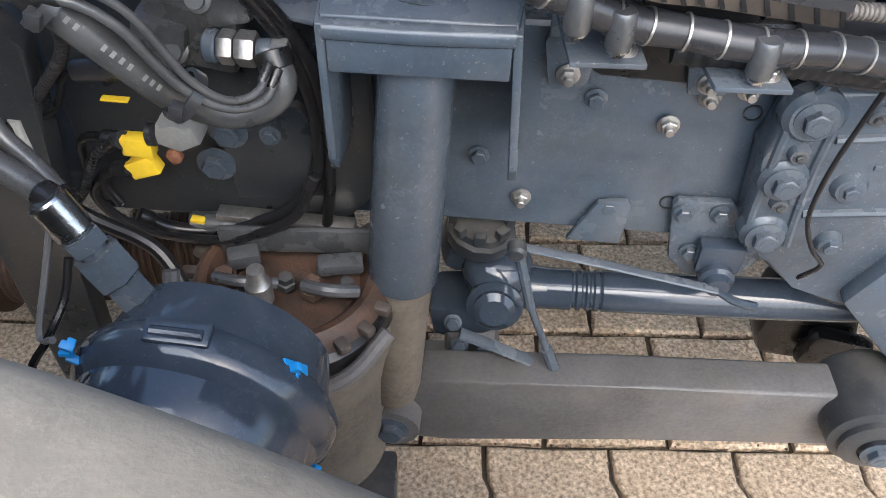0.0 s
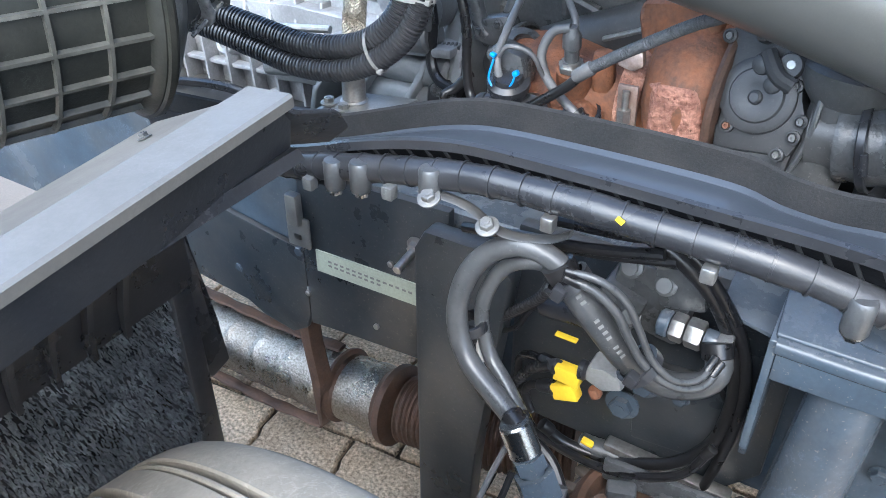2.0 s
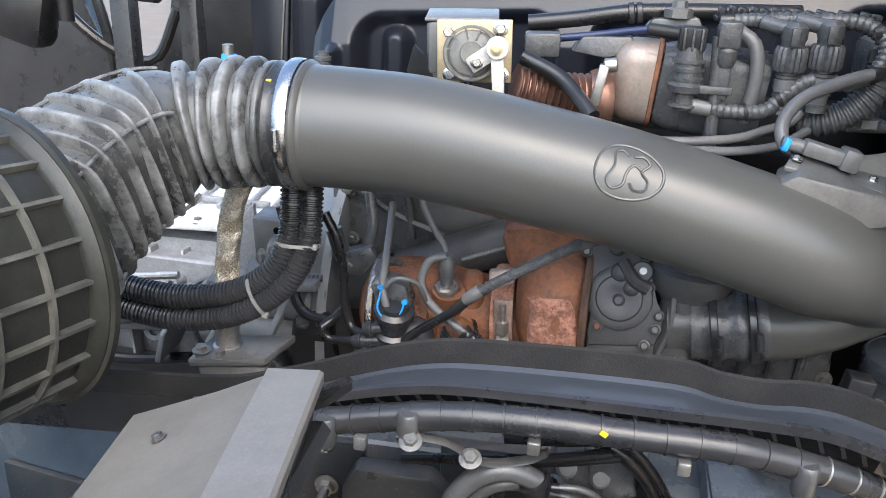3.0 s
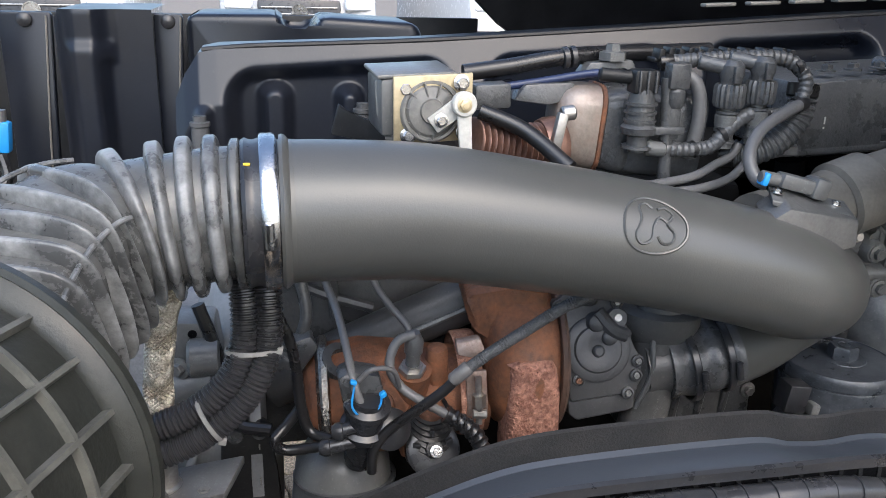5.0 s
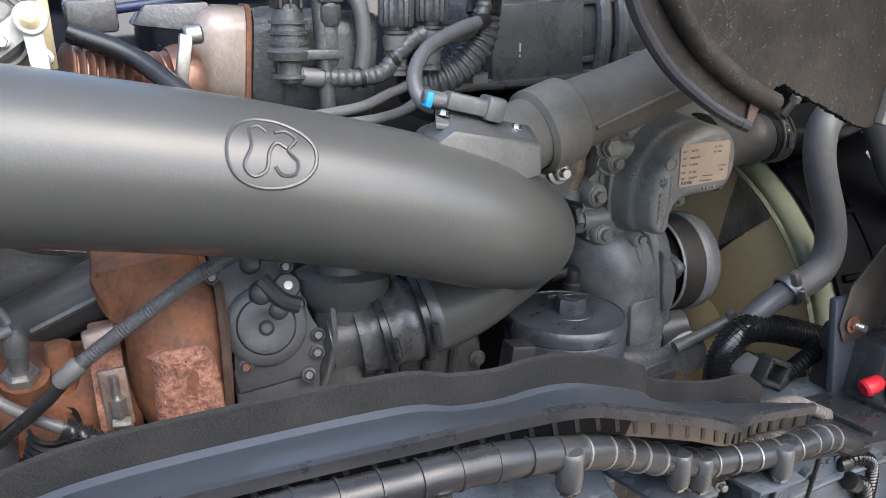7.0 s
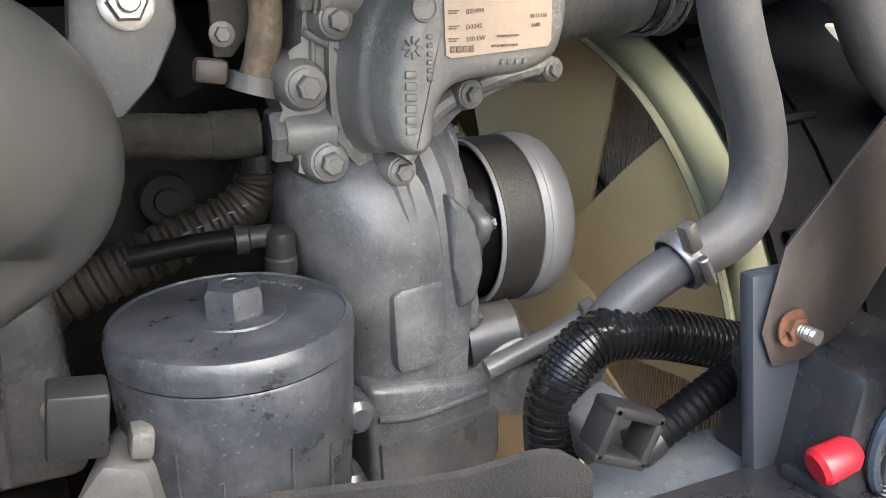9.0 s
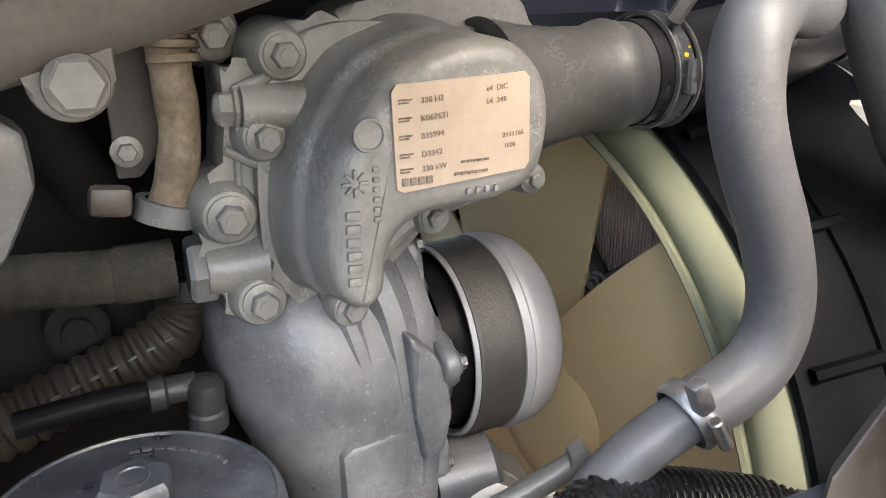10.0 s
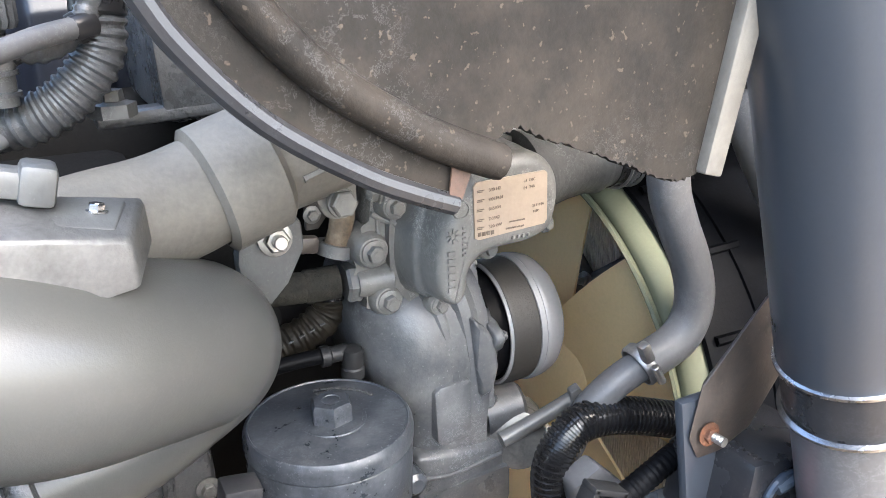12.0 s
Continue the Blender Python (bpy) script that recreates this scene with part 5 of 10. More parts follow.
# ---- the rubber-edged tunnel panel and the cable conduit ----
def tunnel_panel():
    p = thing("noise_panel", (-0.2, 0.55, 0.75), "black plastic noise panel with a felted sealing lip", "panel")
    top = [(-0.98, 0.60, 0.80), (-0.80, 0.58, 0.825), (-0.66, 0.55, 0.855), (-0.60, 0.543, 0.874), (-0.55, 0.54, 0.893), (-0.50, 0.54, 0.912), (-0.45, 0.54, 0.928), (-0.40, 0.54, 0.936), (-0.30, 0.54, 0.940), (-0.20, 0.54, 0.940), (-0.165, 0.542, 0.931), (-0.123, 0.545, 0.926), (-0.085, 0.547, 0.928), (-0.045, 0.55, 0.922), (0.04, 0.575, 0.885), (0.09, 0.625, 0.842), (0.145, 0.675, 0.803), (0.20, 0.695, 0.780), (0.25, 0.70, 0.768), (0.305, 0.703, 0.764), (0.335, 0.704, 0.742)]
    line = curve(top, 0.012)
    bm = B()
    strip(bm, line, [(-0.001, -0.001), (0.002, 0.001), (0.005, -0.001), (0.006, -0.028), (-0.002, -0.028)])
    part("sealing_lip", bm, lip_mat, p, "matt felted sealing lip")
    bm = B()
    strip(bm, line, [(-0.003, -0.027), (0.007, -0.027), (0.012, -0.085), (0.004, -0.085), (0.0, -0.05)])
    part("inner_wall", bm, plastic, p)
    edge = [(-0.70, 0.505, 0.822), (-0.60, 0.496, 0.857), (-0.55, 0.493, 0.876), (-0.50, 0.492, 0.892), (-0.45, 0.492, 0.904), (-0.40, 0.492, 0.910), (-0.30, 0.492, 0.912), (-0.20, 0.492, 0.912), (-0.12, 0.493, 0.911), (-0.07, 0.495, 0.906), (-0.02, 0.498, 0.890), (0.05, 0.502, 0.866), (0.10, 0.515, 0.842), (0.15, 0.545, 0.823), (0.20, 0.558, 0.811), (0.255, 0.562, 0.803)]
    le = curve(edge, 0.010)
    bm = B()
    rows = []
    for q in le:
        k0 = max((v for v in line if v.x <= q.x), key=lambda v: v.x)
        k1 = min((v for v in line if v.x > q.x), key=lambda v: v.x)
        k = k0.lerp(k1, (q.x - k0.x) / max(1e-6, k1.x - k0.x))
        a, b = Vector(q), Vector((q.x, k.y - 0.003, k.z - 0.027))
        mid = a.lerp(b, 0.5) + Vector((0, 0, 0.003))
        rows.append([a, a + Vector((0, 0.004, 0.003)), mid, a.lerp(b, 0.88), b + Vector((0, 0, 0.003)), b + Vector((0, 0, -0.006)), a + Vector((0, 0.006, -0.006))])
    rings(bm, rows)
    part("shelf", bm, shelf_mat, p, "blue-black satin shelf of the panel")
    bm = B()
    strip(bm, le, [(-0.0025, 0.003), (0.002, 0.0045), (0.004, 0.001), (0.004, -0.006), (-0.0025, -0.006)])
    part("edge_bead", bm, plastic, p, "glossy black edge bead")
    bm = B()
    flange = [(-0.001, -0.005), (0.004, -0.005), (0.012, -0.024), (0.007, -0.024)]
    strip(bm, [q for q in le if q.x > -0.03], flange)
    part("outer_edge", bm, edge_mat, p, "brown dirty lower flange")
    # This run of the flange is blackened for the shade above the conduit.
    bm = B()
    strip(bm, [q for q in le if q.x < -0.02], flange)
    part("outer_edge", bm, deep_black, p, "lower flange blackened to stand for the gap's shade")
    for i in range(3, len(le) - 1, 2):
        q = Vector(le[i])
        bm = B()
        prism(bm, [q + Vector((0, -0.0015, -0.006)), q + Vector((0.008, 0.006, -0.024)), q + Vector((0.012, 0.006, -0.024)), q + Vector((0.004, -0.0015, -0.006))], (0, 0.004, 0))
        part("rib", bm, plastic_matt, p, smooth=False)


def conduit():
    c = thing("cable_conduit", (-0.25, 0.49, 0.85), "thick black taped cable conduit with bright clamps", "conduit")
    pts = [(-0.72, 0.51, 0.80), (-0.654, 0.50, 0.822), (-0.562, 0.487, 0.851), (-0.48, 0.484, 0.872), (-0.40, 0.482, 0.887), (-0.326, 0.482, 0.891), (-0.252, 0.484, 0.889), (-0.144, 0.490, 0.884), (-0.05, 0.508, 0.858), (0.0, 0.525, 0.832), (0.088, 0.545, 0.790), (0.132, 0.55, 0.780), (0.197, 0.552, 0.770), (0.25, 0.56, 0.765), (0.30, 0.575, 0.75), (0.36, 0.59, 0.72)]
    bm = B()
    tube(bm, pts, 0.0138, 20, 0.004, lambda s: 1.0 + 0.025 * math.sin(s * 47) + 0.02 * math.sin(s * 131))
    part("sleeve", bm, plastic, c)
    line = curve(pts, 0.029)
    for i in range(2, len(line) - 2):
        bm = B()
        d = line[i + 1] - line[i - 1]
        lathe(bm, line[i], d, [(-0.0012, 0.0136), (-0.0010, 0.0150), (0.0010, 0.0150), (0.0012, 0.0136)], 18, caps=False)
        part("tape_band", bm, plastic if line[i].x < -0.08 else zinc, c)
    fit_at = [(-0.445, 0.478, 0.878), (-0.525, 0.481, 0.860), (-0.558, 0.483, 0.852), (-0.088, 0.495, 0.866), (0.055, 0.535, 0.806), (0.088, 0.542, 0.790), (0.197, 0.548, 0.770)]
    for x, y, z in fit_at:
        bm = B()
        lathe(bm, (x, y - 0.0065, z - 0.014), (0, 0, 1), [(-0.004, 0.0095), (-0.002, 0.0105), (0.024, 0.0105), (0.027, 0.009)], 22)
        part("clamp", bm, surf("satin_clamp_steel", (0.13, 0.135, 0.14), 0.28, metal=0.6, var=0.15, dust=(0.14, 0.13, 0.12), amount=0.4, dscale=40) if "satin_clamp_steel" not in MATS else MATS["satin_clamp_steel"], c, "satin steel sleeve clamp")
        put("bolt", bolt_steel, c, (x, y - 0.006, z - 0.018), (0, 0, -1))
    for x, y, z, mm in ((-0.328, 0.470, 0.873, zinc), (-0.195, 0.476, 0.868, zinc), (-0.49, 0.472, 0.852, engine), (-0.59, 0.476, 0.83, engine)):
        bm = B()
        box(bm, (x, y, z), (0.012, 0.012, 0.014), bev=0.002)
        part("clip", bm, mm, c)
    bm = B()
    box(bm, (-0.268, 0.4688, 0.896), (0.007, 0.002, 0.005), (0, 30, 0), 0.0005)
    part("mark", bm, yellow, c, "small yellow paint mark")
    bm = B()
    tube(bm, [(-0.455, 0.47, 0.868), (-0.41, 0.475, 0.862), (-0.375, 0.48, 0.842), (-0.335, 0.49, 0.843), (-0.315, 0.49, 0.855)], 0.007, 10, 0.008, flat=0.25)
    part("bracket", bm, chassis_dark, c, "flat dark steel bracket")
    for x, y, z in ((-0.44, 0.462, 0.866), (-0.385, 0.47, 0.85)):
        put("bolt", bolt_eng, c, (x, y, z), (0, -0.5, 1), size=0.8)
    for x0, z0 in ((0.085, 0.752), (0.197, 0.738)):
        bm = B()
        prism(bm, [(x0 - 0.03, 0.535, z0), (x0 + 0.028, 0.535, z0 + 0.002), (x0 + 0.022, 0.575, z0 + 0.004), (x0 - 0.015, 0.655, z0 - 0.012), (x0 - 0.04, 0.655, z0 - 0.015)], (0, 0, 0.005), 0.001)
        part("bracket", bm, chassis, c, "blue-grey steel bracket")
        put("bolt", bolt_zinc, c, (x0 + 0.012, 0.555, z0 + 0.006), (0, -0.2, 1), size=0.9)
        bm = B()
        prism(bm, [(x0 - 0.04, 0.655, z0 - 0.012), (x0 - 0.012, 0.655, z0 - 0.010), (x0 - 0.016, 0.660, z0 - 0.05), (x0 - 0.038, 0.660, z0 - 0.05)], (0, 0.006, 0), 0.001)
        part("bracket_leg", bm, chassis, c)
    # second loom under it
    bm = B()
    tube(bm, [(0.14, 0.585, 0.745), (0.2, 0.58, 0.742), (0.3, 0.60, 0.725), (0.40, 0.61, 0.70)], 0.013, 14, 0.003, corr(0.012, 0.05))
    solo("corrugated_loom", bm, plastic_matt, "black corrugated loom behind the conduit", "cable")
    for pts in ([(-0.25, 0.56, 0.815), (-0.32, 0.555, 0.80), (-0.40, 0.56, 0.785), (-0.47, 0.58, 0.76)], [(-0.24, 0.57, 0.805), (-0.32, 0.565, 0.79), (-0.42, 0.575, 0.77)], [(-0.2, 0.57, 0.83), (-0.24, 0.565, 0.835), (-0.28, 0.56, 0.825), (-0.36, 0.57, 0.81)]):
        bm = B()
        tube(bm, pts, 0.006, 10, 0.01)
        solo("black_hose", bm, rubber, "black hose running under the conduit", "hose")


# ---- air intake ----
def air_intake():
    f = thing("air_filter", (-1.0, 0.25, 0.84), "olive-black ribbed plastic air filter canister", "air filter")
    c, ax, R = Vector((-0.838, 0.494, 0.993)), Vector((-0.332, -0.943, 0.042)).normalized(), 0.134
    bm = B()
    lathe(bm, c, ax, [(-0.03, 0.0), (-0.03, R * 0.72), (-0.012, R * 0.93), (0.0, R + 0.008), (0.014, R + 0.010), (0.022, R + 0.003), (0.024, R - 0.003), (0.46, R + 0.012), (0.47, R), (0.47, 0.0)], 72, caps=False)
    part("canister", bm, filter_mat, f)
    bm = B()
    lathe(bm, c, ax, [(0.002, R + 0.006), (0.005, R + 0.014), (0.011, R + 0.014), (0.014, R + 0.006)], 72, caps=False)
    part("flange", bm, filter_mat, f)
    d, u, w = frame_of(ax)
    for k in range(22):
        q = 2 * math.pi * (k + 0.4) / 22
        o = u * math.cos(q) + w * math.sin(q)
        tn = d.cross(o)
        bm = B()
        rings(bm, [[c + d * s0 + o * (rr - 0.002) - tn * 0.003, c + d * s0 + o * (rr + 0.004) - tn * 0.0018, c + d * s0 + o * (rr + 0.004) + tn * 0.0018, c + d * s0 + o * (rr - 0.002) + tn * 0.003] for s0, rr in ((0.02, R - 0.001), (0.465, R + 0.012))])
        part("rib", bm, filter_rib, f)
    for s0 in (0.062, 0.112, 0.162, 0.212, 0.262, 0.322, 0.382):
        bm = B()
        rr = R - 0.003 + s0 * 0.034
        lathe(bm, c + d * s0, ax, [(-0.003, rr - 0.002), (-0.0018, rr + 0.005), (0.0018, rr + 0.005), (0.003, rr - 0.002)], 72, caps=False)
        part("hoop", bm, filter_rib, f)
    bt = thing("intake_boot", (-0.75, 0.66, 0.98), "weathered grey rubber intake boot with bellows folds", "intake boot")
    path = [(-0.840, 0.494, 0.996), (-0.834, 0.575, 1.030), (-0.816, 0.640, 1.055), (-0.785, 0.686, 1.072), (-0.740, 0.711, 1.084), (-0.680, 0.717, 1.090), (-0.610, 0.717, 1.092)]
    n = sum((a - b).length for a, b in zip(curve(path, 0.004), curve(path, 0.004)[1:]))
    F0 = n - 0.150

    def girth0(s, q):
        k = max(0.0, min(1.0, (F0 - s) / 0.04))
        p = 2.0 + 3.2 * k
        sq = (abs(math.cos(q)) ** p + abs(math.sin(q)) ** p) ** (-1 / p)
        return 0.0655 * sq * (1.0 + 0.16 * max(0.0, 1 - s / F0))

    def walls(s, q):
        return girth0(s, q) * (0.955 if F0 < s < n - 0.036 else 0.965 if s <= F0 else 1.0) + 0.0012 * math.sin(q * 3 + s * 60)
    bm = B()
    sweep(bm, path, walls, 56, 0.002)
    part("bellows", bm, boot_mat, bt)
    line = curve(path, 0.002)

    def hoop(name, s0, wide, high, mat, lip):
        """A raised ring round the boot, with a rounded crest."""
        i = int(s0 / 0.002)
        k = max(3, int(wide / 0.002))
        seg = line[max(0, i - k):i + k + 1]
        bm = B()
        long = 2 * k * 0.002
        sweep(bm, [seg[0], seg[len(seg) // 2], seg[-1]], lambda s, q: girth0(s0, q) * 0.96 + high * max(0.0, 1 - abs(2 * s / long - 1) ** lip) + 0.0007 * math.sin(q * 5 + s0 * 90), 56, 0.001)
        part(name, bm, mat, bt)
    for back, wide, high in ((0.141, 0.0095, 0.0125), (0.112, 0.0080, 0.0125), (0.087, 0.0080, 0.0125), (0.066, 0.0080, 0.0120), (0.046, 0.0065, 0.0085)):
        hoop("fold", n - back, wide, high, fold_mat if back > 0.05 else boot_mat, 4.0)
    for s0 in [0.030 + 0.0315 * k for k in range(int((F0 - 0.02) / 0.0315))]:
        hoop("rib", s0, 0.0032, 0.0135, fold_mat, 3.0)
    for q0 in (0.785, 2.356, 3.927, 5.498):
        m0 = int(F0 / 0.002)
        d0, uu, ww = frame_of(line[1] - line[0])
        pts = []
        for i in range(1, m0, 6):
            dd = (line[i + 1] - line[i - 1]).normalized()
            uu = (uu - dd * uu.dot(dd)).normalized()
            ww = dd.cross(uu)
            pts.append(line[i] + (uu * math.cos(q0) + ww * math.sin(q0)) * (girth0(i * 0.002, q0) * 0.965 + 0.0060))
        bm = B()
        tube(bm, pts, 0.0024, 8, 0.006)
        part("seam", bm, fold_mat, bt)
    bm = B()
    lathe(bm, (-0.654, 0.7165, 1.0912), (1, 0.02, 0.01), [(0, 0.064), (0.0015, 0.0690), (0.005, 0.0712), (0.009, 0.0695), (0.013, 0.0690), (0.017, 0.0705), (0.034, 0.0706), (0.036, 0.066)], 56, caps=False)
    part("cuff", bm, plastic, bt, "dark smooth cuff")
    clamp_ring("clamp", (-0.6285, 0.717, 1.0918), (1, 0.02, 0.01), 0.0716, 0.0150, steel, bt, True, "shiny steel band clamp")
    bm = B()
    box(bm, (-0.6465, 0.6748, 1.1475), (0.006, 0.002, 0.003), (-55, 0, 10), 0.0005)
    part("mark", bm, yellow, bt)
    p = thing("intake_pipe", (-0.25, 0.72, 0.90), "large smooth charcoal plastic intake pipe with a raised badge", "intake pipe")
    axis = [(-0.626, 0.716, 1.0918), (-0.57, 0.716, 1.0917), (-0.483, 0.715, 1.088), (-0.374, 0.714, 1.071), (-0.254, 0.714, 1.048), (-0.123, 0.717, 1.014), (-0.045, 0.735, 0.985), (0.020, 0.788, 0.956), (0.062, 0.838, 0.928), (0.066, 0.865, 0.895), (0.030, 0.864, 0.864), (-0.030, 0.840, 0.854), (-0.095, 0.814, 0.857)]

    def girth(s):
        a = 1.0 - 0.05 * min(1, s / 0.4)
        return a if s < 0.74 else a * (1 - 0.28 * min(1, (s - 0.74) / 0.10))
    bm = B()
    tube(bm, axis, 0.0685, 56, 0.006, girth)
    part("pipe", bm, intake, p)
    bm = B()
    lathe(bm, (-0.6185, 0.716, 1.0918), (1, 0.0, 0.0), [(0, 0.066), (0.0, 0.0725), (0.003, 0.0738), (0.006, 0.0725), (0.009, 0.0690), (0.013, 0.0683)], 56, caps=False)
    part("bead", bm, intake, p)
    # raised badge: a ring with plain curved strokes
    ctr = Vector((-0.2590, 0.6460, 1.0900))
    nrm = Vector((-0.16, -0.80, 0.57)).normalized()
    ex = Vector((0.965, 0.0, -0.19))
    ex = (ex - nrm * ex.dot(nrm)).normalized()
    ey = nrm.cross(ex)

    def on_pipe(a, b):
        q = ctr + ex * a + ey * b
        line = min(curve(axis, 0.004), key=lambda v: (v - q).length)
        o = q - line
        return line + o.normalized() * 0.0655
    for nm, pts in (("badge_ring", [(0.0345 * math.cos(t), 0.0345 * math.sin(t)) for t in [2 * math.pi * k / 24 for k in range(25)]]),
                    ("badge_stroke", [(-0.004, 0.020), (-0.011, 0.025), (-0.018, 0.019), (-0.016, 0.004), (-0.021, -0.012), (-0.014, -0.022), (-0.004, -0.016), (-0.003, 0.000), (0.003, 0.010), (0.011, 0.006)]),
                    ("badge_stroke", [(0.001, 0.020), (0.010, 0.024), (0.018, 0.016), (0.012, 0.004), (0.020, -0.006), (0.018, -0.018), (0.008, -0.020), (0.002, -0.012)])):
        bm = B()
        tube(bm, [on_pipe(a * 1.06, b * 1.06) for a, b in pts], 0.0016, 6, 0.003)
        part(nm, bm, intake, p)
    h = thing("silicone_hose", (-0.1, 0.81, 0.80), "black silicone hose with clamps at the turbo inlet", "hose")
    bm = B()
    tube(bm, [(-0.060, 0.811, 0.866), (-0.10, 0.814, 0.856), (-0.15, 0.818, 0.848)], 0.046, 36, 0.003, lambda s: 1.0 + 0.03 * math.sin(s * 230))
    part("sleeve", bm, engine_dark, h)
    for x, z in ((-0.078, 0.862), (-0.122, 0.852)):
        clamp_ring("clamp", (x, 0.812, z), (1, -0.1, 0.22), 0.049, 0.010, plastic, h)
    e = thing("compressor_elbow", (-0.17, 0.82, 0.77), "grey cast compressor elbow under the intake pipe", "elbow")
    bm = B()
    tube(bm, [(-0.156, 0.832, 0.95), (-0.158, 0.822, 0.90), (-0.164, 0.815, 0.84), (-0.172, 0.812, 0.77), (-0.184, 0.822, 0.70)], 0.030, 28, 0.008)
    e2 = B()
    lathe(e2, (-0.158, 0.826, 0.868), (0.05, 0.1, 1), [(0, 0.030), (0.010, 0.034), (0.024, 0.046), (0.036, 0.051), (0.048, 0.051), (0.052, 0.044)], 36)
    part("collar", e2, pump_mat, e, "flared collar")
    e3 = B()
    tube(e3, [(-0.13, 0.817, 0.852), (-0.155, 0.82, 0.848), (-0.178, 0.822, 0.845)], 0.041, 28, 0.006)
    part("inlet", e3, pump_mat, e)
    e4 = B()
    tube(e4, [(-0.192, 0.795, 0.80), (-0.180, 0.785, 0.85), (-0.178, 0.795, 0.895)], 0.0035, 8, 0.01)
    part("mould_seam", e4, engine, e)
    part("casting", bm, pump_mat, e)
    oc = thing("side_cover", (-0.02, 0.97, 0.64), "dark ribbed cast cover on the engine's side", "cover")
    bm = B()
    prism(bm, xz([(-0.13, 0.66), (-0.125, 0.80), (-0.10, 0.83), (0.02, 0.845), (0.075, 0.82), (0.085, 0.66)], 0.955), (0, 0.08, 0), 0.014, 3)
    part("casting", bm, engine_dark, oc)
    for x in (-0.09, -0.05, -0.01, 0.03):
        bm = B()
        tube(bm, [(x, 0.957, 0.67), (x + 0.004, 0.950, 0.74), (x + 0.012, 0.955, 0.825)], 0.006, 8, 0.01)
        part("rib", bm, engine_dark, oc)
    for x, z in ((-0.112, 0.80), (-0.03, 0.83), (0.06, 0.81), (0.07, 0.72), (-0.115, 0.70)):
        put("bolt", bolt_eng, oc, (x, 0.953, z), (0, -1, 0), size=0.9)
    sh = thing("sensor_housing", (-0.02, 0.74, 1.03), "pale cast sensor housing on top of the pipe", "sensor housing")
    bm = B()
    prism(bm, [(-0.115, 0.70, 1.066), (-0.09, 0.695, 1.084), (0.012, 0.715, 1.062), (0.014, 0.715, 1.030), (-0.02, 0.705, 1.028), (-0.06, 0.698, 1.045)], (0.016, 0.052, 0.010), 0.004)
    part("casting", bm, surf("bare_cast_alloy", (0.13, 0.13, 0.128), 0.34, metal=0.45, var=0.2, grain=0.2, dust=(0.2, 0.19, 0.18), amount=0.4, dscale=25), sh)
    bm = B()
    prism(bm, [(-0.10, 0.715, 1.083), (0.005, 0.722, 1.061), (0.016, 0.755, 1.068), (-0.085, 0.75, 1.091)], (0, 0, 0.006), 0.0015)
    part("top_plate", bm, engine, sh)
    for x, y, z in ((-0.085, 0.732, 1.092), (-0.002, 0.742, 1.073)):
        put("screw", bolt_steel, sh, (x, y, z), (0.2, 0, 1), size=0.7)
    bm = B()
    box(bm, (-0.050, 0.742, 1.098), (0.060, 0.020, 0.017), (0, 14, 0), 0.004)
    box(bm, (-0.030, 0.742, 1.094), (0.020, 0.026, 0.024), (0, 14, 0), 0.004)
    cyl(bm, (-0.10, 0.745, 1.108), (-0.06, 0.742, 1.100), 0.0075, seg=12, bev=0.002)
    part("plug", bm, engine, sh)
    bm = B()
    box(bm, (-0.096, 0.743, 1.106), (0.007, 0.014, 0.015), (0, 15, 0), 0.002)
    part("clip", bm, blue, sh, "blue plug clip")


# ---- turbo and exhaust manifold ----
def turbo():
    t = thing("turbocharger", (-0.35, 0.86, 0.72), "rusty turbocharger turbine housing and exhaust outlet", "turbocharger")
    bm = B()
    lathe(bm, (-0.600, 0.905, 0.785), (1, -0.03, 0.03), [(0.0, 0.03), (0.012, 0.056), (0.035, 0.072), (0.075, 0.077), (0.12, 0.072), (0.165, 0.061), (0.20, 0.057), (0.235, 0.060)], 40)
    tube(bm, [(-0.47, 0.862, 0.79), (-0.468, 0.850, 0.83), (-0.467, 0.842, 0.851)], 0.023, 20, 0.005)
    out = part("outlet", bm, rust, t, "rust-brown exhaust outlet")
    bm = B()
    lathe(bm, (-0.435, 0.862, 0.825), (0, -0.15, 1), [(0, 0.016), (0.040, 0.014), (0.047, 0.012), (0.050, 0.004)], 20)
    part("boss", bm, rust, t)
    bm = B()
    lathe(bm, (-0.505, 0.845, 0.80), (-0.3, -0.7, 0.6), [(0, 0.020), (0.018, 0.018), (0.02, 0.014)], 18)
    part("boss", bm, rust, t)
    bm = B()
    prism(bm, [(-0.485, 0.822, 0.735), (-0.435, 0.820, 0.74), (-0.425, 0.822, 0.80), (-0.45, 0.825, 0.815), (-0.48, 0.825, 0.80)], (0, 0.04, 0), 0.008)
    part("lug", bm, rust, t)
    bm = B()
    lathe(bm, (-0.372, 0.895, 0.842), (1, -0.05, 0.02), [(0.0, 0.055), (0.004, 0.072), (0.016, 0.090), (0.034, 0.099), (0.058, 0.101), (0.076, 0.096), (0.088, 0.086), (0.092, 0.07)], 56)
    part("turbine_housing", bm, rust, t, "rusty snail-shaped turbine housing")
    bm = B()
    prism(bm, [(-0.402, 0.86, 0.925), (-0.396, 0.85, 0.940), (-0.306, 0.838, 0.958), (-0.296, 0.84, 0.935), (-0.305, 0.835, 0.905), (-0.352, 0.835, 0.868), (-0.392, 0.85, 0.890)], (0.005, 0.09, 0.02), 0.010)
    part("inlet_flange", bm, rust, t, "rough rusty inlet flange")
    bm = B()
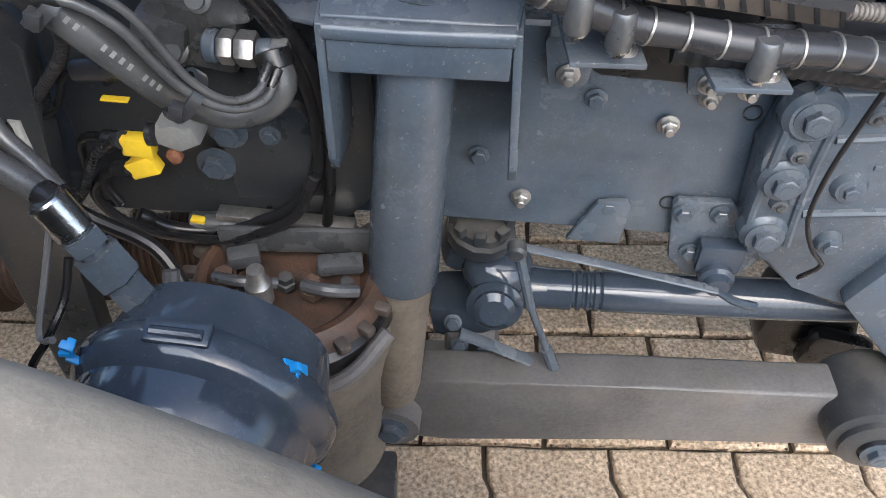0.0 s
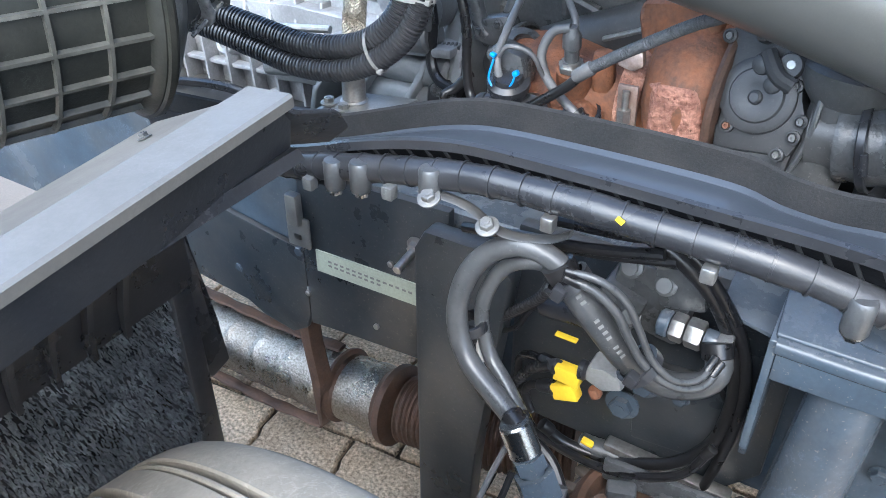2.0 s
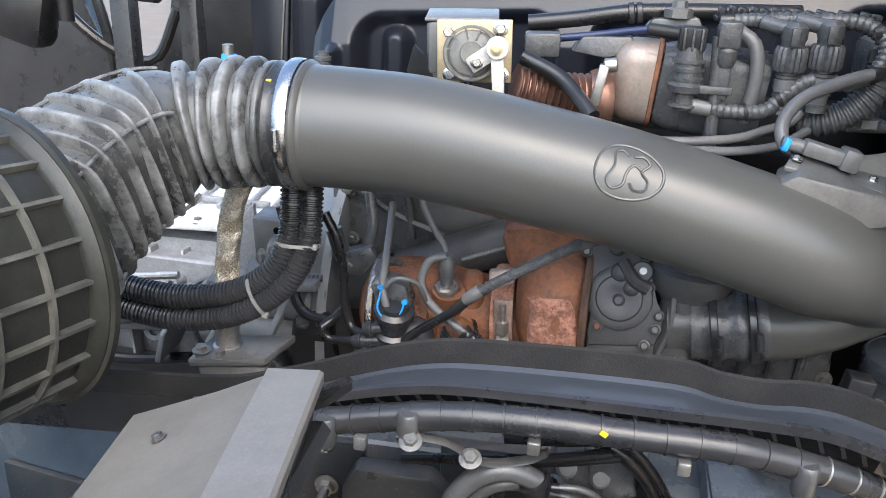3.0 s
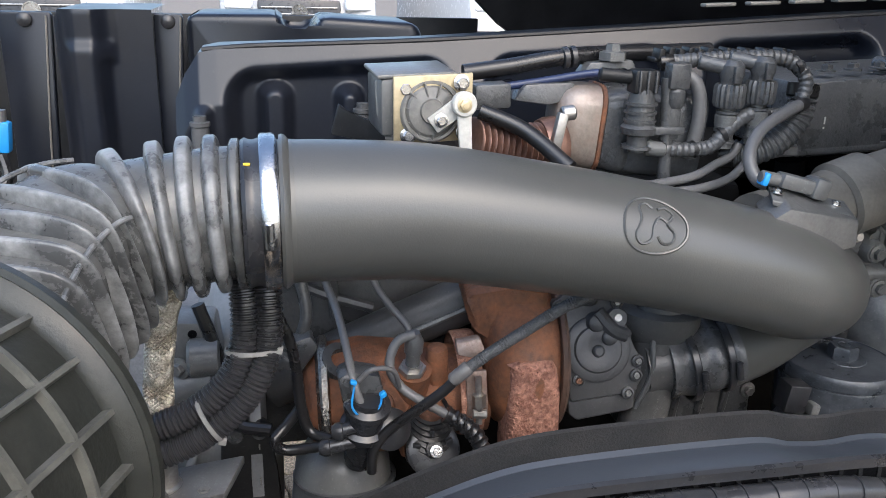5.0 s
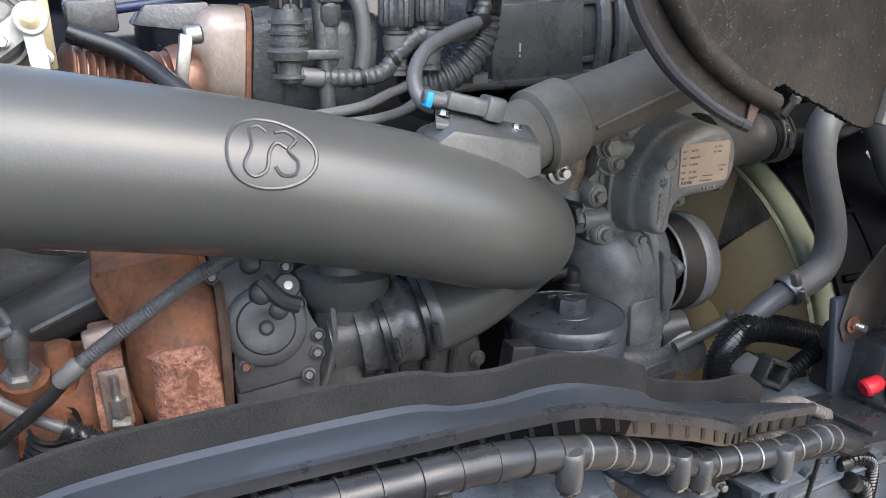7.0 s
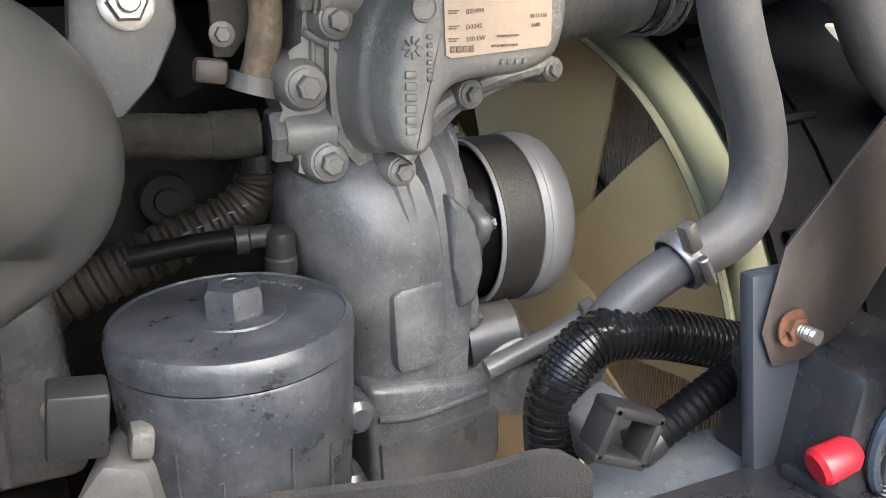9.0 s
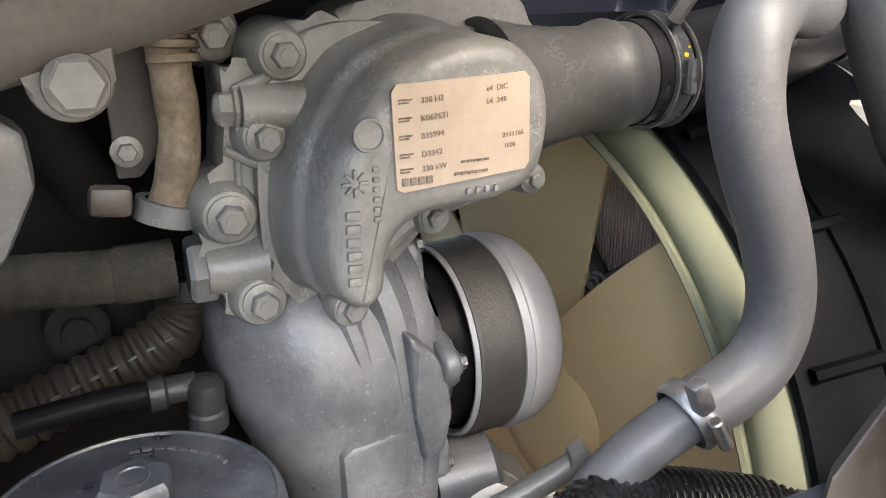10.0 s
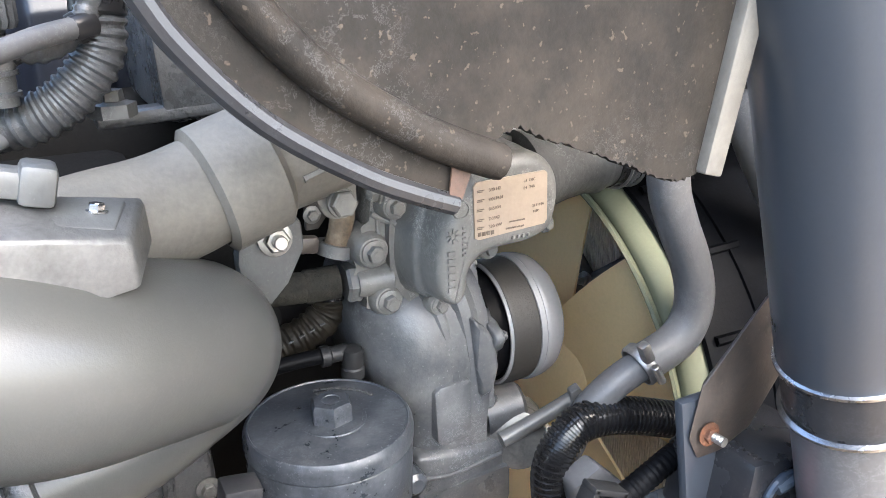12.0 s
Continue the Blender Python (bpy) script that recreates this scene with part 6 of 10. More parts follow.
    prism(bm, [(-0.356, 0.790, 0.868), (-0.348, 0.789, 0.872), (-0.310, 0.789, 0.876), (-0.298, 0.791, 0.868), (-0.288, 0.795, 0.82), (-0.284, 0.800, 0.70), (-0.354, 0.800, 0.70)], (0.0, 0.06, 0.0), 0.012, 3)
    part("scroll_face", bm, surf("pitted_rusty_iron", (0.34, 0.165, 0.115), 0.7, var=0.25, scale=40, grain=0.5, gscale=150, dust=(0.10, 0.036, 0.022), amount=0.9, dscale=110, lumps=0.6, lscale=150, speck=0.9, rel=0.003), t, "pale pitted rusty scroll face")
    bm = B()
    lathe(bm, (-0.284, 0.888, 0.84), (1, -0.08, 0.0), [(0, 0.06), (0.001, 0.096), (0.006, 0.099), (0.010, 0.095), (0.012, 0.07)], 56)
    part("back_plate", bm, rust_dark, t, "dark rusty back plate")
    clamp_ring("v_clamp", (-0.390, 0.896, 0.800), (1, -0.03, 0.05), 0.066, 0.030, rust_pale, t, False, "rust-tinged steel V-band clamp")
    bm = B()
    prism(bm, [(-0.404, 0.828, 0.848), (-0.378, 0.826, 0.850), (-0.374, 0.822, 0.79), (-0.400, 0.824, 0.788)], (0, 0.006, 0), 0.002)
    prism(bm, [(-0.414, 0.845, 0.882), (-0.384, 0.842, 0.888), (-0.378, 0.835, 0.872), (-0.392, 0.836, 0.862), (-0.412, 0.838, 0.866)], (0, 0.012, 0), 0.003)
    part("clamp_strap", bm, surf("rust_tinged_steel", (0.36, 0.29, 0.25), 0.4, metal=0.55, var=0.3, scale=40, grain=0.25, dust=(0.26, 0.13, 0.08), amount=0.55, dscale=50), t, "bright clamp strap")
    bm = B()
    cyl(bm, (-0.390, 0.820, 0.845), (-0.387, 0.817, 0.782), 0.0042, seg=10)
    cyl(bm, (-0.389, 0.818, 0.822), (-0.388, 0.817, 0.806), 0.0085, seg=6)
    cyl(bm, (-0.396, 0.818, 0.796), (-0.378, 0.816, 0.795), 0.006, seg=10, bev=0.001)
    part("t_bolt", bm, zinc, t, "steel T-bolt with a nut")
    bm = B()
    lathe(bm, (-0.469, 0.838, 0.850), (0.0, -0.25, 1), [(0, 0.017), (0.007, 0.017), (0.007, 0.013), (0.012, 0.013)], 6)
    sen = part("sensor_nut", bm, zinc, t, "dull steel hexagon of the sensor")
    bm = B()
    lathe(bm, (-0.469, 0.836, 0.860), (0.02, -0.2, 1), [(0, 0.009), (0.018, 0.009), (0.020, 0.0115), (0.036, 0.0115), (0.040, 0.009), (0.048, 0.006)], 18)
    part("sensor_body", bm, engine_dark, sen, "dark grey sensor sleeve")
    a = thing("turbo_actuator", (-0.24, 0.80, 0.79), "dark grey cast turbo actuator with screws", "actuator")
    nrm = Vector((-0.15, -0.92, 0.32)).normalized()

    def on(x, z, out=0.0):
        """A point of the sloping face of the actuator."""
        return Vector((x, 0.812 + 0.33 * (z - 0.87) - 0.16 * (x + 0.24), z)) + nrm * out
    outline = [(-0.294, 0.928), (-0.276, 0.944), (-0.214, 0.936), (-0.204, 0.905), (-0.200, 0.880), (-0.186, 0.866), (-0.188, 0.842), (-0.195, 0.825), (-0.276, 0.812), (-0.280, 0.835), (-0.272, 0.862), (-0.280, 0.90)]
    bm = B()
    prism(bm, [on(x, z) for x, z in outline], nrm * -0.035, 0.003)
    part("body", bm, actuator_mat, a)
    bm = B()
    prism(bm, [on(x, z, -0.006) for x, z in ((-0.280, 0.825), (-0.192, 0.838), (-0.196, 0.806), (-0.205, 0.802), (-0.268, 0.790), (-0.278, 0.797))], nrm * -0.03, 0.003)
    part("pan", bm, actuator_mat, a)
    bm = B()
    lathe(bm, on(-0.242, 0.876), nrm, [(-0.01, 0.042), (0.005, 0.041), (0.007, 0.038), (0.007, 0.030), (0.010, 0.028), (0.011, 0.020), (0.009, 0.012), (0.009, 0.0)], 40, caps=False)
    part("cover", bm, actuator_mat, a, "round stepped cover")
    for x, z, r, h in ((-0.243, 0.907, 0.0115, 0.015), (-0.250, 0.936, 0.0095, 0.013), (-0.228, 0.890, 0.010, 0.013), (-0.242, 0.874, 0.008, 0.013)):
        bm = B()
        lathe(bm, on(x, z), nrm, [(-0.01, r * 1.25), (h * 0.5, r * 1.1), (h * 0.7, r), (h, r * 0.9), (h + 0.002, r * 0.6), (h + 0.002, 0.0)], 20, caps=False)
        part("hub", bm, actuator_mat, a)
    bm = B()
    tube(bm, [on(-0.242, 0.92, 0.010), on(-0.225, 0.90, 0.013), on(-0.208, 0.893, 0.010)], 0.009, 10, 0.004)
    part("arm_cover", bm, actuator_mat, a)
    bm = B()
    lathe(bm, on(-0.217, 0.912), nrm, [(-0.02, 0.015), (0.006, 0.0135), (0.008, 0.012), (0.008, 0.0)], 22, caps=False)
    part("hub", bm, actuator_mat, a)
    bm = B()
    lathe(bm, on(-0.216, 0.913, 0.008), nrm, [(0, 0.005), (0.001, 0.0045), (0.001, 0.0)], 12, caps=False)
    part("pin", bm, zinc, a)
    for k, (x, z) in enumerate(((-0.288, 0.926), (-0.216, 0.931), (-0.207, 0.894), (-0.192, 0.862), (-0.195, 0.845), (-0.266, 0.838), (-0.274, 0.86), (-0.206, 0.824))):
        bm = B()
        lathe(bm, on(x, z), nrm, [(-0.02, 0.0085), (0.004, 0.0078), (0.005, 0.0055), (0.003, 0.0045), (0.003, 0.0)], 16, caps=False)
        sc = part("screw_boss", bm, actuator_mat, a)
        bm = B()
        lathe(bm, on(x, z, 0.003), nrm, [(0, 0.0042), (0.0035, 0.0038), (0.0035, 0.0018), (0.0015, 0.0018), (0.0015, 0.0)], 6, caps=False)
        part("screw", bm, rust if k == 5 else bolt_worn, sc)
    r = thing("oil_feed_hose", (-0.40, 0.76, 0.77), "braided grey oil hose running across the turbo", "hose")
    bm = B()
    tube(bm, [(-0.262, 0.755, 0.982), (-0.285, 0.757, 0.970), (-0.311, 0.760, 0.957), (-0.356, 0.763, 0.928), (-0.392, 0.765, 0.904), (-0.425, 0.766, 0.880)], 0.0068, 12, 0.0015, lambda s: 1 + 0.05 * math.sin(s * 2200))
    part("braid", bm, surf("black_braid", (0.032, 0.034, 0.037), 0.5, var=0.3, grain=0.8, gscale=700, dust=(0.25, 0.25, 0.25), amount=0.3, dscale=200), r, "woven grey braid")
    bm = B()
    lathe(bm, (-0.415, 0.766, 0.888), (-0.75, 0.02, -0.62), [(0, 0.0075), (0.002, 0.0085), (0.024, 0.0082), (0.027, 0.006)], 16)
    part("ferrule", bm, hose_grey, r, "smooth grey ferrule")
    bm = B()
    tube(bm, [(-0.425, 0.766, 0.880), (-0.443, 0.768, 0.859), (-0.469, 0.772, 0.837), (-0.505, 0.778, 0.807), (-0.522, 0.783, 0.780), (-0.524, 0.79, 0.745)], 0.0062, 12, 0.006)
    part("hose", bm, rubber, r)
    i = thing("dosing_valve", (-0.535, 0.80, 0.74), "black dosing valve with blue connector clips", "valve")
    bm = B()
    prism(bm, [(-0.563, 0.79, 0.872), (-0.548, 0.788, 0.880), (-0.515, 0.788, 0.872), (-0.508, 0.79, 0.845), (-0.512, 0.79, 0.828), (-0.555, 0.79, 0.830)], (0, 0.035, 0), 0.005)
    part("flange", bm, engine_dark, i)
    for x, z in ((-0.553, 0.868), (-0.516, 0.838), (-0.550, 0.838)):
        put("screw", bolt_small, i, (x, 0.787, z), (0, -1, 0.2))
    bm = B()
    lathe(bm, (-0.532, 0.80, 0.80), (0.08, -0.35, 1), [(-0.06, 0.018), (-0.035, 0.021), (-0.01, 0.022), (-0.004, 0.028), (0.006, 0.029), (0.010, 0.023), (0.030, 0.023), (0.034, 0.027), (0.042, 0.027), (0.046, 0.020), (0.052, 0.018)], 28)
    lathe(bm, (-0.500, 0.79, 0.800), (0.25, -0.8, 0.3), [(-0.03, 0.025), (0.0, 0.025), (0.006, 0.018), (0.01, 0.008)], 24)
    part("body", bm, plastic, i)
    bm = B()
    tube(bm, [(-0.545, 0.776, 0.868), (-0.548, 0.770, 0.845), (-0.536, 0.768, 0.833), (-0.518, 0.770, 0.842), (-0.514, 0.774, 0.856)], 0.0014, 8, 0.003)
    part("clip_ring", bm, blue, i, "bright blue wire ring")
    for p, s0, ry in (((-0.546, 0.776, 0.873), (0.008, 0.008, 0.005), 20), ((-0.513, 0.773, 0.857), (0.008, 0.008, 0.007), -30)):
        bm = B()
        box(bm, p, s0, (0, ry, 0), 0.002)
        part("clip", bm, blue, i, "bright blue connector clip")
    for z, x0 in ((0.806, -0.565), (0.786, -0.580)):
        bm = B()
        cyl(bm, (x0, 0.785, z), (-0.525, 0.785, z + 0.008), 0.0085, seg=14, bev=0.002)
        lathe(bm, (x0, 0.785, z), (1, 0, 0.1), [(-0.006, 0.007), (0.0, 0.0105), (0.006, 0.0105), (0.008, 0.008)], 14)
        part("pipe_end", bm, plastic, i)
    bm = B()
    lathe(bm, (-0.578, 0.902, 0.788), (1, -0.03, 0.03), [(-0.004, 0.060), (0.0, 0.077), (0.003, 0.0795), (0.010, 0.080), (0.012, 0.076)], 44, caps=False)
    part("foil_edge", bm, foil, i, "bright crumpled foil edge")
    ct = thing("catalyst_inlet", (-0.56, 0.87, 0.56), "dusty dark grey cast inlet below the dosing valve", "inlet")
    bm = B()
    lathe(bm, (-0.555, 0.860, 0.56), (0.02, 0.1, 1), [(0, 0.062), (0.10, 0.066), (0.155, 0.060), (0.178, 0.046), (0.186, 0.028)], 40)
    part("casting", bm, engine, ct)
    bm = B()
    lathe(bm, (-0.55, 0.872, 0.690), (0.02, 0.1, 1), [(-0.003, 0.062), (-0.002, 0.0665), (0.003, 0.0665), (0.004, 0.061)], 40, caps=False)
    part("band", bm, engine_dark, ct)
    e = thing("actuator_cap", (-0.447, 0.81, 0.73), "black ribbed valve cap beside the outlet", "cap")
    for k in range(6):
        bm = B()
        lathe(bm, Vector((-0.447, 0.825 + k * 0.001, 0.770 + k * 0.0062)), (0.05, -0.5, 0.9), [(-0.0022, 0.026 - k * 0.0012), (-0.001, 0.031 - k * 0.0014), (0.001, 0.031 - k * 0.0014), (0.0022, 0.026 - k * 0.0012)], 22, caps=False)
        part("ring", bm, rubber, e)
    bm = B()
    lathe(bm, (-0.447, 0.812, 0.755), (0.05, -0.85, 0.5), [(-0.03, 0.030), (0.0, 0.034), (0.006, 0.034), (0.009, 0.029), (0.009, 0.012), (0.015, 0.010), (0.015, 0.0)], 28, caps=False)
    part("plate", bm, plastic, e)
    for k in range(5):
        q = k * 1.256 + 0.4
        bm = B()
        box(bm, (-0.447 + 0.021 * math.cos(q), 0.803, 0.762 + 0.021 * math.sin(q)), (0.009, 0.006, 0.005), (0, -math.degrees(q), 0), 0.001)
        part("stud", bm, plastic, e)
    put("bolt", bolt_steel, e, (-0.445, 0.794, 0.762), (0.05, -0.85, 0.5), size=0.8)
    lines_low = (
            ("coolant_line", [(-0.633, 0.820, 0.951), (-0.618, 0.820, 0.920), (-0.609, 0.820, 0.879), (-0.604, 0.815, 0.825), (-0.594, 0.810, 0.794), (-0.570, 0.795, 0.790)], 0.0065, rubber, "black coolant line bent beside the turbo"),
            ("coolant_line", [(-0.604, 0.825, 0.819), (-0.624, 0.820, 0.796), (-0.637, 0.810, 0.786), (-0.626, 0.810, 0.772), (-0.595, 0.805, 0.775), (-0.575, 0.795, 0.784)], 0.0065, rubber, "black coolant hose with a tight bend"),
            ("sensor_wire", [(-0.469, 0.825, 0.905), (-0.490, 0.822, 0.898), (-0.500, 0.815, 0.872), (-0.488, 0.805, 0.848), (-0.462, 0.792, 0.832), (-0.437, 0.785, 0.818), (-0.41, 0.785, 0.795), (-0.392, 0.79, 0.765)], 0.0058, hose_grey, "grey sleeved sensor wire over the outlet"))
    lines_high = (
            ("sensor_wire", [(-0.515, 0.88, 0.985), (-0.512, 0.88, 0.955), (-0.492, 0.865, 0.925), (-0.474, 0.85, 0.905), (-0.470, 0.84, 0.88)], 0.0045, hose_grey, "thin grey pipe down to the sensor"),
            ("sensor_wire", [(-0.566, 0.93, 0.935), (-0.556, 0.87, 0.918), (-0.549, 0.815, 0.890), (-0.545, 0.785, 0.868), (-0.538, 0.778, 0.845)], 0.0050, hose_grey, "grey sleeved wire to the dosing valve"),
            ("sensor_wire", [(-0.54, 0.78, 0.872), (-0.525, 0.775, 0.888), (-0.50, 0.785, 0.880), (-0.49, 0.80, 0.85)], 0.003, hose_grey, "thin looping wire above the dosing valve"),
            ("wire_loom", [(-0.437, 0.785, 0.818), (-0.415, 0.78, 0.805), (-0.398, 0.778, 0.785), (-0.39, 0.78, 0.755), (-0.395, 0.79, 0.72)], 0.0105, rubber, "thick black loom by the outlet"))
    for nm, pts, rr, mm, lab in lines_low + lines_high:
        bm = B()
        tube(bm, pts, rr, 12, 0.003 if nm == "wire_loom" else 0.006, corr(0.009, 0.09) if nm == "wire_loom" else (lambda s: 1 + 0.05 * math.sin(s * 420)))
        solo(nm, bm, mm, lab, "cable" if "wire" in nm or "loom" in nm else "pipe")
    hp = thing("heavy_pipe", (-0.45, 0.96, 0.84), "thick dark grey pipe slanting behind the outlet", "pipe")
    bm = B()
    tube(bm, [(-0.64, 0.97, 0.775), (-0.56, 0.96, 0.815), (-0.46, 0.95, 0.862), (-0.36, 0.945, 0.905), (-0.28, 0.94, 0.945)], 0.033, 24, 0.008)
    part("pipe", bm, actuator_mat, hp)
    bm = B()
    lathe(bm, (-0.575, 0.905, 0.80), (0.35, -0.5, 0.8), [(-0.03, 0.024), (0.05, 0.022), (0.06, 0.026), (0.068, 0.026), (0.07, 0.015), (0.05, 0.013)], 24)
    part("stub", bm, engine_dark, hp, "open pipe stub")
    bm = B()
    tube(bm, [(-0.46, 0.915, 0.865), (-0.38, 0.91, 0.90), (-0.32, 0.91, 0.925)], 0.004, 6, 0.02)
    part("seam", bm, engine, hp)
    bh = thing("flywheel_cover", (-0.56, 1.0, 0.72), "dark cast flywheel cover behind the turbo", "cover")
    bm = B()
    prism(bm, xz([(-0.68, 0.66), (-0.68, 0.97), (-0.62, 1.0), (-0.42, 1.0), (-0.36, 0.93), (-0.36, 0.66)], 1.0), (0, 0.05, 0), 0.012, 2)
    part("casting", bm, engine_dark, bh)
    for pts in ([(-0.66, 0.998, 0.95), (-0.58, 0.995, 0.90), (-0.50, 0.995, 0.87)], [(-0.60, 0.996, 0.99), (-0.56, 0.994, 0.93), (-0.55, 0.994, 0.86)], [(-0.50, 0.995, 0.99), (-0.47, 0.995, 0.94), (-0.40, 0.995, 0.92)]):
        bm = B()
        tube(bm, pts, 0.008, 8, 0.01)
        part("rib", bm, engine_dark, bh)
    for x, z in ((-0.65, 0.93), (-0.61, 0.975), (-0.53, 0.98), (-0.45, 0.97), (-0.645, 0.85)):
        put("bolt", bolt_eng, bh, (x, 0.997, z), (0, -1, 0), size=0.9)
    st = thing("rusty_shield", (-0.55, 0.93, 0.95), "heat-stained embossed foil shield under the intake pipe", "heat shield")
    bm = B()
    lathe(bm, (-0.53, 0.97, 0.985), (0.1, -0.25, -1), [(0.0, 0.09), (0.012, 0.085), (0.024, 0.06), (0.028, 0.0)], 36, caps=False)
    part("dish", bm, foil, st)


# ---- gearbox and the hoses in front of it ----
BELL_RIBS = ((-0.795, -0.837, -0.850, 0.800, 0.715, 0.010), (-0.710, -0.750, -0.762, 0.815, 0.717, 0.011), (-0.872, -0.912, -0.924, 0.79, 0.715, 0.010))


def gearbox():
    g = thing("gearbox", (-0.9, 1.05, 0.45), "pale dusty cast aluminium gearbox housing", "gearbox")
    bm = B()
    box(bm, (-1.12, 1.14, 0.64), (0.98, 0.26, 0.36), (0, 0, 0), 0.03)
    prism(bm, [(-1.45, 1.0, 0.76), (-1.05, 0.98, 0.79), (-0.70, 0.965, 0.80), (-0.66, 0.965, 0.60), (-1.05, 0.98, 0.55), (-1.45, 1.0, 0.52)], (0, 0.1, 0), 0.012)
    part("housing", bm, gear_alu, g)
    bm = B()
    lathe(bm, (-0.735, 1.13, 0.70), (1, 0, 0), [(0, 0.19), (0.03, 0.235), (0.065, 0.25), (0.068, 0.262), (0.082, 0.262), (0.086, 0.24)], 56)
    bell_mat = surf("slate_cast_alloy", (0.15, 0.158, 0.165), 0.42, metal=0.1, var=0.2, grain=0.12, dust=(0.26, 0.26, 0.255), amount=0.35, dscale=14, lumps=0.2, lscale=50)
    bell = part("bell_housing", bm, bell_mat, g, "slate-grey cast bell housing")
    for x0, x1, x2, z0, z1, w in BELL_RIBS:
        bm = B()
        prism(bm, [(x0, 0.90, z0), (x1, 0.862, z1), (x2, 0.862, z1 - 0.05), (x2, 0.93, z1 - 0.05), (x0, 0.95, z0 - 0.01)], (w, 0, 0), 0.0025)
        part("rib", bm, bell_mat, bell)
    bm = B()
    box(bm, (-0.745, 0.905, 0.806), (0.16, 0.06, 0.014), (0, -6, 0), 0.004)
    part("ledge", bm, bell_mat, bell)
    for z, r in ((0.765, 0.026), (0.715, 0.030)):
        bm = B()
        cyl(bm, (-0.86, 0.915, z), (-0.68, 0.91, z + 0.006), r, seg=24, bev=0.006)
        part("swelling", bm, bell_mat, bell)
    # Added box that keeps light off the ground below the gearbox.
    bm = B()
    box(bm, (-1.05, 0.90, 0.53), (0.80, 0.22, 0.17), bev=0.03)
    part("lower_casing", bm, chassis_dark, g, "dark box added to shade the ground under the gearbox")
    for k in range(9):
        o = Vector((0, -abs(math.cos(math.pi * k / 18)), math.sin(math.pi * (k / 18 - 0.12))))
        o.normalize()
        put("bolt", bolt_eng, bell, Vector((-0.655, 1.13, 0.70)) + o * 0.252, (-1, 0, 0), size=0.9)
    for k in range(13):
        x = -1.40 + k * 0.058
        bm = B()
        prism(bm, [(x, 0.995, 0.80), (x + 0.030, 0.955, 0.72), (x + 0.045, 0.95, 0.56), (x + 0.045, 1.0, 0.55), (x + 0.005, 1.02, 0.80)], (0.006, 0, 0), 0.0015)
        part("rib", bm, gear_alu, g)
    for z, x0, x1 in ((0.745, -1.42, -0.72), (0.665, -1.42, -0.72), (0.585, -1.40, -0.75)):
        bm = B()
        box(bm, ((x0 + x1) / 2, 0.972, z), (x1 - x0, 0.022, 0.008), (0, -2, 0), 0.002)
        part("rib", bm, gear_alu, g)
    bm = B()
    prism(bm, [(-1.24, 0.99, 0.832), (-1.0, 0.985, 0.838), (-0.80, 0.985, 0.843), (-0.76, 1.06, 0.85), (-0.78, 1.22, 0.855), (-1.26, 1.22, 0.85)], (0, 0, 0.016), 0.004)
    # Paler than the housing: sunlight on the plate is put into its colour.
    cov = part("cover", bm, surf("sunlit_cast_cover", (0.78, 0.78, 0.77), 0.45, metal=0.0, var=0.12, dust=(0.45, 0.45, 0.44), amount=0.35, dscale=20, lumps=0.3), g, "cast cover plate whitened to stand for sunlight")
    for k in range(10):
        bm = B()
        box(bm, (-1.19 + k * 0.044, 1.10, 0.872), (0.007, 0.16, 0.008), (0, 0, 4), 0.002)
        part("rib", bm, gear_alu, cov)
    bm = B()
    box(bm, (-1.0, 1.06, 0.872), (0.40, 0.008, 0.010), (0, 0, -2), 0.002)
    part("rib", bm, gear_alu, cov)
    for x, y in ((-1.22, 1.005), (-1.12, 1.0), (-1.03, 1.0), (-0.97, 1.0), (-0.90, 0.995), (-0.82, 0.995), (-0.78, 1.05), (-0.775, 1.12)):
        put("bolt", bolt_eng, g, (x, y, 0.852), (0, 0, 1), size=0.8)
    for x, y, z, r in ((-1.20, 0.965, 0.70, 0.022), (-1.09, 0.962, 0.62, 0.016), (-0.971, 0.955, 0.67, 0.020), (-0.86, 0.945, 0.70, 0.016), (-0.78, 0.94, 0.74, 0.018), (-0.76, 0.935, 0.64, 0.014), (-0.93, 0.95, 0.76, 0.013)):
        bm = B()
        lathe(bm, (x, y, z), (0, -1, 0.2), [(-0.03, r * 1.15), (0.0, r), (0.004, r * 0.85), (0.004, r * 0.45), (-0.006, r * 0.45)], 20)
        part("boss", bm, gear_alu, g)
    bm = B()
    box(bm, (-0.80, 0.93, 0.775), (0.10, 0.06, 0.05), (8, 4, 0), 0.008)
    cyl(bm, (-0.77, 0.90, 0.815), (-0.70, 0.89, 0.83), 0.026, seg=20, bev=0.004)
    part("actuator", bm, engine, g)
    bm = B()
    box(bm, (-0.98, 0.94, 0.715), (0.13, 0.05, 0.06), (0, -6, 0), 0.010)
    cyl(bm, (-1.06, 0.925, 0.70), (-0.90, 0.92, 0.73), 0.016, seg=16, bev=0.003)
    part("shift_unit", bm, engine, g, "dark shift unit")
    for k in range(12):
        bm = B()
        box(bm, (-0.735 + k * 0.0065, 0.90, 0.806 + k * 0.001), (0.003, 0.01, 0.014), (25, -4, 0), 0)
        part("fin", bm, engine_dark, g)
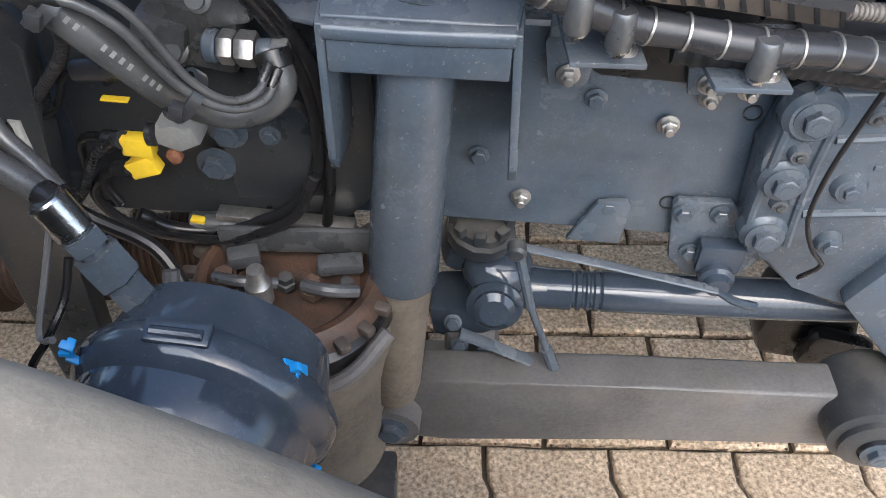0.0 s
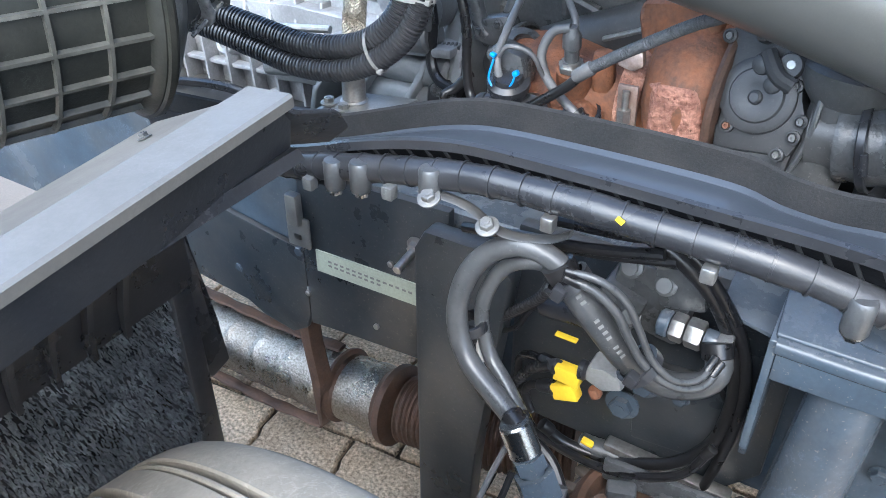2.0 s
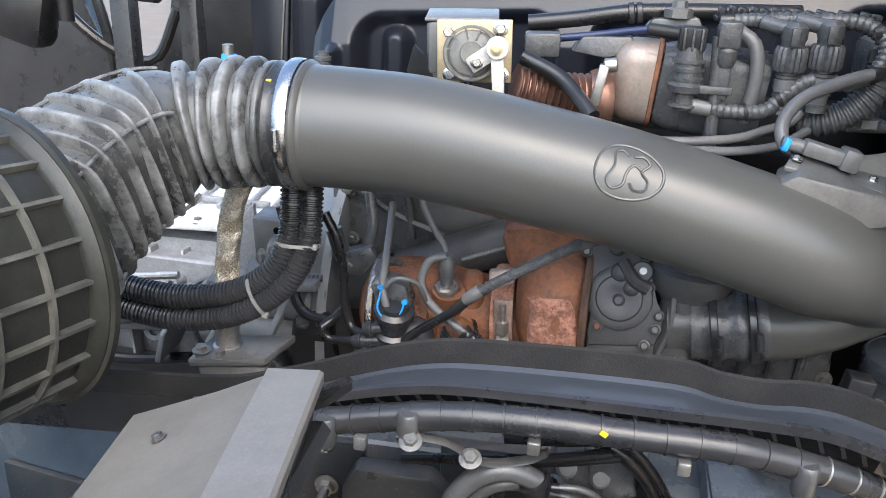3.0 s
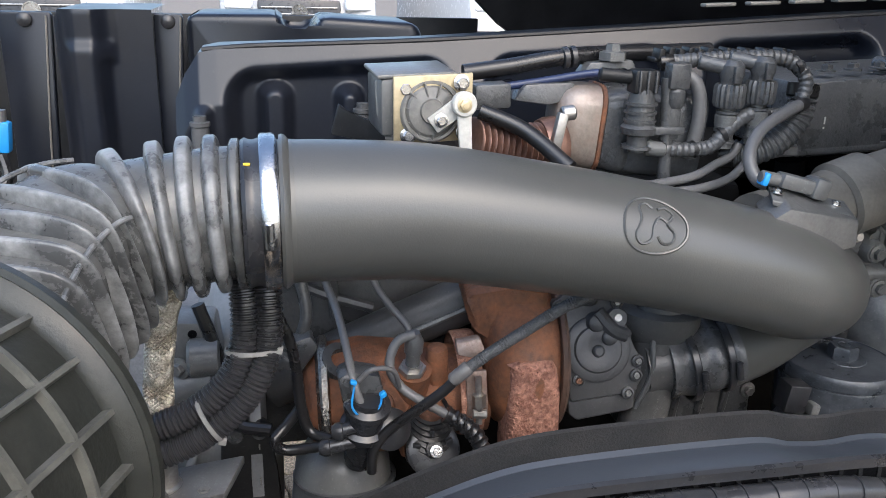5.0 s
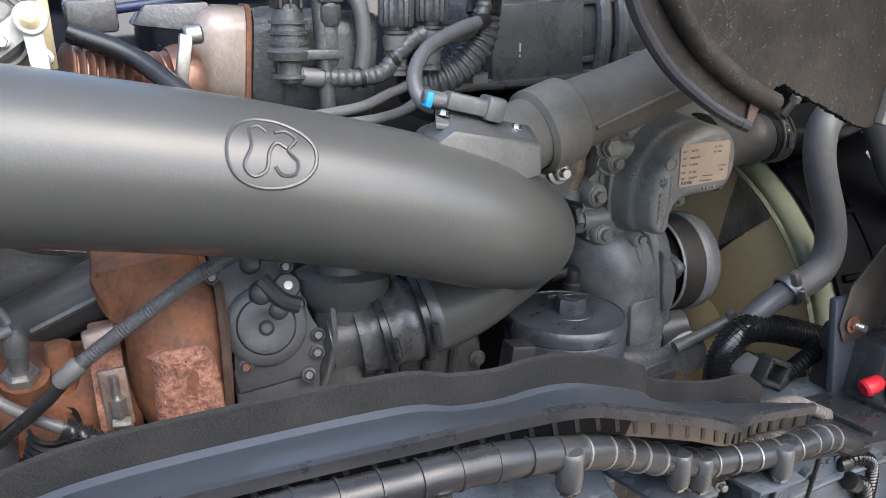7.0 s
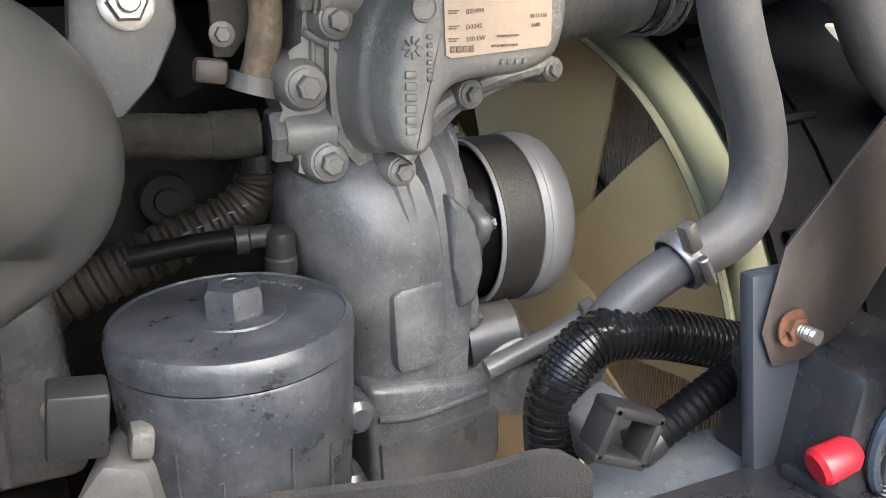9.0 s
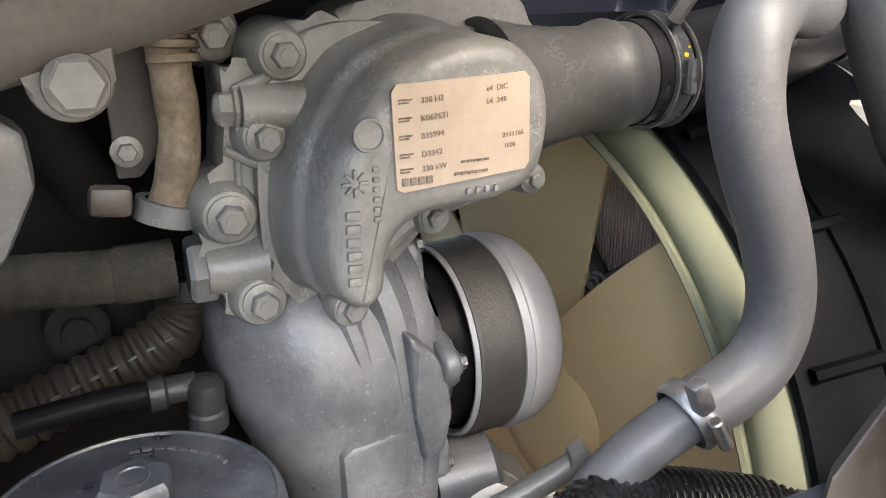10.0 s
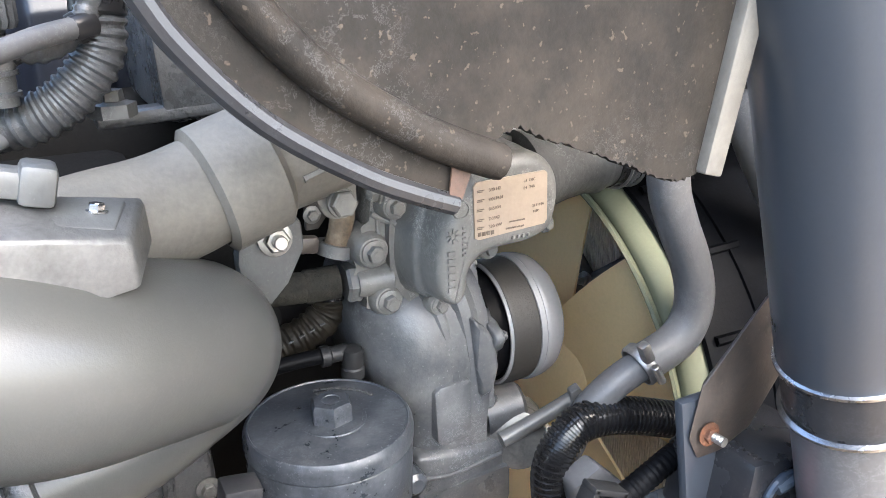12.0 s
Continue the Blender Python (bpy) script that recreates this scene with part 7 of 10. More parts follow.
    for pts, rr, mm in (([(-1.25, 0.86, 0.775), (-1.12, 0.865, 0.785), (-0.98, 0.87, 0.80), (-0.88, 0.88, 0.81)], 0.006, zinc), ([(-1.3, 0.90, 0.63), (-1.15, 0.90, 0.65), (-1.0, 0.905, 0.64), (-0.88, 0.90, 0.66)], 0.009, rubber), ([(-0.72, 0.89, 0.93), (-0.70, 0.885, 0.86), (-0.70, 0.88, 0.80), (-0.68, 0.87, 0.775), (-0.64, 0.86, 0.77)], 0.008, rubber)):
        bm = B()
        tube(bm, pts, rr, 10, 0.01)
        solo("vent_pipe", bm, mm, "slim pipe running beside the gearbox", "pipe")
    mb = thing("mount_block", (-0.73, 0.90, 0.83), "grey cast mount block with two drilled holes", "mount block")
    bm = B()
    prism(bm, [(-0.768, 0.895, 0.908), (-0.702, 0.895, 0.902), (-0.696, 0.895, 0.845), (-0.704, 0.895, 0.832), (-0.764, 0.895, 0.830)], (0, 0.06, 0), 0.006)
    part("body", bm, engine, mb)
    bm = B()
    lathe(bm, (-0.735, 0.886, 0.862), (1, 0, 0.02), [(0, 0.020), (0.004, 0.024), (0.036, 0.024), (0.038, 0.020)], 24)
    part("barrel", bm, engine, mb)
    # Flat black discs give the dark of two drillings; nothing is cut.
    for x, z in ((-0.729, 0.890), (-0.710, 0.890)):
        bm = B()
        lathe(bm, (x, 0.8945, z), (0, -1, 0), [(0.0, 0.0055), (0.0006, 0.0052), (0.0006, 0.0)], 16, caps=False)
        part("hole", bm, deep_black, mb, "round black mark standing in for a drilling's shade")
    put("bolt", bolt_eng, mb, (-0.744, 0.880, 0.853), (-0.5, -0.8, 0), size=1.0)
    bm = B()
    prism(bm, [(-0.835, 0.93, 0.862), (-0.778, 0.93, 0.915), (-0.770, 0.93, 0.80), (-0.80, 0.93, 0.80)], (0, 0.012, 0), 0.003)
    solo("cast_web", bm, gear_alu, "pale cast alloy web beside the mount block", "web")
    db = thing("link_bracket", (-0.67, 0.90, 0.64), "dark steel bracket with two drilled lugs", "bracket")
    bm = B()
    prism(bm, [(-0.702, 0.87, 0.762), (-0.686, 0.87, 0.776), (-0.668, 0.87, 0.764), (-0.654, 0.87, 0.778), (-0.640, 0.87, 0.766), (-0.640, 0.87, 0.70), (-0.628, 0.87, 0.64), (-0.71, 0.87, 0.64), (-0.706, 0.87, 0.70)], (0, 0.02, 0), 0.005)
    part("plate", bm, plastic_matt, db)
    for x, z in ((-0.685, 0.760), (-0.655, 0.763)):
        bm = B()
        lathe(bm, (x, 0.871, z), (0, -1, 0.1), [(0.0, 0.0105), (0.004, 0.0095), (0.004, 0.0052), (0.0015, 0.0048), (0.0015, 0.0)], 18, caps=False)
        part("lug", bm, engine_dark, db)
    for pts, rr in (([(-0.60, 0.93, 0.95), (-0.592, 0.92, 0.905), (-0.596, 0.915, 0.88), (-0.61, 0.915, 0.85), (-0.632, 0.91, 0.83)], 0.008), ([(-0.645, 0.90, 0.90), (-0.632, 0.90, 0.86), (-0.618, 0.90, 0.845)], 0.012)):
        bm = B()
        tube(bm, pts, rr, 12, 0.004)
        solo("clutch_line", bm, engine_dark, "dark steel line beside the bell housing", "pipe")
    vb = thing("vent_block", (-0.62, 0.90, 0.84), "dark cast vent block with a slotted end", "block")
    bm = B()
    prism(bm, [(-0.64, 0.89, 0.838), (-0.628, 0.89, 0.868), (-0.588, 0.89, 0.880), (-0.578, 0.89, 0.862), (-0.600, 0.89, 0.832)], (0, 0.03, 0), 0.004)
    part("body", bm, engine_dark, vb)
    for x, z in ((-0.628, 0.852), (-0.600, 0.866)):
        put("bolt", bolt_small, vb, (x, 0.889, z), (0, -1, 0.1), size=1.0)
    cm = thing("crossmember", (-1.5, 1.1, 0.42), "dark painted steel crossmember behind the gearbox", "crossmember")
    bm = B()
    box(bm, (-1.62, 1.12, 0.60), (0.06, 0.86, 0.30), bev=0.008)
    part("beam", bm, chassis_dark, cm)
    bm = B()
    box(bm, (-1.56, 0.80, 0.72), (0.14, 0.20, 0.10), bev=0.012)
    part("bracket", bm, chassis_dark, cm)
    bm = B()
    box(bm, (-1.35, 1.36, 0.62), (0.6, 0.22, 0.34), bev=0.03)
    solo("far_tank", bm, plastic_matt, "dark moulded tank beyond the gearbox", "tank")
    bk = thing("pipe_flange", (-0.735, 0.76, 0.72), "dark steel flange with nuts at the foot of the braided hose", "flange")
    bm = B()
    prism(bm, [(-0.80, 0.735, 0.745), (-0.69, 0.735, 0.76), (-0.67, 0.80, 0.765), (-0.79, 0.80, 0.75)], (0, 0, 0.012), 0.003)
    prism(bm, [(-0.79, 0.74, 0.745), (-0.69, 0.735, 0.757), (-0.70, 0.74, 0.66), (-0.77, 0.745, 0.66)], (0, 0.02, 0), 0.004)
    part("plate", bm, engine, bk)
    for x, y in ((-0.787, 0.752), (-0.757, 0.745), (-0.712, 0.748), (-0.692, 0.782)):
        put("bolt", bolt_eng, bk, (x, y, 0.762), (0, 0, 1), size=0.9)
    br = thing("braided_hose", (-0.752, 0.77, 0.77), "steel-braided hose standing on a flange", "hose")
    bm = B()
    tube(bm, [(-0.757, 0.77, 0.76), (-0.756, 0.772, 0.82), (-0.753, 0.78, 0.90), (-0.738, 0.785, 0.98), (-0.70, 0.79, 1.03)], 0.0135, 18, 0.0035)
    part("tube", bm, rubber, br)
    core = curve([(-0.757, 0.77, 0.76), (-0.756, 0.772, 0.82), (-0.753, 0.78, 0.90), (-0.738, 0.785, 0.98), (-0.70, 0.79, 1.03)], 0.002)
    for turn in (1, -1):
        bm = B()
        for k in range(18):
            pts = []
            for i in range(0, len(core), 2):
                q = turn * i * 0.17 + 2 * math.pi * k / 18
                rr = 0.0141 + 0.0006 * math.sin(q * 7 * turn)
                pts.append(core[i] + Vector((math.cos(q) * rr, math.sin(q) * rr, 0)))
            tube(bm, pts, 0.0021, 4, 0.004, flat=0.6)
        tagged(part("braid", bm, braid, br), "woven steel strands", kind="stuff")
    bm = B()
    lathe(bm, (-0.757, 0.77, 0.755), (0.0, 0.02, 1), [(0, 0.02), (0.012, 0.02), (0.014, 0.0165), (0.055, 0.0165)], 18)
    part("ferrule", bm, zinc, br)
    for k, pts in enumerate(([(-1.10, 0.72, 0.885), (-0.99, 0.735, 0.868), (-0.900, 0.745, 0.852), (-0.813, 0.748, 0.842), (-0.735, 0.752, 0.856), (-0.685, 0.756, 0.888), (-0.663, 0.765, 0.93), (-0.660, 0.775, 0.98), (-0.665, 0.79, 1.02)],
                             [(-1.10, 0.72, 0.858), (-0.99, 0.735, 0.840), (-0.905, 0.742, 0.823), (-0.817, 0.742, 0.812), (-0.735, 0.745, 0.826), (-0.672, 0.752, 0.866), (-0.640, 0.762, 0.92), (-0.636, 0.775, 0.98), (-0.64, 0.79, 1.02)])):
        ch = thing("corrugated_conduit", pts[3], "black corrugated conduit curving in front of the gearbox", "conduit", group="corrugated conduits")
        bm = B()
        tube(bm, pts, 0.0150, 16, 0.0013, corr(0.0056, 0.07))
        part("sleeve", bm, plastic, ch)
        bm = B()
        lathe(bm, pts[0], (1, 0.1, -0.2), [(-0.01, 0.017), (0.02, 0.018), (0.022, 0.015)], 16)
        part("end_cuff", bm, rubber, ch)
    for p, ax, r in (((-0.652, 0.765, 0.927), (0.1, 0.1, 1), 0.028), ((-0.70, 0.748, 0.855), (1, 0.05, 0.6), 0.026)):
        bm = B()
        d, u, w = frame_of(ax)
        side = Vector((1, 0, 0)) if abs(ax[2]) > 0.9 else Vector((0.45, 0, -0.85)).normalized()
        back = d.cross(side).normalized()
        if back.y > 0:
            back = -back
        loop = [Vector(p) + side * (r * 1.05 * math.cos(2 * math.pi * k / 20)) + back * (0.0185 * math.sin(2 * math.pi * k / 20)) for k in range(21)]
        rows = [[v - d * 0.0024, v + (v - Vector(p)).normalized() * 0.0012 - d * 0.0024, v + (v - Vector(p)).normalized() * 0.0012 + d * 0.0024, v + d * 0.0024] for v in loop]
        rings(bm, rows, caps=False)
        box(bm, Vector(p) + side * r * 0.92 + back * 0.010, (0.008, 0.006, 0.007), (0, 10, 0), 0.001)
        solo("cable_tie", bm, dusty_white, "white cable tie round the corrugated conduits", "cable tie", group="white cable ties")




# ---- engine top ----
def engine_block():
    e = thing("engine_block", (0.0, 1.15, 0.40), "dark grey painted diesel engine, its block blackened to stand for shade", "engine")
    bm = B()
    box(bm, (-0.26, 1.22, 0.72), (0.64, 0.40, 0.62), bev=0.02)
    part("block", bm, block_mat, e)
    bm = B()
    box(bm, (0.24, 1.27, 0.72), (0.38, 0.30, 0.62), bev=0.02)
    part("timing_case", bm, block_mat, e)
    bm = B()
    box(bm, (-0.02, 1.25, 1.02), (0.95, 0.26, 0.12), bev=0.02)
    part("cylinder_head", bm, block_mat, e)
    bm = B()
    box(bm, (0.30, 1.04, 1.145), (0.46, 0.20, 0.105), (0, -3, 0), 0.010)
    cov = part("intake_manifold", bm, engine_dark, e)
    bm = B()
    box(bm, (0.135, 0.938, 1.142), (0.13, 0.006, 0.092), (0, -3, 0), 0.003)
    part("panel", bm, engine_dark, cov)
    for x in (0.225, 0.252):
        bm = B()
        tube(bm, [(x, 0.935, 1.09), (x, 0.928, 1.15), (x, 0.945, 1.20), (x, 1.0, 1.206)], 0.010, 10, 0.01)
        part("rib", bm, engine_dark, cov)
    for z in (1.112, 1.183):
        bm = B()
        box(bm, (0.32, 0.9385, z + 0.012), (0.38, 0.006, 0.008), (0, -3, 0), 0.002)
        part("flange_line", bm, engine_dark, cov)
    for x in (0.275, 0.40, 0.49):
        bm = B()
        box(bm, (x, 0.96, 1.203 + (x - 0.3) * 0.05), (0.024, 0.03, 0.014), (0, -3, 0), 0.004)
        part("lug", bm, engine_dark, cov)
    bm = B()
    box(bm, (0.12, 0.95, 1.094), (0.20, 0.03, 0.012), (0, -3, 0), 0.003)
    part("lower_flange", bm, engine_dark, cov)
    for x in (0.12, 0.16, 0.20, 0.26):
        put("bolt", bolt_small, e, (x, 0.965, 1.196 + (x - 0.1) * 0.05), (0, 0, 1), size=1.6)
    bm = B()
    box(bm, (0.108, 0.934, 1.135), (0.002, 0.001, 0.010), bev=0)
    box(bm, (0.108, 0.934, 1.125), (0.002, 0.001, 0.003), bev=0)
    part("print", bm, white, cov)
    # exhaust gas cooler end
    c = thing("gas_cooler", (-0.2, 0.92, 1.07), "heat-tinted steel exhaust gas cooler", "cooler")
    lean = Matrix.Translation((-0.2215, 0.940, 1.130)) @ pose(0, 0, 0, 0, 4, -4)

    def loaf(bm, rows):
        """A loft of rounded rectangles along the cooler."""
        out = []
        for x, hy, hz, r in rows:
            ring = []
            for cy, cz, q0 in ((hy - r, hz - r, 0), (r - hy, hz - r, 90), (r - hy, r - hz, 180), (hy - r, r - hz, 270)):
                ring += [lean @ Vector((x, cy + r * math.cos(radians(q0 + 18 * k)), cz + r * math.sin(radians(q0 + 18 * k)))) for k in range(6)]
            out.append(ring)
        rings(bm, out)
    bm = B()
    loaf(bm, [(0.0, 0.036, 0.046, 0.024), (0.003, 0.040, 0.050, 0.024), (0.020, 0.044, 0.054, 0.024), (0.030, 0.045, 0.055, 0.024), (0.036, 0.043, 0.053, 0.024), (0.042, 0.045, 0.055, 0.024), (0.130, 0.046, 0.056, 0.024)])
    part("body", bm, engine_dark, c)
    bm = B()
    loaf(bm, [(-0.058, 0.024, 0.034, 0.022), (-0.056, 0.030, 0.040, 0.024), (-0.048, 0.038, 0.048, 0.026), (-0.036, 0.042, 0.052, 0.026), (-0.018, 0.043, 0.053, 0.025), (-0.004, 0.043, 0.053, 0.024)])
    part("end_can", bm, surf("heat_tinted_steel", (0.27, 0.235, 0.205), 0.36, metal=0.5, var=0.3, dust=(0.30, 0.17, 0.12), amount=0.35, dscale=26), c, "rounded heat-tinted end can")
    bm = B()
    loaf(bm, [(-0.0055, 0.0435, 0.0535, 0.024), (-0.0045, 0.0450, 0.0550, 0.025), (0.000, 0.0450, 0.0550, 0.025), (0.001, 0.0435, 0.0535, 0.024)])
    part("seam", bm, rust, c, "orange heat-tinted seam")
    b = thing("egr_bellows", (-0.34, 0.89, 1.08), "copper-coloured corrugated exhaust bellows", "bellows")
    bm = B()
    tube(bm, [(-0.40, 0.87, 1.125), (-0.35, 0.885, 1.115), (-0.305, 0.90, 1.112)], 0.0265, 28, 0.0012, lambda s: 1 + 0.14 * math.sin(s * 2 * math.pi / 0.0085))
    part("bellows", bm, surf("copper_tinted_steel", (0.24, 0.135, 0.10), 0.35, metal=0.7, var=0.35, dust=(0.09, 0.05, 0.04), amount=0.6, dscale=30), b)
    bm = B()
    lathe(bm, (-0.305, 0.90, 1.112), (1, 0.1, 0.05), [(0, 0.027), (0.0, 0.033), (0.008, 0.036), (0.020, 0.036), (0.028, 0.032)], 28)
    part("collar", bm, MATS["copper_tinted_steel"], b)
    bm = B()
    cyl(bm, (-0.292, 0.865, 1.158), (-0.275, 0.865, 1.16), 0.009, seg=12, bev=0.002)
    box(bm, (-0.295, 0.862, 1.135), (0.012, 0.012, 0.05), (0, 10, 0), 0.002)
    part("clamp_bolt", bm, zinc, b, "steel clamp bolt")
    v = thing("egr_valve", (-0.44, 0.87, 1.10), "valve actuator with a yellow-zinc plate and crank lever", "valve")
    bm = B()
    box(bm, (-0.4485, 0.846, 1.168), (0.091, 0.005, 0.076), (4, -2, 6), 0.0018)
    part("plate", bm, gold_zinc, v, "yellow zinc-plated steel plate")
    bm = B()
    box(bm, (-0.468, 0.885, 1.172), (0.086, 0.07, 0.066), (4, -2, 6), 0.007)
    part("housing", bm, engine, v)
    bm = B()
    box(bm, (-0.470, 0.884, 1.2065), (0.090, 0.072, 0.005), (4, -2, 6), 0.002)
    part("top_plate", bm, bolt_worn, v)
    bm = B()
    prism(bm, [(-0.512, 0.862, 1.196), (-0.505, 0.862, 1.198), (-0.492, 0.850, 1.150), (-0.486, 0.848, 1.120), (-0.496, 0.850, 1.120), (-0.510, 0.862, 1.160)], (0.003, 0.02, 0), 0.0015)
    part("side_strap", bm, bolt_worn, v, "pale sheet strap")
    bm = B()
    lathe(bm, (-0.452, 0.846, 1.166), (0.09, -1, 0.05), [(0, 0.0355), (0.005, 0.0350), (0.007, 0.033), (0.007, 0.030), (0.005, 0.029), (0.008, 0.026), (0.010, 0.014), (0.013, 0.013), (0.013, 0.0)], 40, caps=False)
    dial = part("dial", bm, bolt_worn, v, "worn cast round cover")
    for k in range(7):
        q = radians(70 + k * 34)
        bm = B()
        box(bm, (-0.452 + 0.024 * math.cos(q), 0.8385, 1.166 + 0.024 * math.sin(q)), (0.016, 0.004, 0.0022), (0, -math.degrees(q), 0), 0.0007)
        part("rib", bm, bolt_worn, dial)
    pv, tip = Vector((-0.443, 0.829, 1.158)), Vector((-0.419, 0.827, 1.176))
    bm = B()
    al = (tip - pv).normalized()
    ac = Vector((-al.z, 0, al.x))
    prism(bm, [pv - al * 0.011 + ac * 0.010, pv - al * 0.011 - ac * 0.010, tip - ac * 0.0105, tip + ac * 0.0105], (0, 0.005, 0), 0.0015)
    part("crank", bm, white, v, "pale flat crank arm")
    bm = B()
    lathe(bm, tip + Vector((0, 0.002, 0)), (0.09, -1, 0.05), [(0, 0.012), (0.002, 0.0140), (0.009, 0.0140), (0.011, 0.0125), (0.011, 0.0)], 24, caps=False)
    prism(bm, [tip + Vector((-0.0075, -0.006, -0.004)), tip + Vector((0.0085, -0.006, -0.004)), tip + Vector((0.0125, -0.004, -0.066)), tip + Vector((-0.0015, -0.004, -0.066))], (0, 0.006, 0), 0.0015)
    part("link", bm, white, v, "creamy white plastic link")
    put("bolt", hex_bolt_mesh("bolt_brass", 0.0062, 0.005, gold_zinc), v, tip + Vector((0, -0.009, 0)), (0.09, -1, 0.05))
    put("bolt", bolt_steel, v, pv + Vector((0, -0.001, 0)), (0.09, -1, 0.05), size=0.8)
    for x, z in ((-0.481, 1.190), (-0.418, 1.197), (-0.477, 1.139), (-0.414, 1.142)):
        put("bolt", bolt_steel, v, (x, 0.843, z), (0.09, -1, 0.05), size=0.95)
    bm = B()
    box(bm, (-0.37, 0.90, 1.175), (0.045, 0.03, 0.03), (0, -2, 4), 0.004)
    part("connector", bm, engine_dark, v)
    bm = B()
    prism(bm, [(-0.555, 0.95, 1.12), (-0.545, 0.95, 1.158), (-0.53, 0.945, 1.145), (-0.50, 0.92, 1.138), (-0.47, 0.90, 1.135), (-0.46, 0.90, 1.11)], (0.0, 0.01, 0.0), 0.002)
    solo("heat_baffle", bm, plastic_matt, "dark grey sheet baffle beside the valve actuator", "baffle")
    bm = B()
    prism(bm, [(-0.335, 0.92, 1.165), (-0.32, 0.92, 1.185), (-0.26, 0.92, 1.188), (-0.245, 0.92, 1.17), (-0.29, 0.915, 1.16)], (0, 0.04, 0), 0.004)
    solo("heat_baffle", bm, engine_dark, "dark sheet cover behind the bellows", "baffle")
    lines_back = (
            ("breather_pipe", [(-0.392, 0.950, 1.195), (-0.333, 0.950, 1.203), (-0.27, 0.950, 1.214), (-0.21, 0.96, 1.218), (-0.05, 0.98, 1.222)], 0.0105, rubber, "black breather hose behind the valve"),
            ("vacuum_hose", [(-0.36, 0.935, 1.178), (-0.295, 0.930, 1.188), (-0.248, 0.920, 1.197), (-0.225, 0.915, 1.20)], 0.005, surf("blue_black_hose", (0.015, 0.025, 0.07), 0.4), "thin blue-black vacuum hose behind the valve"),
            ("coolant_pipe", [(-0.39, 0.865, 1.162), (-0.350, 0.850, 1.147), (-0.327, 0.832, 1.132), (-0.300, 0.800, 1.108)], 0.0095, rubber, "black coolant hose crossing behind the pipe"),
            ("wire_loom", [(-0.175, 0.862, 1.117), (-0.132, 0.860, 1.114), (-0.098, 0.860, 1.118), (-0.078, 0.860, 1.139), (-0.051, 0.860, 1.157), (-0.008, 0.860, 1.156), (0.019, 0.865, 1.176), (0.022, 0.870, 1.202), (-0.002, 0.880, 1.221), (-0.055, 0.885, 1.222), (-0.108, 0.890, 1.219), (-0.157, 0.900, 1.214)], 0.0090, engine_dark, "grey corrugated engine wire loom"))
    lines_front = (
            ("wire_loom", [(0.021, 0.862, 1.170), (-0.020, 0.835, 1.163), (-0.070, 0.805, 1.146), (-0.094, 0.780, 1.122), (-0.092, 0.762, 1.100), (-0.075, 0.753, 1.096)], 0.0075, hose_grey, "grey wire loom dropping to the sensor"),
            ("wire_loom", [(-0.06, 0.90, 1.10), (-0.03, 0.88, 1.105), (0.0, 0.875, 1.12), (0.025, 0.875, 1.15), (0.03, 0.88, 1.19)], 0.017, engine_dark, "thick corrugated loom below the connectors"),
            ("fuel_pipe", [(-0.055, 0.870, 1.118), (-0.065, 0.865, 1.105), (-0.095, 0.850, 1.097), (-0.130, 0.830, 1.089), (-0.182, 0.810, 1.086), (-0.23, 0.80, 1.085)], 0.0055, hose_grey, "grey steel fuel pipe"),
            ("fuel_pipe", [(-0.045, 0.860, 1.098), (-0.079, 0.840, 1.082), (-0.121, 0.820, 1.077), (-0.167, 0.800, 1.078), (-0.22, 0.79, 1.08)], 0.0055, hose_grey, "grey steel fuel pipe"),
            ("return_hose", [(-0.137, 0.885, 1.205), (-0.118, 0.875, 1.19), (-0.112, 0.872, 1.15), (-0.118, 0.875, 1.10)], 0.0085, hose_grey, "grey return hose between the connectors"),
            ("oil_pipe", [(-0.162, 0.865, 1.20), (-0.158, 0.862, 1.13), (-0.155, 0.86, 1.06)], 0.008, engine_dark, "dark steel pipe with unions"))
    for nm, pts, rr, mm, lab in lines_back + lines_front:
        bm = B()
        tube(bm, pts, rr, 12, 0.002 if nm == "wire_loom" else 0.008, corr(0.008, 0.06) if nm == "wire_loom" and mm is engine_dark else None)
        if nm == "wire_loom":
            hose_thing(nm, bm, pts, rr, mm, lab, "cable")
        else:
            solo(nm, bm, mm, lab, "pipe")
    bm = B()
    prism(bm, [(-0.245, 0.93, 1.196), (-0.235, 0.93, 1.210), (-0.18, 0.93, 1.214), (-0.172, 0.93, 1.200), (-0.18, 0.93, 1.196), (-0.188, 0.93, 1.206), (-0.23, 0.93, 1.203)], (0, 0.03, 0), 0.002)
    solo("lifting_bracket", bm, engine, "grey bent lifting bracket under a screw plug", "bracket")
    for x, z in ((-0.262, 1.2145), (-0.252, 1.2155)):
        bm = B()
        lathe(bm, (x, 0.950, z), (1, 0, 0.15), [(-0.004, 0.0108), (-0.003, 0.0135), (0.003, 0.0135), (0.004, 0.0108)], 18)
        solo("hose_clamp", bm, plastic, "black clamp on the breather hose", "clamp", group="breather clamps")
    k = thing("sensor_connector", (-0.20, 0.865, 1.11), "grey dusty sensor with an angled plug", "connector")
    bm = B()
    lathe(bm, (-0.193, 0.865, 1.112), (0, 0, 1), [(0, 0.012), (0.02, 0.013), (0.022, 0.020), (0.030, 0.022), (0.034, 0.018), (0.060, 0.016), (0.075, 0.014)], 20)
    part("body", bm, engine_dark, k)
    bm = B()
    box(bm, (-0.193, 0.865, 1.196), (0.032, 0.026, 0.028), bev=0.004)
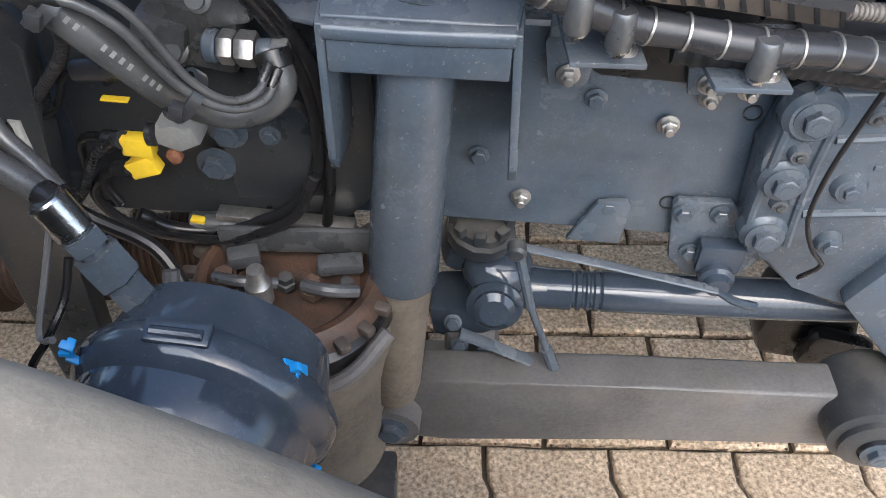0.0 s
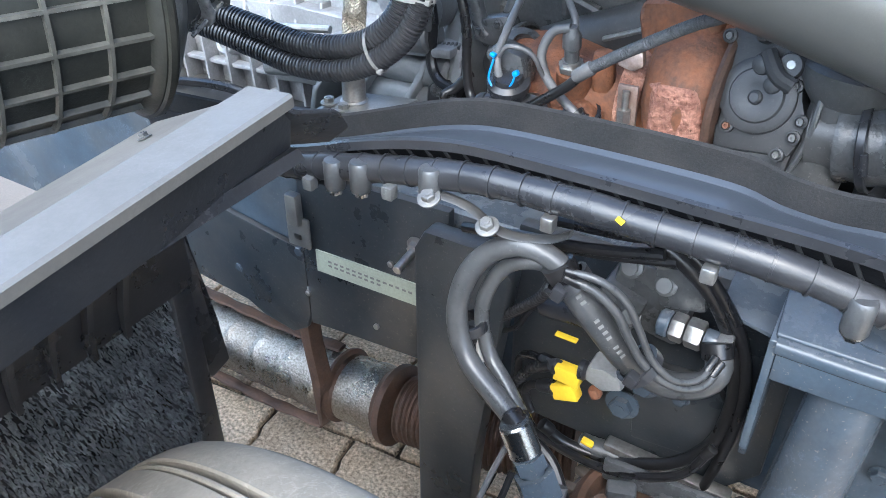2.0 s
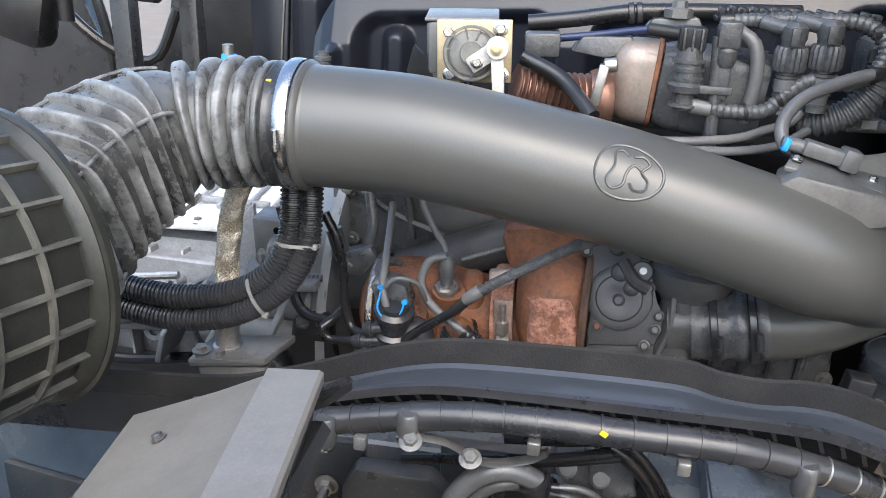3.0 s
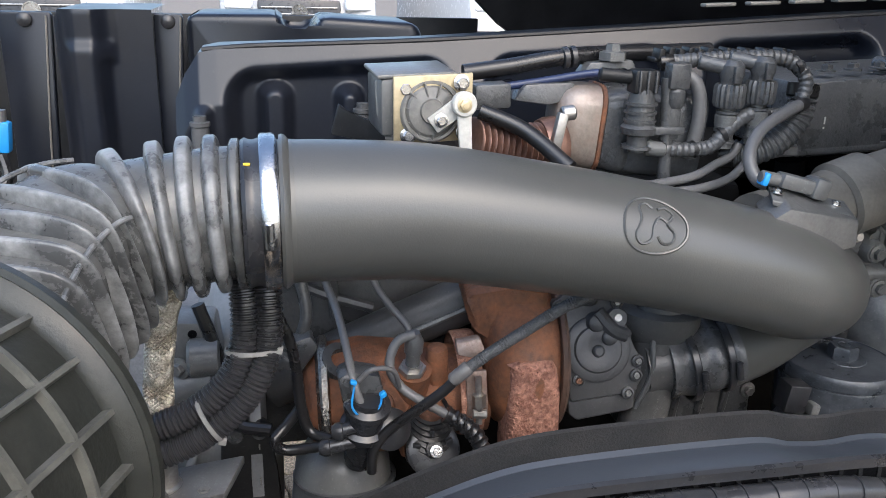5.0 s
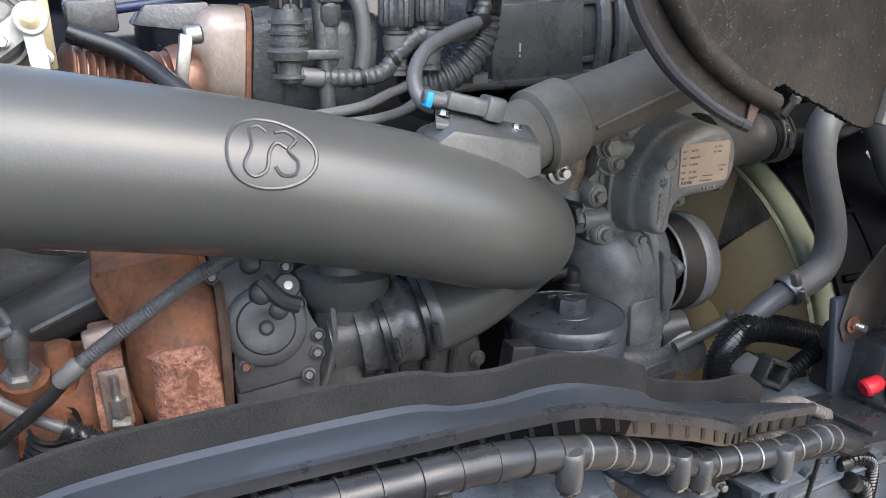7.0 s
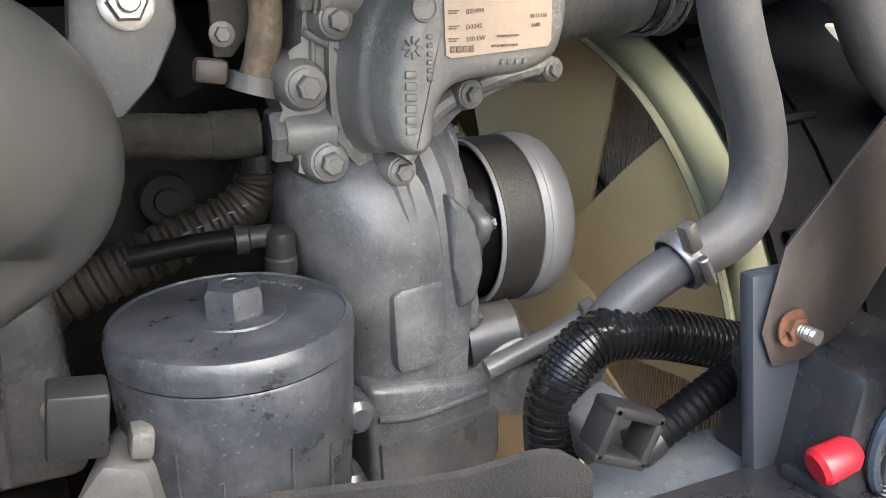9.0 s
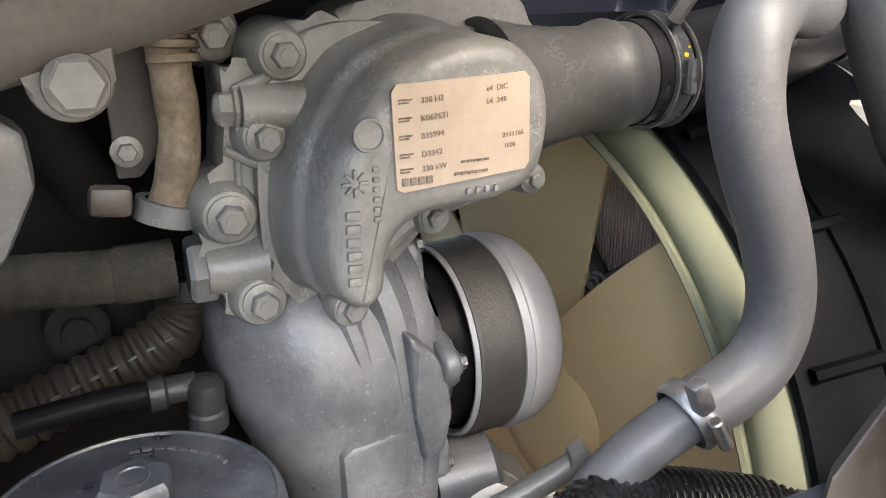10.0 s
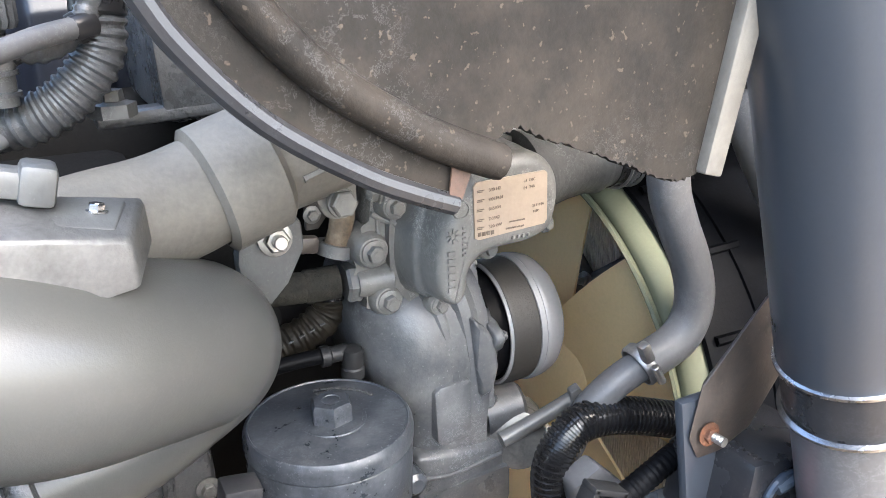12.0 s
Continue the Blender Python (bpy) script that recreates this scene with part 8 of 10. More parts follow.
    cyl(bm, (-0.205, 0.868, 1.200), (-0.245, 0.875, 1.203), 0.008, seg=12, bev=0.002)
    part("plug", bm, plastic_matt, k)
    bm = B()
    cyl(bm, (-0.185, 0.86, 1.118), (-0.16, 0.86, 1.115), 0.010, seg=12, bev=0.002)
    part("elbow", bm, engine, k)
    for zz in (1.118, 1.150, 1.160, 1.170):
        bm = B()
        lathe(bm, (-0.193, 0.865, zz), (0, 0, 1), [(-0.002, 0.014), (-0.0015, 0.0195), (0.0015, 0.0195), (0.002, 0.014)], 18)
        part("rib", bm, engine_dark, k)
    for dx in (-0.010, 0.0, 0.010):
        bm = B()
        box(bm, (-0.193 + dx, 0.851, 1.196), (0.003, 0.004, 0.026), bev=0.001)
        part("ridge", bm, engine_dark, k)
    bm = B()
    box(bm, (-0.160, 0.853, 1.139), (0.040, 0.006, 0.010), (0, 0, 0), 0.002)
    part("bracket", bm, engine_dark, k)
    k2 = thing("pressure_sensor", (-0.155, 0.865, 1.12), "grey slim pressure sensor with a black plug", "sensor")
    bm = B()
    box(bm, (-0.152, 0.862, 1.203), (0.026, 0.022, 0.030), bev=0.003)
    box(bm, (-0.152, 0.862, 1.150), (0.015, 0.015, 0.045), bev=0.003)
    lathe(bm, (-0.152, 0.862, 1.165), (0, 0, 1), [(0, 0.009), (0.006, 0.012), (0.02, 0.012), (0.024, 0.009)], 14)
    part("body", bm, engine_dark, k2)
    for x, y, z in ((-0.079, 0.866, 1.145), (-0.041, 0.862, 1.150)):
        q = thing("fuel_connector", (x, y, z), "dark grey quick connector with a ribbed collar", "connector", group="fuel connectors")
        bm = B()
        lathe(bm, (x, y, z), (0, 0, 1), [(-0.03, 0.011), (-0.01, 0.011), (0.0, 0.014), (0.010, 0.014), (0.012, 0.010), (0.02, 0.010)], 18)
        part("nipple", bm, engine, q)
        bm = B()
        rows = []
        for zz, r in ((0.020, 0.0155), (0.024, 0.0175), (0.044, 0.0175), (0.048, 0.0155)):
            rows.append([(x + (r + (0.0016 if j % 2 else 0)) * math.cos(2 * math.pi * j / 36), y + (r + (0.0016 if j % 2 else 0)) * math.sin(2 * math.pi * j / 36), z + zz) for j in range(36)])
        rings(bm, rows)
        part("ribbed_collar", bm, engine_dark, q)
        bm = B()
        lathe(bm, (x, y, z + 0.048), (0, 0, 1), [(0, 0.013), (0.006, 0.013), (0.010, 0.015), (0.022, 0.014), (0.028, 0.008)], 18)
        cyl(bm, (x, y, z + 0.066), (x - 0.035, y + 0.02, z + 0.072), 0.009, seg=12, bev=0.002)
        part("elbow", bm, engine_dark, q)
        bm = B()
        box(bm, (x - 0.002, y - 0.0165, z + 0.060), (0.010, 0.006, 0.020), bev=0.0015)
        part("latch", bm, engine_dark, q)
        for zz in (-0.022, -0.008, 0.014):
            bm = B()
            lathe(bm, (x, y, z + zz), (0, 0, 1), [(-0.002, 0.010), (-0.0015, 0.0135), (0.0015, 0.0135), (0.002, 0.010)], 14)
            part("rib", bm, engine_dark, q)
    for x, z in ((-0.12, 1.1145), (-0.085, 1.132), (-0.03, 1.1565), (0.012, 1.168), (0.012, 1.212)):
        bm = B()
        lathe(bm, (x, 0.861 + max(0, z - 1.18) * 0.4, z), (1, 0, 0.5), [(-0.003, 0.0085), (-0.003, 0.0108), (0.003, 0.0108), (0.003, 0.0085)], 14, caps=False)
        solo("loom_tie", bm, plastic_matt, "black tie round the engine loom", "cable tie", group="loom ties")
    # loom tray over the cover
    lt = thing("loom_tray", (-0.07, 0.905, 1.21), "black comb-like cable tray along the engine top", "cable tray")
    bm = B()
    box(bm, (-0.07, 0.912, 1.217), (0.19, 0.024, 0.006), (0, 0, 0), 0.002)
    part("base", bm, plastic_matt, lt)
    for i in range(15):
        bm = B()
        box(bm, (-0.158 + i * 0.0125, 0.905, 1.224 + 0.002 * (i % 2)), (0.008, 0.022, 0.014), (0, 6, 0), 0.002)
        part("tooth", bm, plastic_matt, lt)
    for x, y, z in ((-0.205, 0.935, 1.213), (0.285, 0.97, 1.205), (0.03, 0.90, 1.10)):
        bm = B()
        lathe(bm, (x, y, z), (0, 0, 1), [(0, 0.018), (0.010, 0.018), (0.012, 0.010), (0.02, 0.009)], 6)
        solo("plug_screw", bm, engine, "dusty grey steel screw plug on the engine", "screw")


# ---- front of the engine ----
def pump_and_fan():
    ep = thing("egr_pipe", (0.15, 0.86, 1.0), "dusty beige-grey exhaust gas pipe with a wide collar", "pipe")
    bm = B()
    tube(bm, [(-0.06, 0.80, 1.03), (0.0, 0.825, 1.035), (0.05, 0.845, 1.038), (0.11, 0.862, 1.052), (0.19, 0.868, 1.072), (0.28, 0.875, 1.098), (0.40, 0.89, 1.135), (0.5, 0.91, 1.165)], 0.0425, 36, 0.01)
    part("pipe", bm, pipe_grey, ep)
    bm = B()
    lathe(bm, (0.080, 0.853, 1.044), (0.95, 0.1, 0.28), [(0, 0.043), (0.004, 0.0505), (0.050, 0.0505), (0.056, 0.044)], 36, caps=False)
    part("collar", bm, pipe_grey, ep)
    bm = B()
    tube(bm, [(0.15, 0.823, 1.052), (0.26, 0.832, 1.086), (0.38, 0.845, 1.12)], 0.003, 6, 0.02)
    part("seam", bm, pipe_grey, ep)
    bm = B()
    prism(bm, [(0.160, 0.846, 1.046), (0.203, 0.848, 1.052)] + [(0.1845 + 0.0165 * math.cos(k * math.pi / 8), 0.848, 1.024 - 0.0165 * math.sin(k * math.pi / 8)) for k in range(9)], (0, 0.009, 0), 0.003)
    part("tab", bm, pipe_grey, ep, "pale mounting tab")
    put("bolt", hex_bolt_mesh("bolt_pale", 0.0112, 0.012, pipe_grey, flange=1.12), ep, (0.186, 0.845, 1.023), (0, -1, 0.1))
    bk = thing("pipe_bracket", (0.14, 0.88, 0.90), "grey cast bracket with a bright bolt", "bracket")
    bm = B()
    prism(bm, [(0.112, 0.885, 1.012), (0.145, 0.885, 1.016), (0.165, 0.885, 1.0), (0.166, 0.885, 0.975), (0.150, 0.885, 0.945), (0.13, 0.885, 0.925), (0.112, 0.885, 0.93), (0.107, 0.885, 0.97)], (0, 0.02, 0), 0.005)
    part("arm", bm, engine, bk)
    put("bolt", bolt_zinc, bk, (0.139, 0.882, 0.989), (0, -1, 0.1), size=1.3)
    # pump housing
    h = thing("coolant_pump", (0.36, 0.95, 0.70), "grey cast coolant pump housing with a copper maker's plate", "coolant pump")
    out = [(0.313, 0.884), (0.305, 0.893), (0.3005, 0.915), (0.302, 0.943), (0.309, 0.968), (0.321, 0.990), (0.340, 1.010), (0.362, 1.021), (0.388, 1.028), (0.415, 1.024), (0.433, 1.006), (0.438, 0.978), (0.430, 0.948), (0.405, 0.936), (0.363, 0.933), (0.343, 0.926), (0.334, 0.911), (0.331, 0.892), (0.322, 0.883)]
    ring = curve(xz(out + out[:1], 0.8945), 0.006)[:-1]
    bm = B()
    n = len(ring)
    nrm = []
    for i in range(n):
        d = ring[(i + 1) % n] - ring[i - 1]
        nrm.append(Vector((-d.z, 0, d.x)).normalized())
    mid = sum(ring, Vector()) / n
    side = 1 if sum((ring[i] - mid).dot(nrm[i]) for i in range(n)) > 0 else -1
    tip = [0.5 + 0.5 * min(1.0, max(0.0, (q.z - 0.885) / 0.04)) for q in ring]
    flare = [max(0.25, min(1.0, 0.5 - nrm[i].x * side * 0.8)) for i in range(n)]
    rings(bm, [[ring[i] + nrm[i] * side * off * (flare[i] if off > 0 else tip[i]) + Vector((0, y, 0)) for i in range(n)] for y, off in ((0.0, -0.0135), (0.0, -0.0120), (0.0012, -0.007), (0.005, -0.002), (0.011, 0.0005), (0.022, 0.0018), (0.034, 0.0032), (0.040, 0.0040), (0.043, 0.0062), (0.046, 0.0078), (0.052, 0.0088), (0.064, 0.0105), (0.072, 0.0120), (0.077, 0.0145), (0.092, 0.018))])
    cover = part("volute", bm, volute_mat, h)
    for f in cover.data.polygons:
        f.use_smooth = len(f.vertices) < 9
    bm = B()
    body = [(0.268, 1.012), (0.268, 0.985), (0.265, 0.960), (0.263, 0.948), (0.252, 0.941), (0.245, 0.927), (0.247, 0.912), (0.251, 0.900), (0.252, 0.878), (0.261, 0.866), (0.268, 0.852), (0.278, 0.843), (0.292, 0.842), (0.323, 0.842), (0.345, 0.848), (0.36, 0.862), (0.40, 0.90), (0.474, 0.93), (0.48, 1.0), (0.46, 1.05), (0.355, 1.045), (0.331, 1.034), (0.310, 1.036), (0.292, 1.022), (0.281, 1.010)]
    prism(bm, curve(xz(body + body[:1], 0.982), 0.007)[:-1], (0, 0.05, 0))
    rim = [e for e in bm.edges if all(v.co.y < 0.9821 for v in e.verts)]
    bmesh.ops.bevel(bm, geom=rim, offset=0.006, segments=3, profile=0.5, affect="EDGES")
    part("body", bm, volute_mat, h)
    bm = B()
    step = [(0.283, 0.962), (0.2815, 0.940), (0.2815, 0.905), (0.285, 0.886), (0.297, 0.868), (0.315, 0.856), (0.35, 0.866), (0.40, 0.91), (0.44, 0.94), (0.44, 1.02), (0.36, 1.034), (0.318, 1.030), (0.298, 1.012), (0.288, 0.99)]
    prism(bm, curve(xz(step + step[:1], 0.971), 0.007)[:-1], (0, 0.05, 0))
    rim = [e for e in bm.edges if all(v.co.y < 0.9711 for v in e.verts)]
    bmesh.ops.bevel(bm, geom=rim, offset=0.005, segments=3, profile=0.5, affect="EDGES")
    part("flange_step", bm, volute_mat, h)
    bm = B()
    lathe(bm, (0.285, 0.987, 0.889), (-1, 0.03, 0.0), [(0, 0.021), (0.012, 0.0165), (0.032, 0.0158), (0.036, 0.0145)], 28)
    part("pipe_boss", bm, volute_mat, h)
    for pts, r in (([(0.273, 0.9795, 0.962), (0.2725, 0.9795, 0.945), (0.2735, 0.9795, 0.93)], 0.0022),
                   ([(0.266, 0.980, 0.964), (0.278, 0.978, 0.957), (0.290, 0.972, 0.951)], 0.0032),
                   ([(0.274, 0.978, 0.998), (0.290, 0.974, 1.004), (0.298, 0.970, 1.010)], 0.0035),
                   ([(0.33, 0.95, 0.87), (0.36, 0.955, 0.905), (0.41, 0.955, 0.925), (0.46, 0.955, 0.935)], 0.008)):
        bm = B()
        tube(bm, pts, r, 10, 0.006)
        part("cast_rib", bm, volute_mat, h)
    bm = B()
    lathe(bm, (0.312, 0.974, 0.9865), (-1, 0.05, 0.03), [(0, 0.0165), (0.036, 0.0140), (0.037, 0.0100), (0.039, 0.0095)], 28)
    part("plug_boss", bm, volute_mat, h)
    bm = B()
    lathe(bm, (0.274, 0.976, 0.988), (-1, 0.05, 0.03), [(0, 0.0135), (0.002, 0.0135), (0.003, 0.0105), (0.010, 0.0105), (0.012, 0.0085), (0.014, 0.0)], 6)
    part("screw_plug", bm, volute_mat, h)
    for x, y, z, sz in ((0.301, 0.963, 1.018, 1.0), (0.287, 0.962, 0.972, 0.98), (0.263, 0.966, 0.926, 1.15), (0.278, 0.966, 0.869, 1.1), (0.330, 0.95, 0.860, 0.85), (0.460, 0.945, 0.930, 0.7), (0.384, 0.94, 0.916, 0.8), (0.270, 1.00, 1.028, 1.1)):
        bm = B()
        lathe(bm, (x, y + 0.012, z), (0, -1, 0), [(-0.03, 0.0205 * sz), (-0.012, 0.0185 * sz), (0.002, 0.0160 * sz), (0.006, 0.0150 * sz), (0.0085, 0.0135 * sz), (0.009, 0.012 * sz), (0.009, 0.0)], 26, caps=False)
        part("boss", bm, volute_mat, h)
        put("bolt", bolt_cast, h, (x, y + 0.003, z), (0, -1, 0), size=0.95 * sz, spin=x * 2000)
    # the plate with its print
    bm = B()
    prism(bm, xz([(0.336, 1.003), (0.338, 0.951), (0.342, 0.949), (0.418, 0.954), (0.421, 0.958), (0.420, 1.006), (0.417, 1.009), (0.339, 1.007)], 0.8925), (0, 0.002, 0))
    plate = part("plate", bm, label_mat, h, "copper-coloured printed plate")

    def line_of(text, x, z, size, bars=False):
        if bars:
            bm = B()
            for i in range(text):
                box(bm, (x + i * size * 1.2, 0.8918, z), (size, 0.0008, size * 0.45), (0, -3, 0), 0)
            part("print_bar", bm, ink, plate)
            return
        tx = bpy.data.curves.new("print", "FONT")
        tx.body, tx.size, tx.extrude = text, size, 0.0002
        tx.materials.append(ink)
        ob = new("print", tx)
        ob.parent = plate
        ob.matrix_basis = Matrix.Translation(Vector((x, 0.8918, z)) - ORIGIN[plate]) @ pose(0, 0, 0, 90, 0, 0) @ pose(0, 0, 0, 0, 0, 3)
    for z, s in ((0.9965, "330 H2"), (0.9870, "K067631"), (0.9775, "835994"), (0.9675, "D3342"), (0.9595, "330 kW")):
        line_of(s, 0.3525, z, 0.0046)
        line_of(4, 0.3405, z + 0.0024, 0.0017, True)
        line_of(3, 0.3405, z + 0.0008, 0.0017, True)
    line_of("e4  DIC", 0.392, 1.0000, 0.0042)
    line_of("E4  24R", 0.392, 0.9930, 0.0042)
    line_of("2111166", 0.4025, 0.9735, 0.0040)
    line_of("1600", 0.4035, 0.9675, 0.0038)
    line_of(5, 0.378, 0.9625, 0.0030, True)
    line_of(5, 0.374, 0.9560, 0.0036, True)
    for i in range(4):
        bm = B()
        box(bm, (0.3425 + i * 0.0048, 0.8918, 0.9548), (0.0038, 0.0008, 0.0042), (0, -3, 0), 0.0004)
        part("logo_bar", bm, ink, plate)
    marks = [((0.3125, 0.902 + i * 0.0075), (0.0080, 0.005)) for i in range(6)] + [((0.3265, 0.936 + i * 0.0055), (0.004, 0.003)) for i in range(6)] + [((0.382 + i * 0.006, 0.9445), (0.003, 0.004)) for i in range(4)]
    for (x, z), (sx, sz) in marks:
        bm = B()
        box(bm, (x, 0.8942, z), (sx, 0.003, sz), (0, 3, 0), 0.0008)
        part("cast_mark", bm, volute_mat, h)
    bm = B()
    lathe(bm, (0.3235, 0.895, 0.982), (0, -1, 0), [(0, 0.0095), (0.0022, 0.009), (0.0022, 0.0078), (0.0008, 0.0074), (0.0008, 0.0)], 24, caps=False)
    part("cast_mark", bm, volute_mat, h)
    for k in range(8):
        q = k * math.pi / 4
        bm = B()
        box(bm, (0.3145 + 0.005 * math.cos(q), 0.8942, 0.957 + 0.005 * math.sin(q)), (0.005, 0.003, 0.0016), (0, -math.degrees(q), 0), 0.0004)
        part("cast_mark", bm, volute_mat, h)
    # outlet to the radiator
    bm = B()
    lathe(bm, (0.43, 0.965, 0.985), (0.98, 0.06, 0.05), [(0, 0.050), (0.030, 0.042), (0.055, 0.0385), (0.086, 0.0365), (0.092, 0.0385), (0.100, 0.0400), (0.106, 0.0385), (0.110, 0.0365), (0.15, 0.036)], 40)
    # Darker paint than the volute stands for shade falling on the outlet.
    part("outlet", bm, pump_mat, h)
    clamp_ring("clamp", (0.572, 0.974, 0.992), (0.98, 0.06, 0.05), 0.0385, 0.013, engine_dark, h, True, "dark worm-drive hose clamp")
    for x in (0.5625, 0.5815):
        clamp_ring("clamp_edge", (x, 0.974, 0.992), (0.98, 0.06, 0.05), 0.0395, 0.0022, zinc, h, False)
    bm = B()
    cyl(bm, (0.566, 0.945, 1.028), (0.575, 0.935, 1.05), 0.006, seg=10, bev=0.001)
    lathe(bm, (0.574, 0.936, 1.048), (0.3, -0.35, 0.9), [(0, 0.009), (0.008, 0.009), (0.010, 0.006)], 6)
    part("clamp_screw", bm, zinc, h)
    for z, q in ((1.006, 0.004), (1.000, 0.003), (0.993, 0.002), (1.011, 0.002)):
        bm = B()
        box(bm, (0.5715 + (z * 1000 % 3 - 1) * 0.002, 0.974 - math.sqrt(0.0412 ** 2 - (z - 0.992) ** 2), z), (q, 0.0012, q * 0.8), (0, 20, 0), 0.0004)
        part("paint_mark", bm, yellow, h)
    bm = B()
    tube(bm, [(0.55, 0.972, 0.991), (0.62, 0.975, 0.995), (0.70, 0.975, 1.01), (0.78, 0.975, 1.04)], 0.0375, 32, 0.01)
    rh = thing("radiator_hose", (0.66, 0.975, 0.95), "thick dark hose from pump to radiator", "hose")
    part("hose", bm, rubber, rh)
    clamp_ring("clamp", (0.745, 0.975, 1.025), (0.9, 0, 0.4), 0.0382, 0.012, zinc, rh, True, "steel hose clamp")
    # lower pump body, pulley side
    p = thing("belt_drive_housing", (0.32, 1.02, 0.66), "rounded grey cast housing behind the belt pulley", "housing")
    bm = B()
    rows = []
    for z, xl, xr, yf, rl in ((0.905, 0.290, 0.380, 1.010, 0.03), (0.890, 0.272, 0.386, 0.992, 0.05), (0.868, 0.260, 0.390, 0.971, 0.06), (0.845, 0.2535, 0.392, 0.957, 0.065), (0.815, 0.252, 0.393, 0.947, 0.07), (0.785, 0.2565, 0.393, 0.944, 0.07), (0.755, 0.267, 0.392, 0.9445, 0.065), (0.725, 0.281, 0.391, 0.947, 0.055), (0.698, 0.290, 0.391, 0.950, 0.045), (0.66, 0.293, 0.391, 0.953, 0.035), (0.60, 0.296, 0.392, 0.955, 0.03), (0.56, 0.298, 0.392, 0.957, 0.03)):
        arc = [(xl + rl * (1 - math.cos(q)), yf + rl * 1.15 * (1 - math.sin(q))) for q in [math.pi / 2 * k / 9 for k in range(10)]]
        rows.append([(xl, 1.12, z)] + [(x, y, z) for x, y in arc] + [(xr - 0.05, yf - 0.0005, z), (xr - 0.012, yf, z), (xr - 0.003, yf + 0.003, z), (xr, yf + 0.012, z), (xr, 1.12, z)])
    rings(bm, rows)
    part("drum", bm, housing_mat, p)
    bm = B()
    prism(bm, xz([(0.293, 0.686), (0.404, 0.672), (0.412, 0.660), (0.412, 0.60), (0.404, 0.575), (0.300, 0.570), (0.294, 0.60)], 0.944), (0, 0.09, 0), 0.009, 3)
    part("casting", bm, housing_mat, p)
    bm = B()
    prism(bm, xz([(0.300, 0.634), (0.330, 0.633), (0.412, 0.645), (0.413, 0.60), (0.404, 0.573), (0.302, 0.568)], 0.9395), (0, 0.05, 0), 0.004, 2)
    part("lower_step", bm, housing_mat, p)
    bm = B()
    prism(bm, xz([(0.314, 0.763), (0.322, 0.768), (0.358, 0.771), (0.361, 0.765), (0.361, 0.702), (0.354, 0.697), (0.322, 0.694), (0.317, 0.70)], 0.9395), (0, 0.03, 0), 0.004, 2)
    part("pad", bm, housing_mat, p)
    for pts, r in (([(0.322, 0.977, 0.872), (0.331, 0.9645, 0.842), (0.339, 0.9565, 0.805), (0.344, 0.954, 0.765), (0.346, 0.957, 0.715)], 0.0112),
                   ([(0.352, 0.986, 0.880), (0.361, 0.970, 0.845), (0.366, 0.962, 0.805), (0.369, 0.9605, 0.770), (0.369, 0.963, 0.72)], 0.0185),
                   ([(0.300, 0.942, 0.657), (0.34, 0.9425, 0.652), (0.40, 0.9425, 0.66)], 0.0030)):
        bm = B()
        tube(bm, pts, r, 10, 0.006)
        part("cast_rib", bm, housing_mat, p)
    bm = B()
    prism(bm, xz([(0.362, 0.842), (0.380, 0.826), (0.391, 0.806), (0.3945, 0.775), (0.388, 0.748), (0.372, 0.742), (0.366, 0.78)], 0.9365), (0, 0.03, 0), 0.006, 3)
    part("side_lobe", bm, housing_mat, p)
    lobes = []
    for k in range(120):
        q = 2 * math.pi * k / 120
        rr = 0.072 + 0.030 * (0.5 + 0.5 * math.cos(6 * (q - radians(163)))) ** 2.2
        lobes.append((0.386, 1.029 + rr * math.cos(q), 0.785 + rr * math.sin(q)))
    bm = B()
    prism(bm, lobes, (0.013, 0, 0))
    rim = [e for e in bm.edges if len({round(v.co.x, 4) for v in e.verts}) == 1]
    bmesh.ops.bevel(bm, geom=rim, offset=0.004, segments=3, profile=0.5, affect="EDGES")
    lob = part("lug_plate", bm, housing_mat, p, "wavy-edged cast lug plate")
    for k in range(6):
        q = radians(163 + 60 * k)
        put("bolt", bolt_small, lob, (0.398, 1.029 + 0.092 * math.cos(q), 0.785 + 0.092 * math.sin(q)), (1, 0, 0), size=1.1)
    bm = B()
    lathe(bm, (0.405, 1.031, 0.785), (1, 0, 0), [(0, 0.066), (0.019, 0.067), (0.019, 0.0)], 48, caps=False)
    part("seal_cover", bm, deep_black, p, "black cover in the gap")
    bm = B()
    lathe(bm, (0.40, 0.985, 0.690), (0.9, -0.2, 0.1), [(0, 0.030), (0.045, 0.030), (0.05, 0.024)], 32)
    part("tensioner", bm, chassis_dark, p, "dark belt tensioner wheel")
    pu = thing("belt_pulley", (0.46, 1.031, 0.70), "silver belt pulley with a black ribbed belt", "pulley")
    bm = B()
    lathe(bm, (0.4215, 1.031, 0.785), (1, 0, 0), [(0.004, 0.071), (0.0, 0.0735), (0.0, 0.0755), (0.0035, 0.0768), (0.005, 0.073)], 64, caps=False)
    lathe(bm, (0.4215, 1.031, 0.785), (1, 0, 0), [(0.040, 0.074), (0.041, 0.0785), (0.047, 0.0800), (0.0485, 0.0792), (0.0500, 0.0800), (0.054, 0.0798), (0.062, 0.0785), (0.072, 0.0745), (0.080, 0.066), (0.084, 0.05), (0.076, 0.04), (0.076, 0.0)], 64, caps=False)
    part("wheel", bm, surf("brushed_pulley", (0.20, 0.20, 0.205), 0.45, metal=0.2, var=0.06, grain=0.06, dust=(0.30, 0.29, 0.27), amount=0.2), pu)
    # Flat disc, black to stand for shade inside the wheel.
    bm = B()
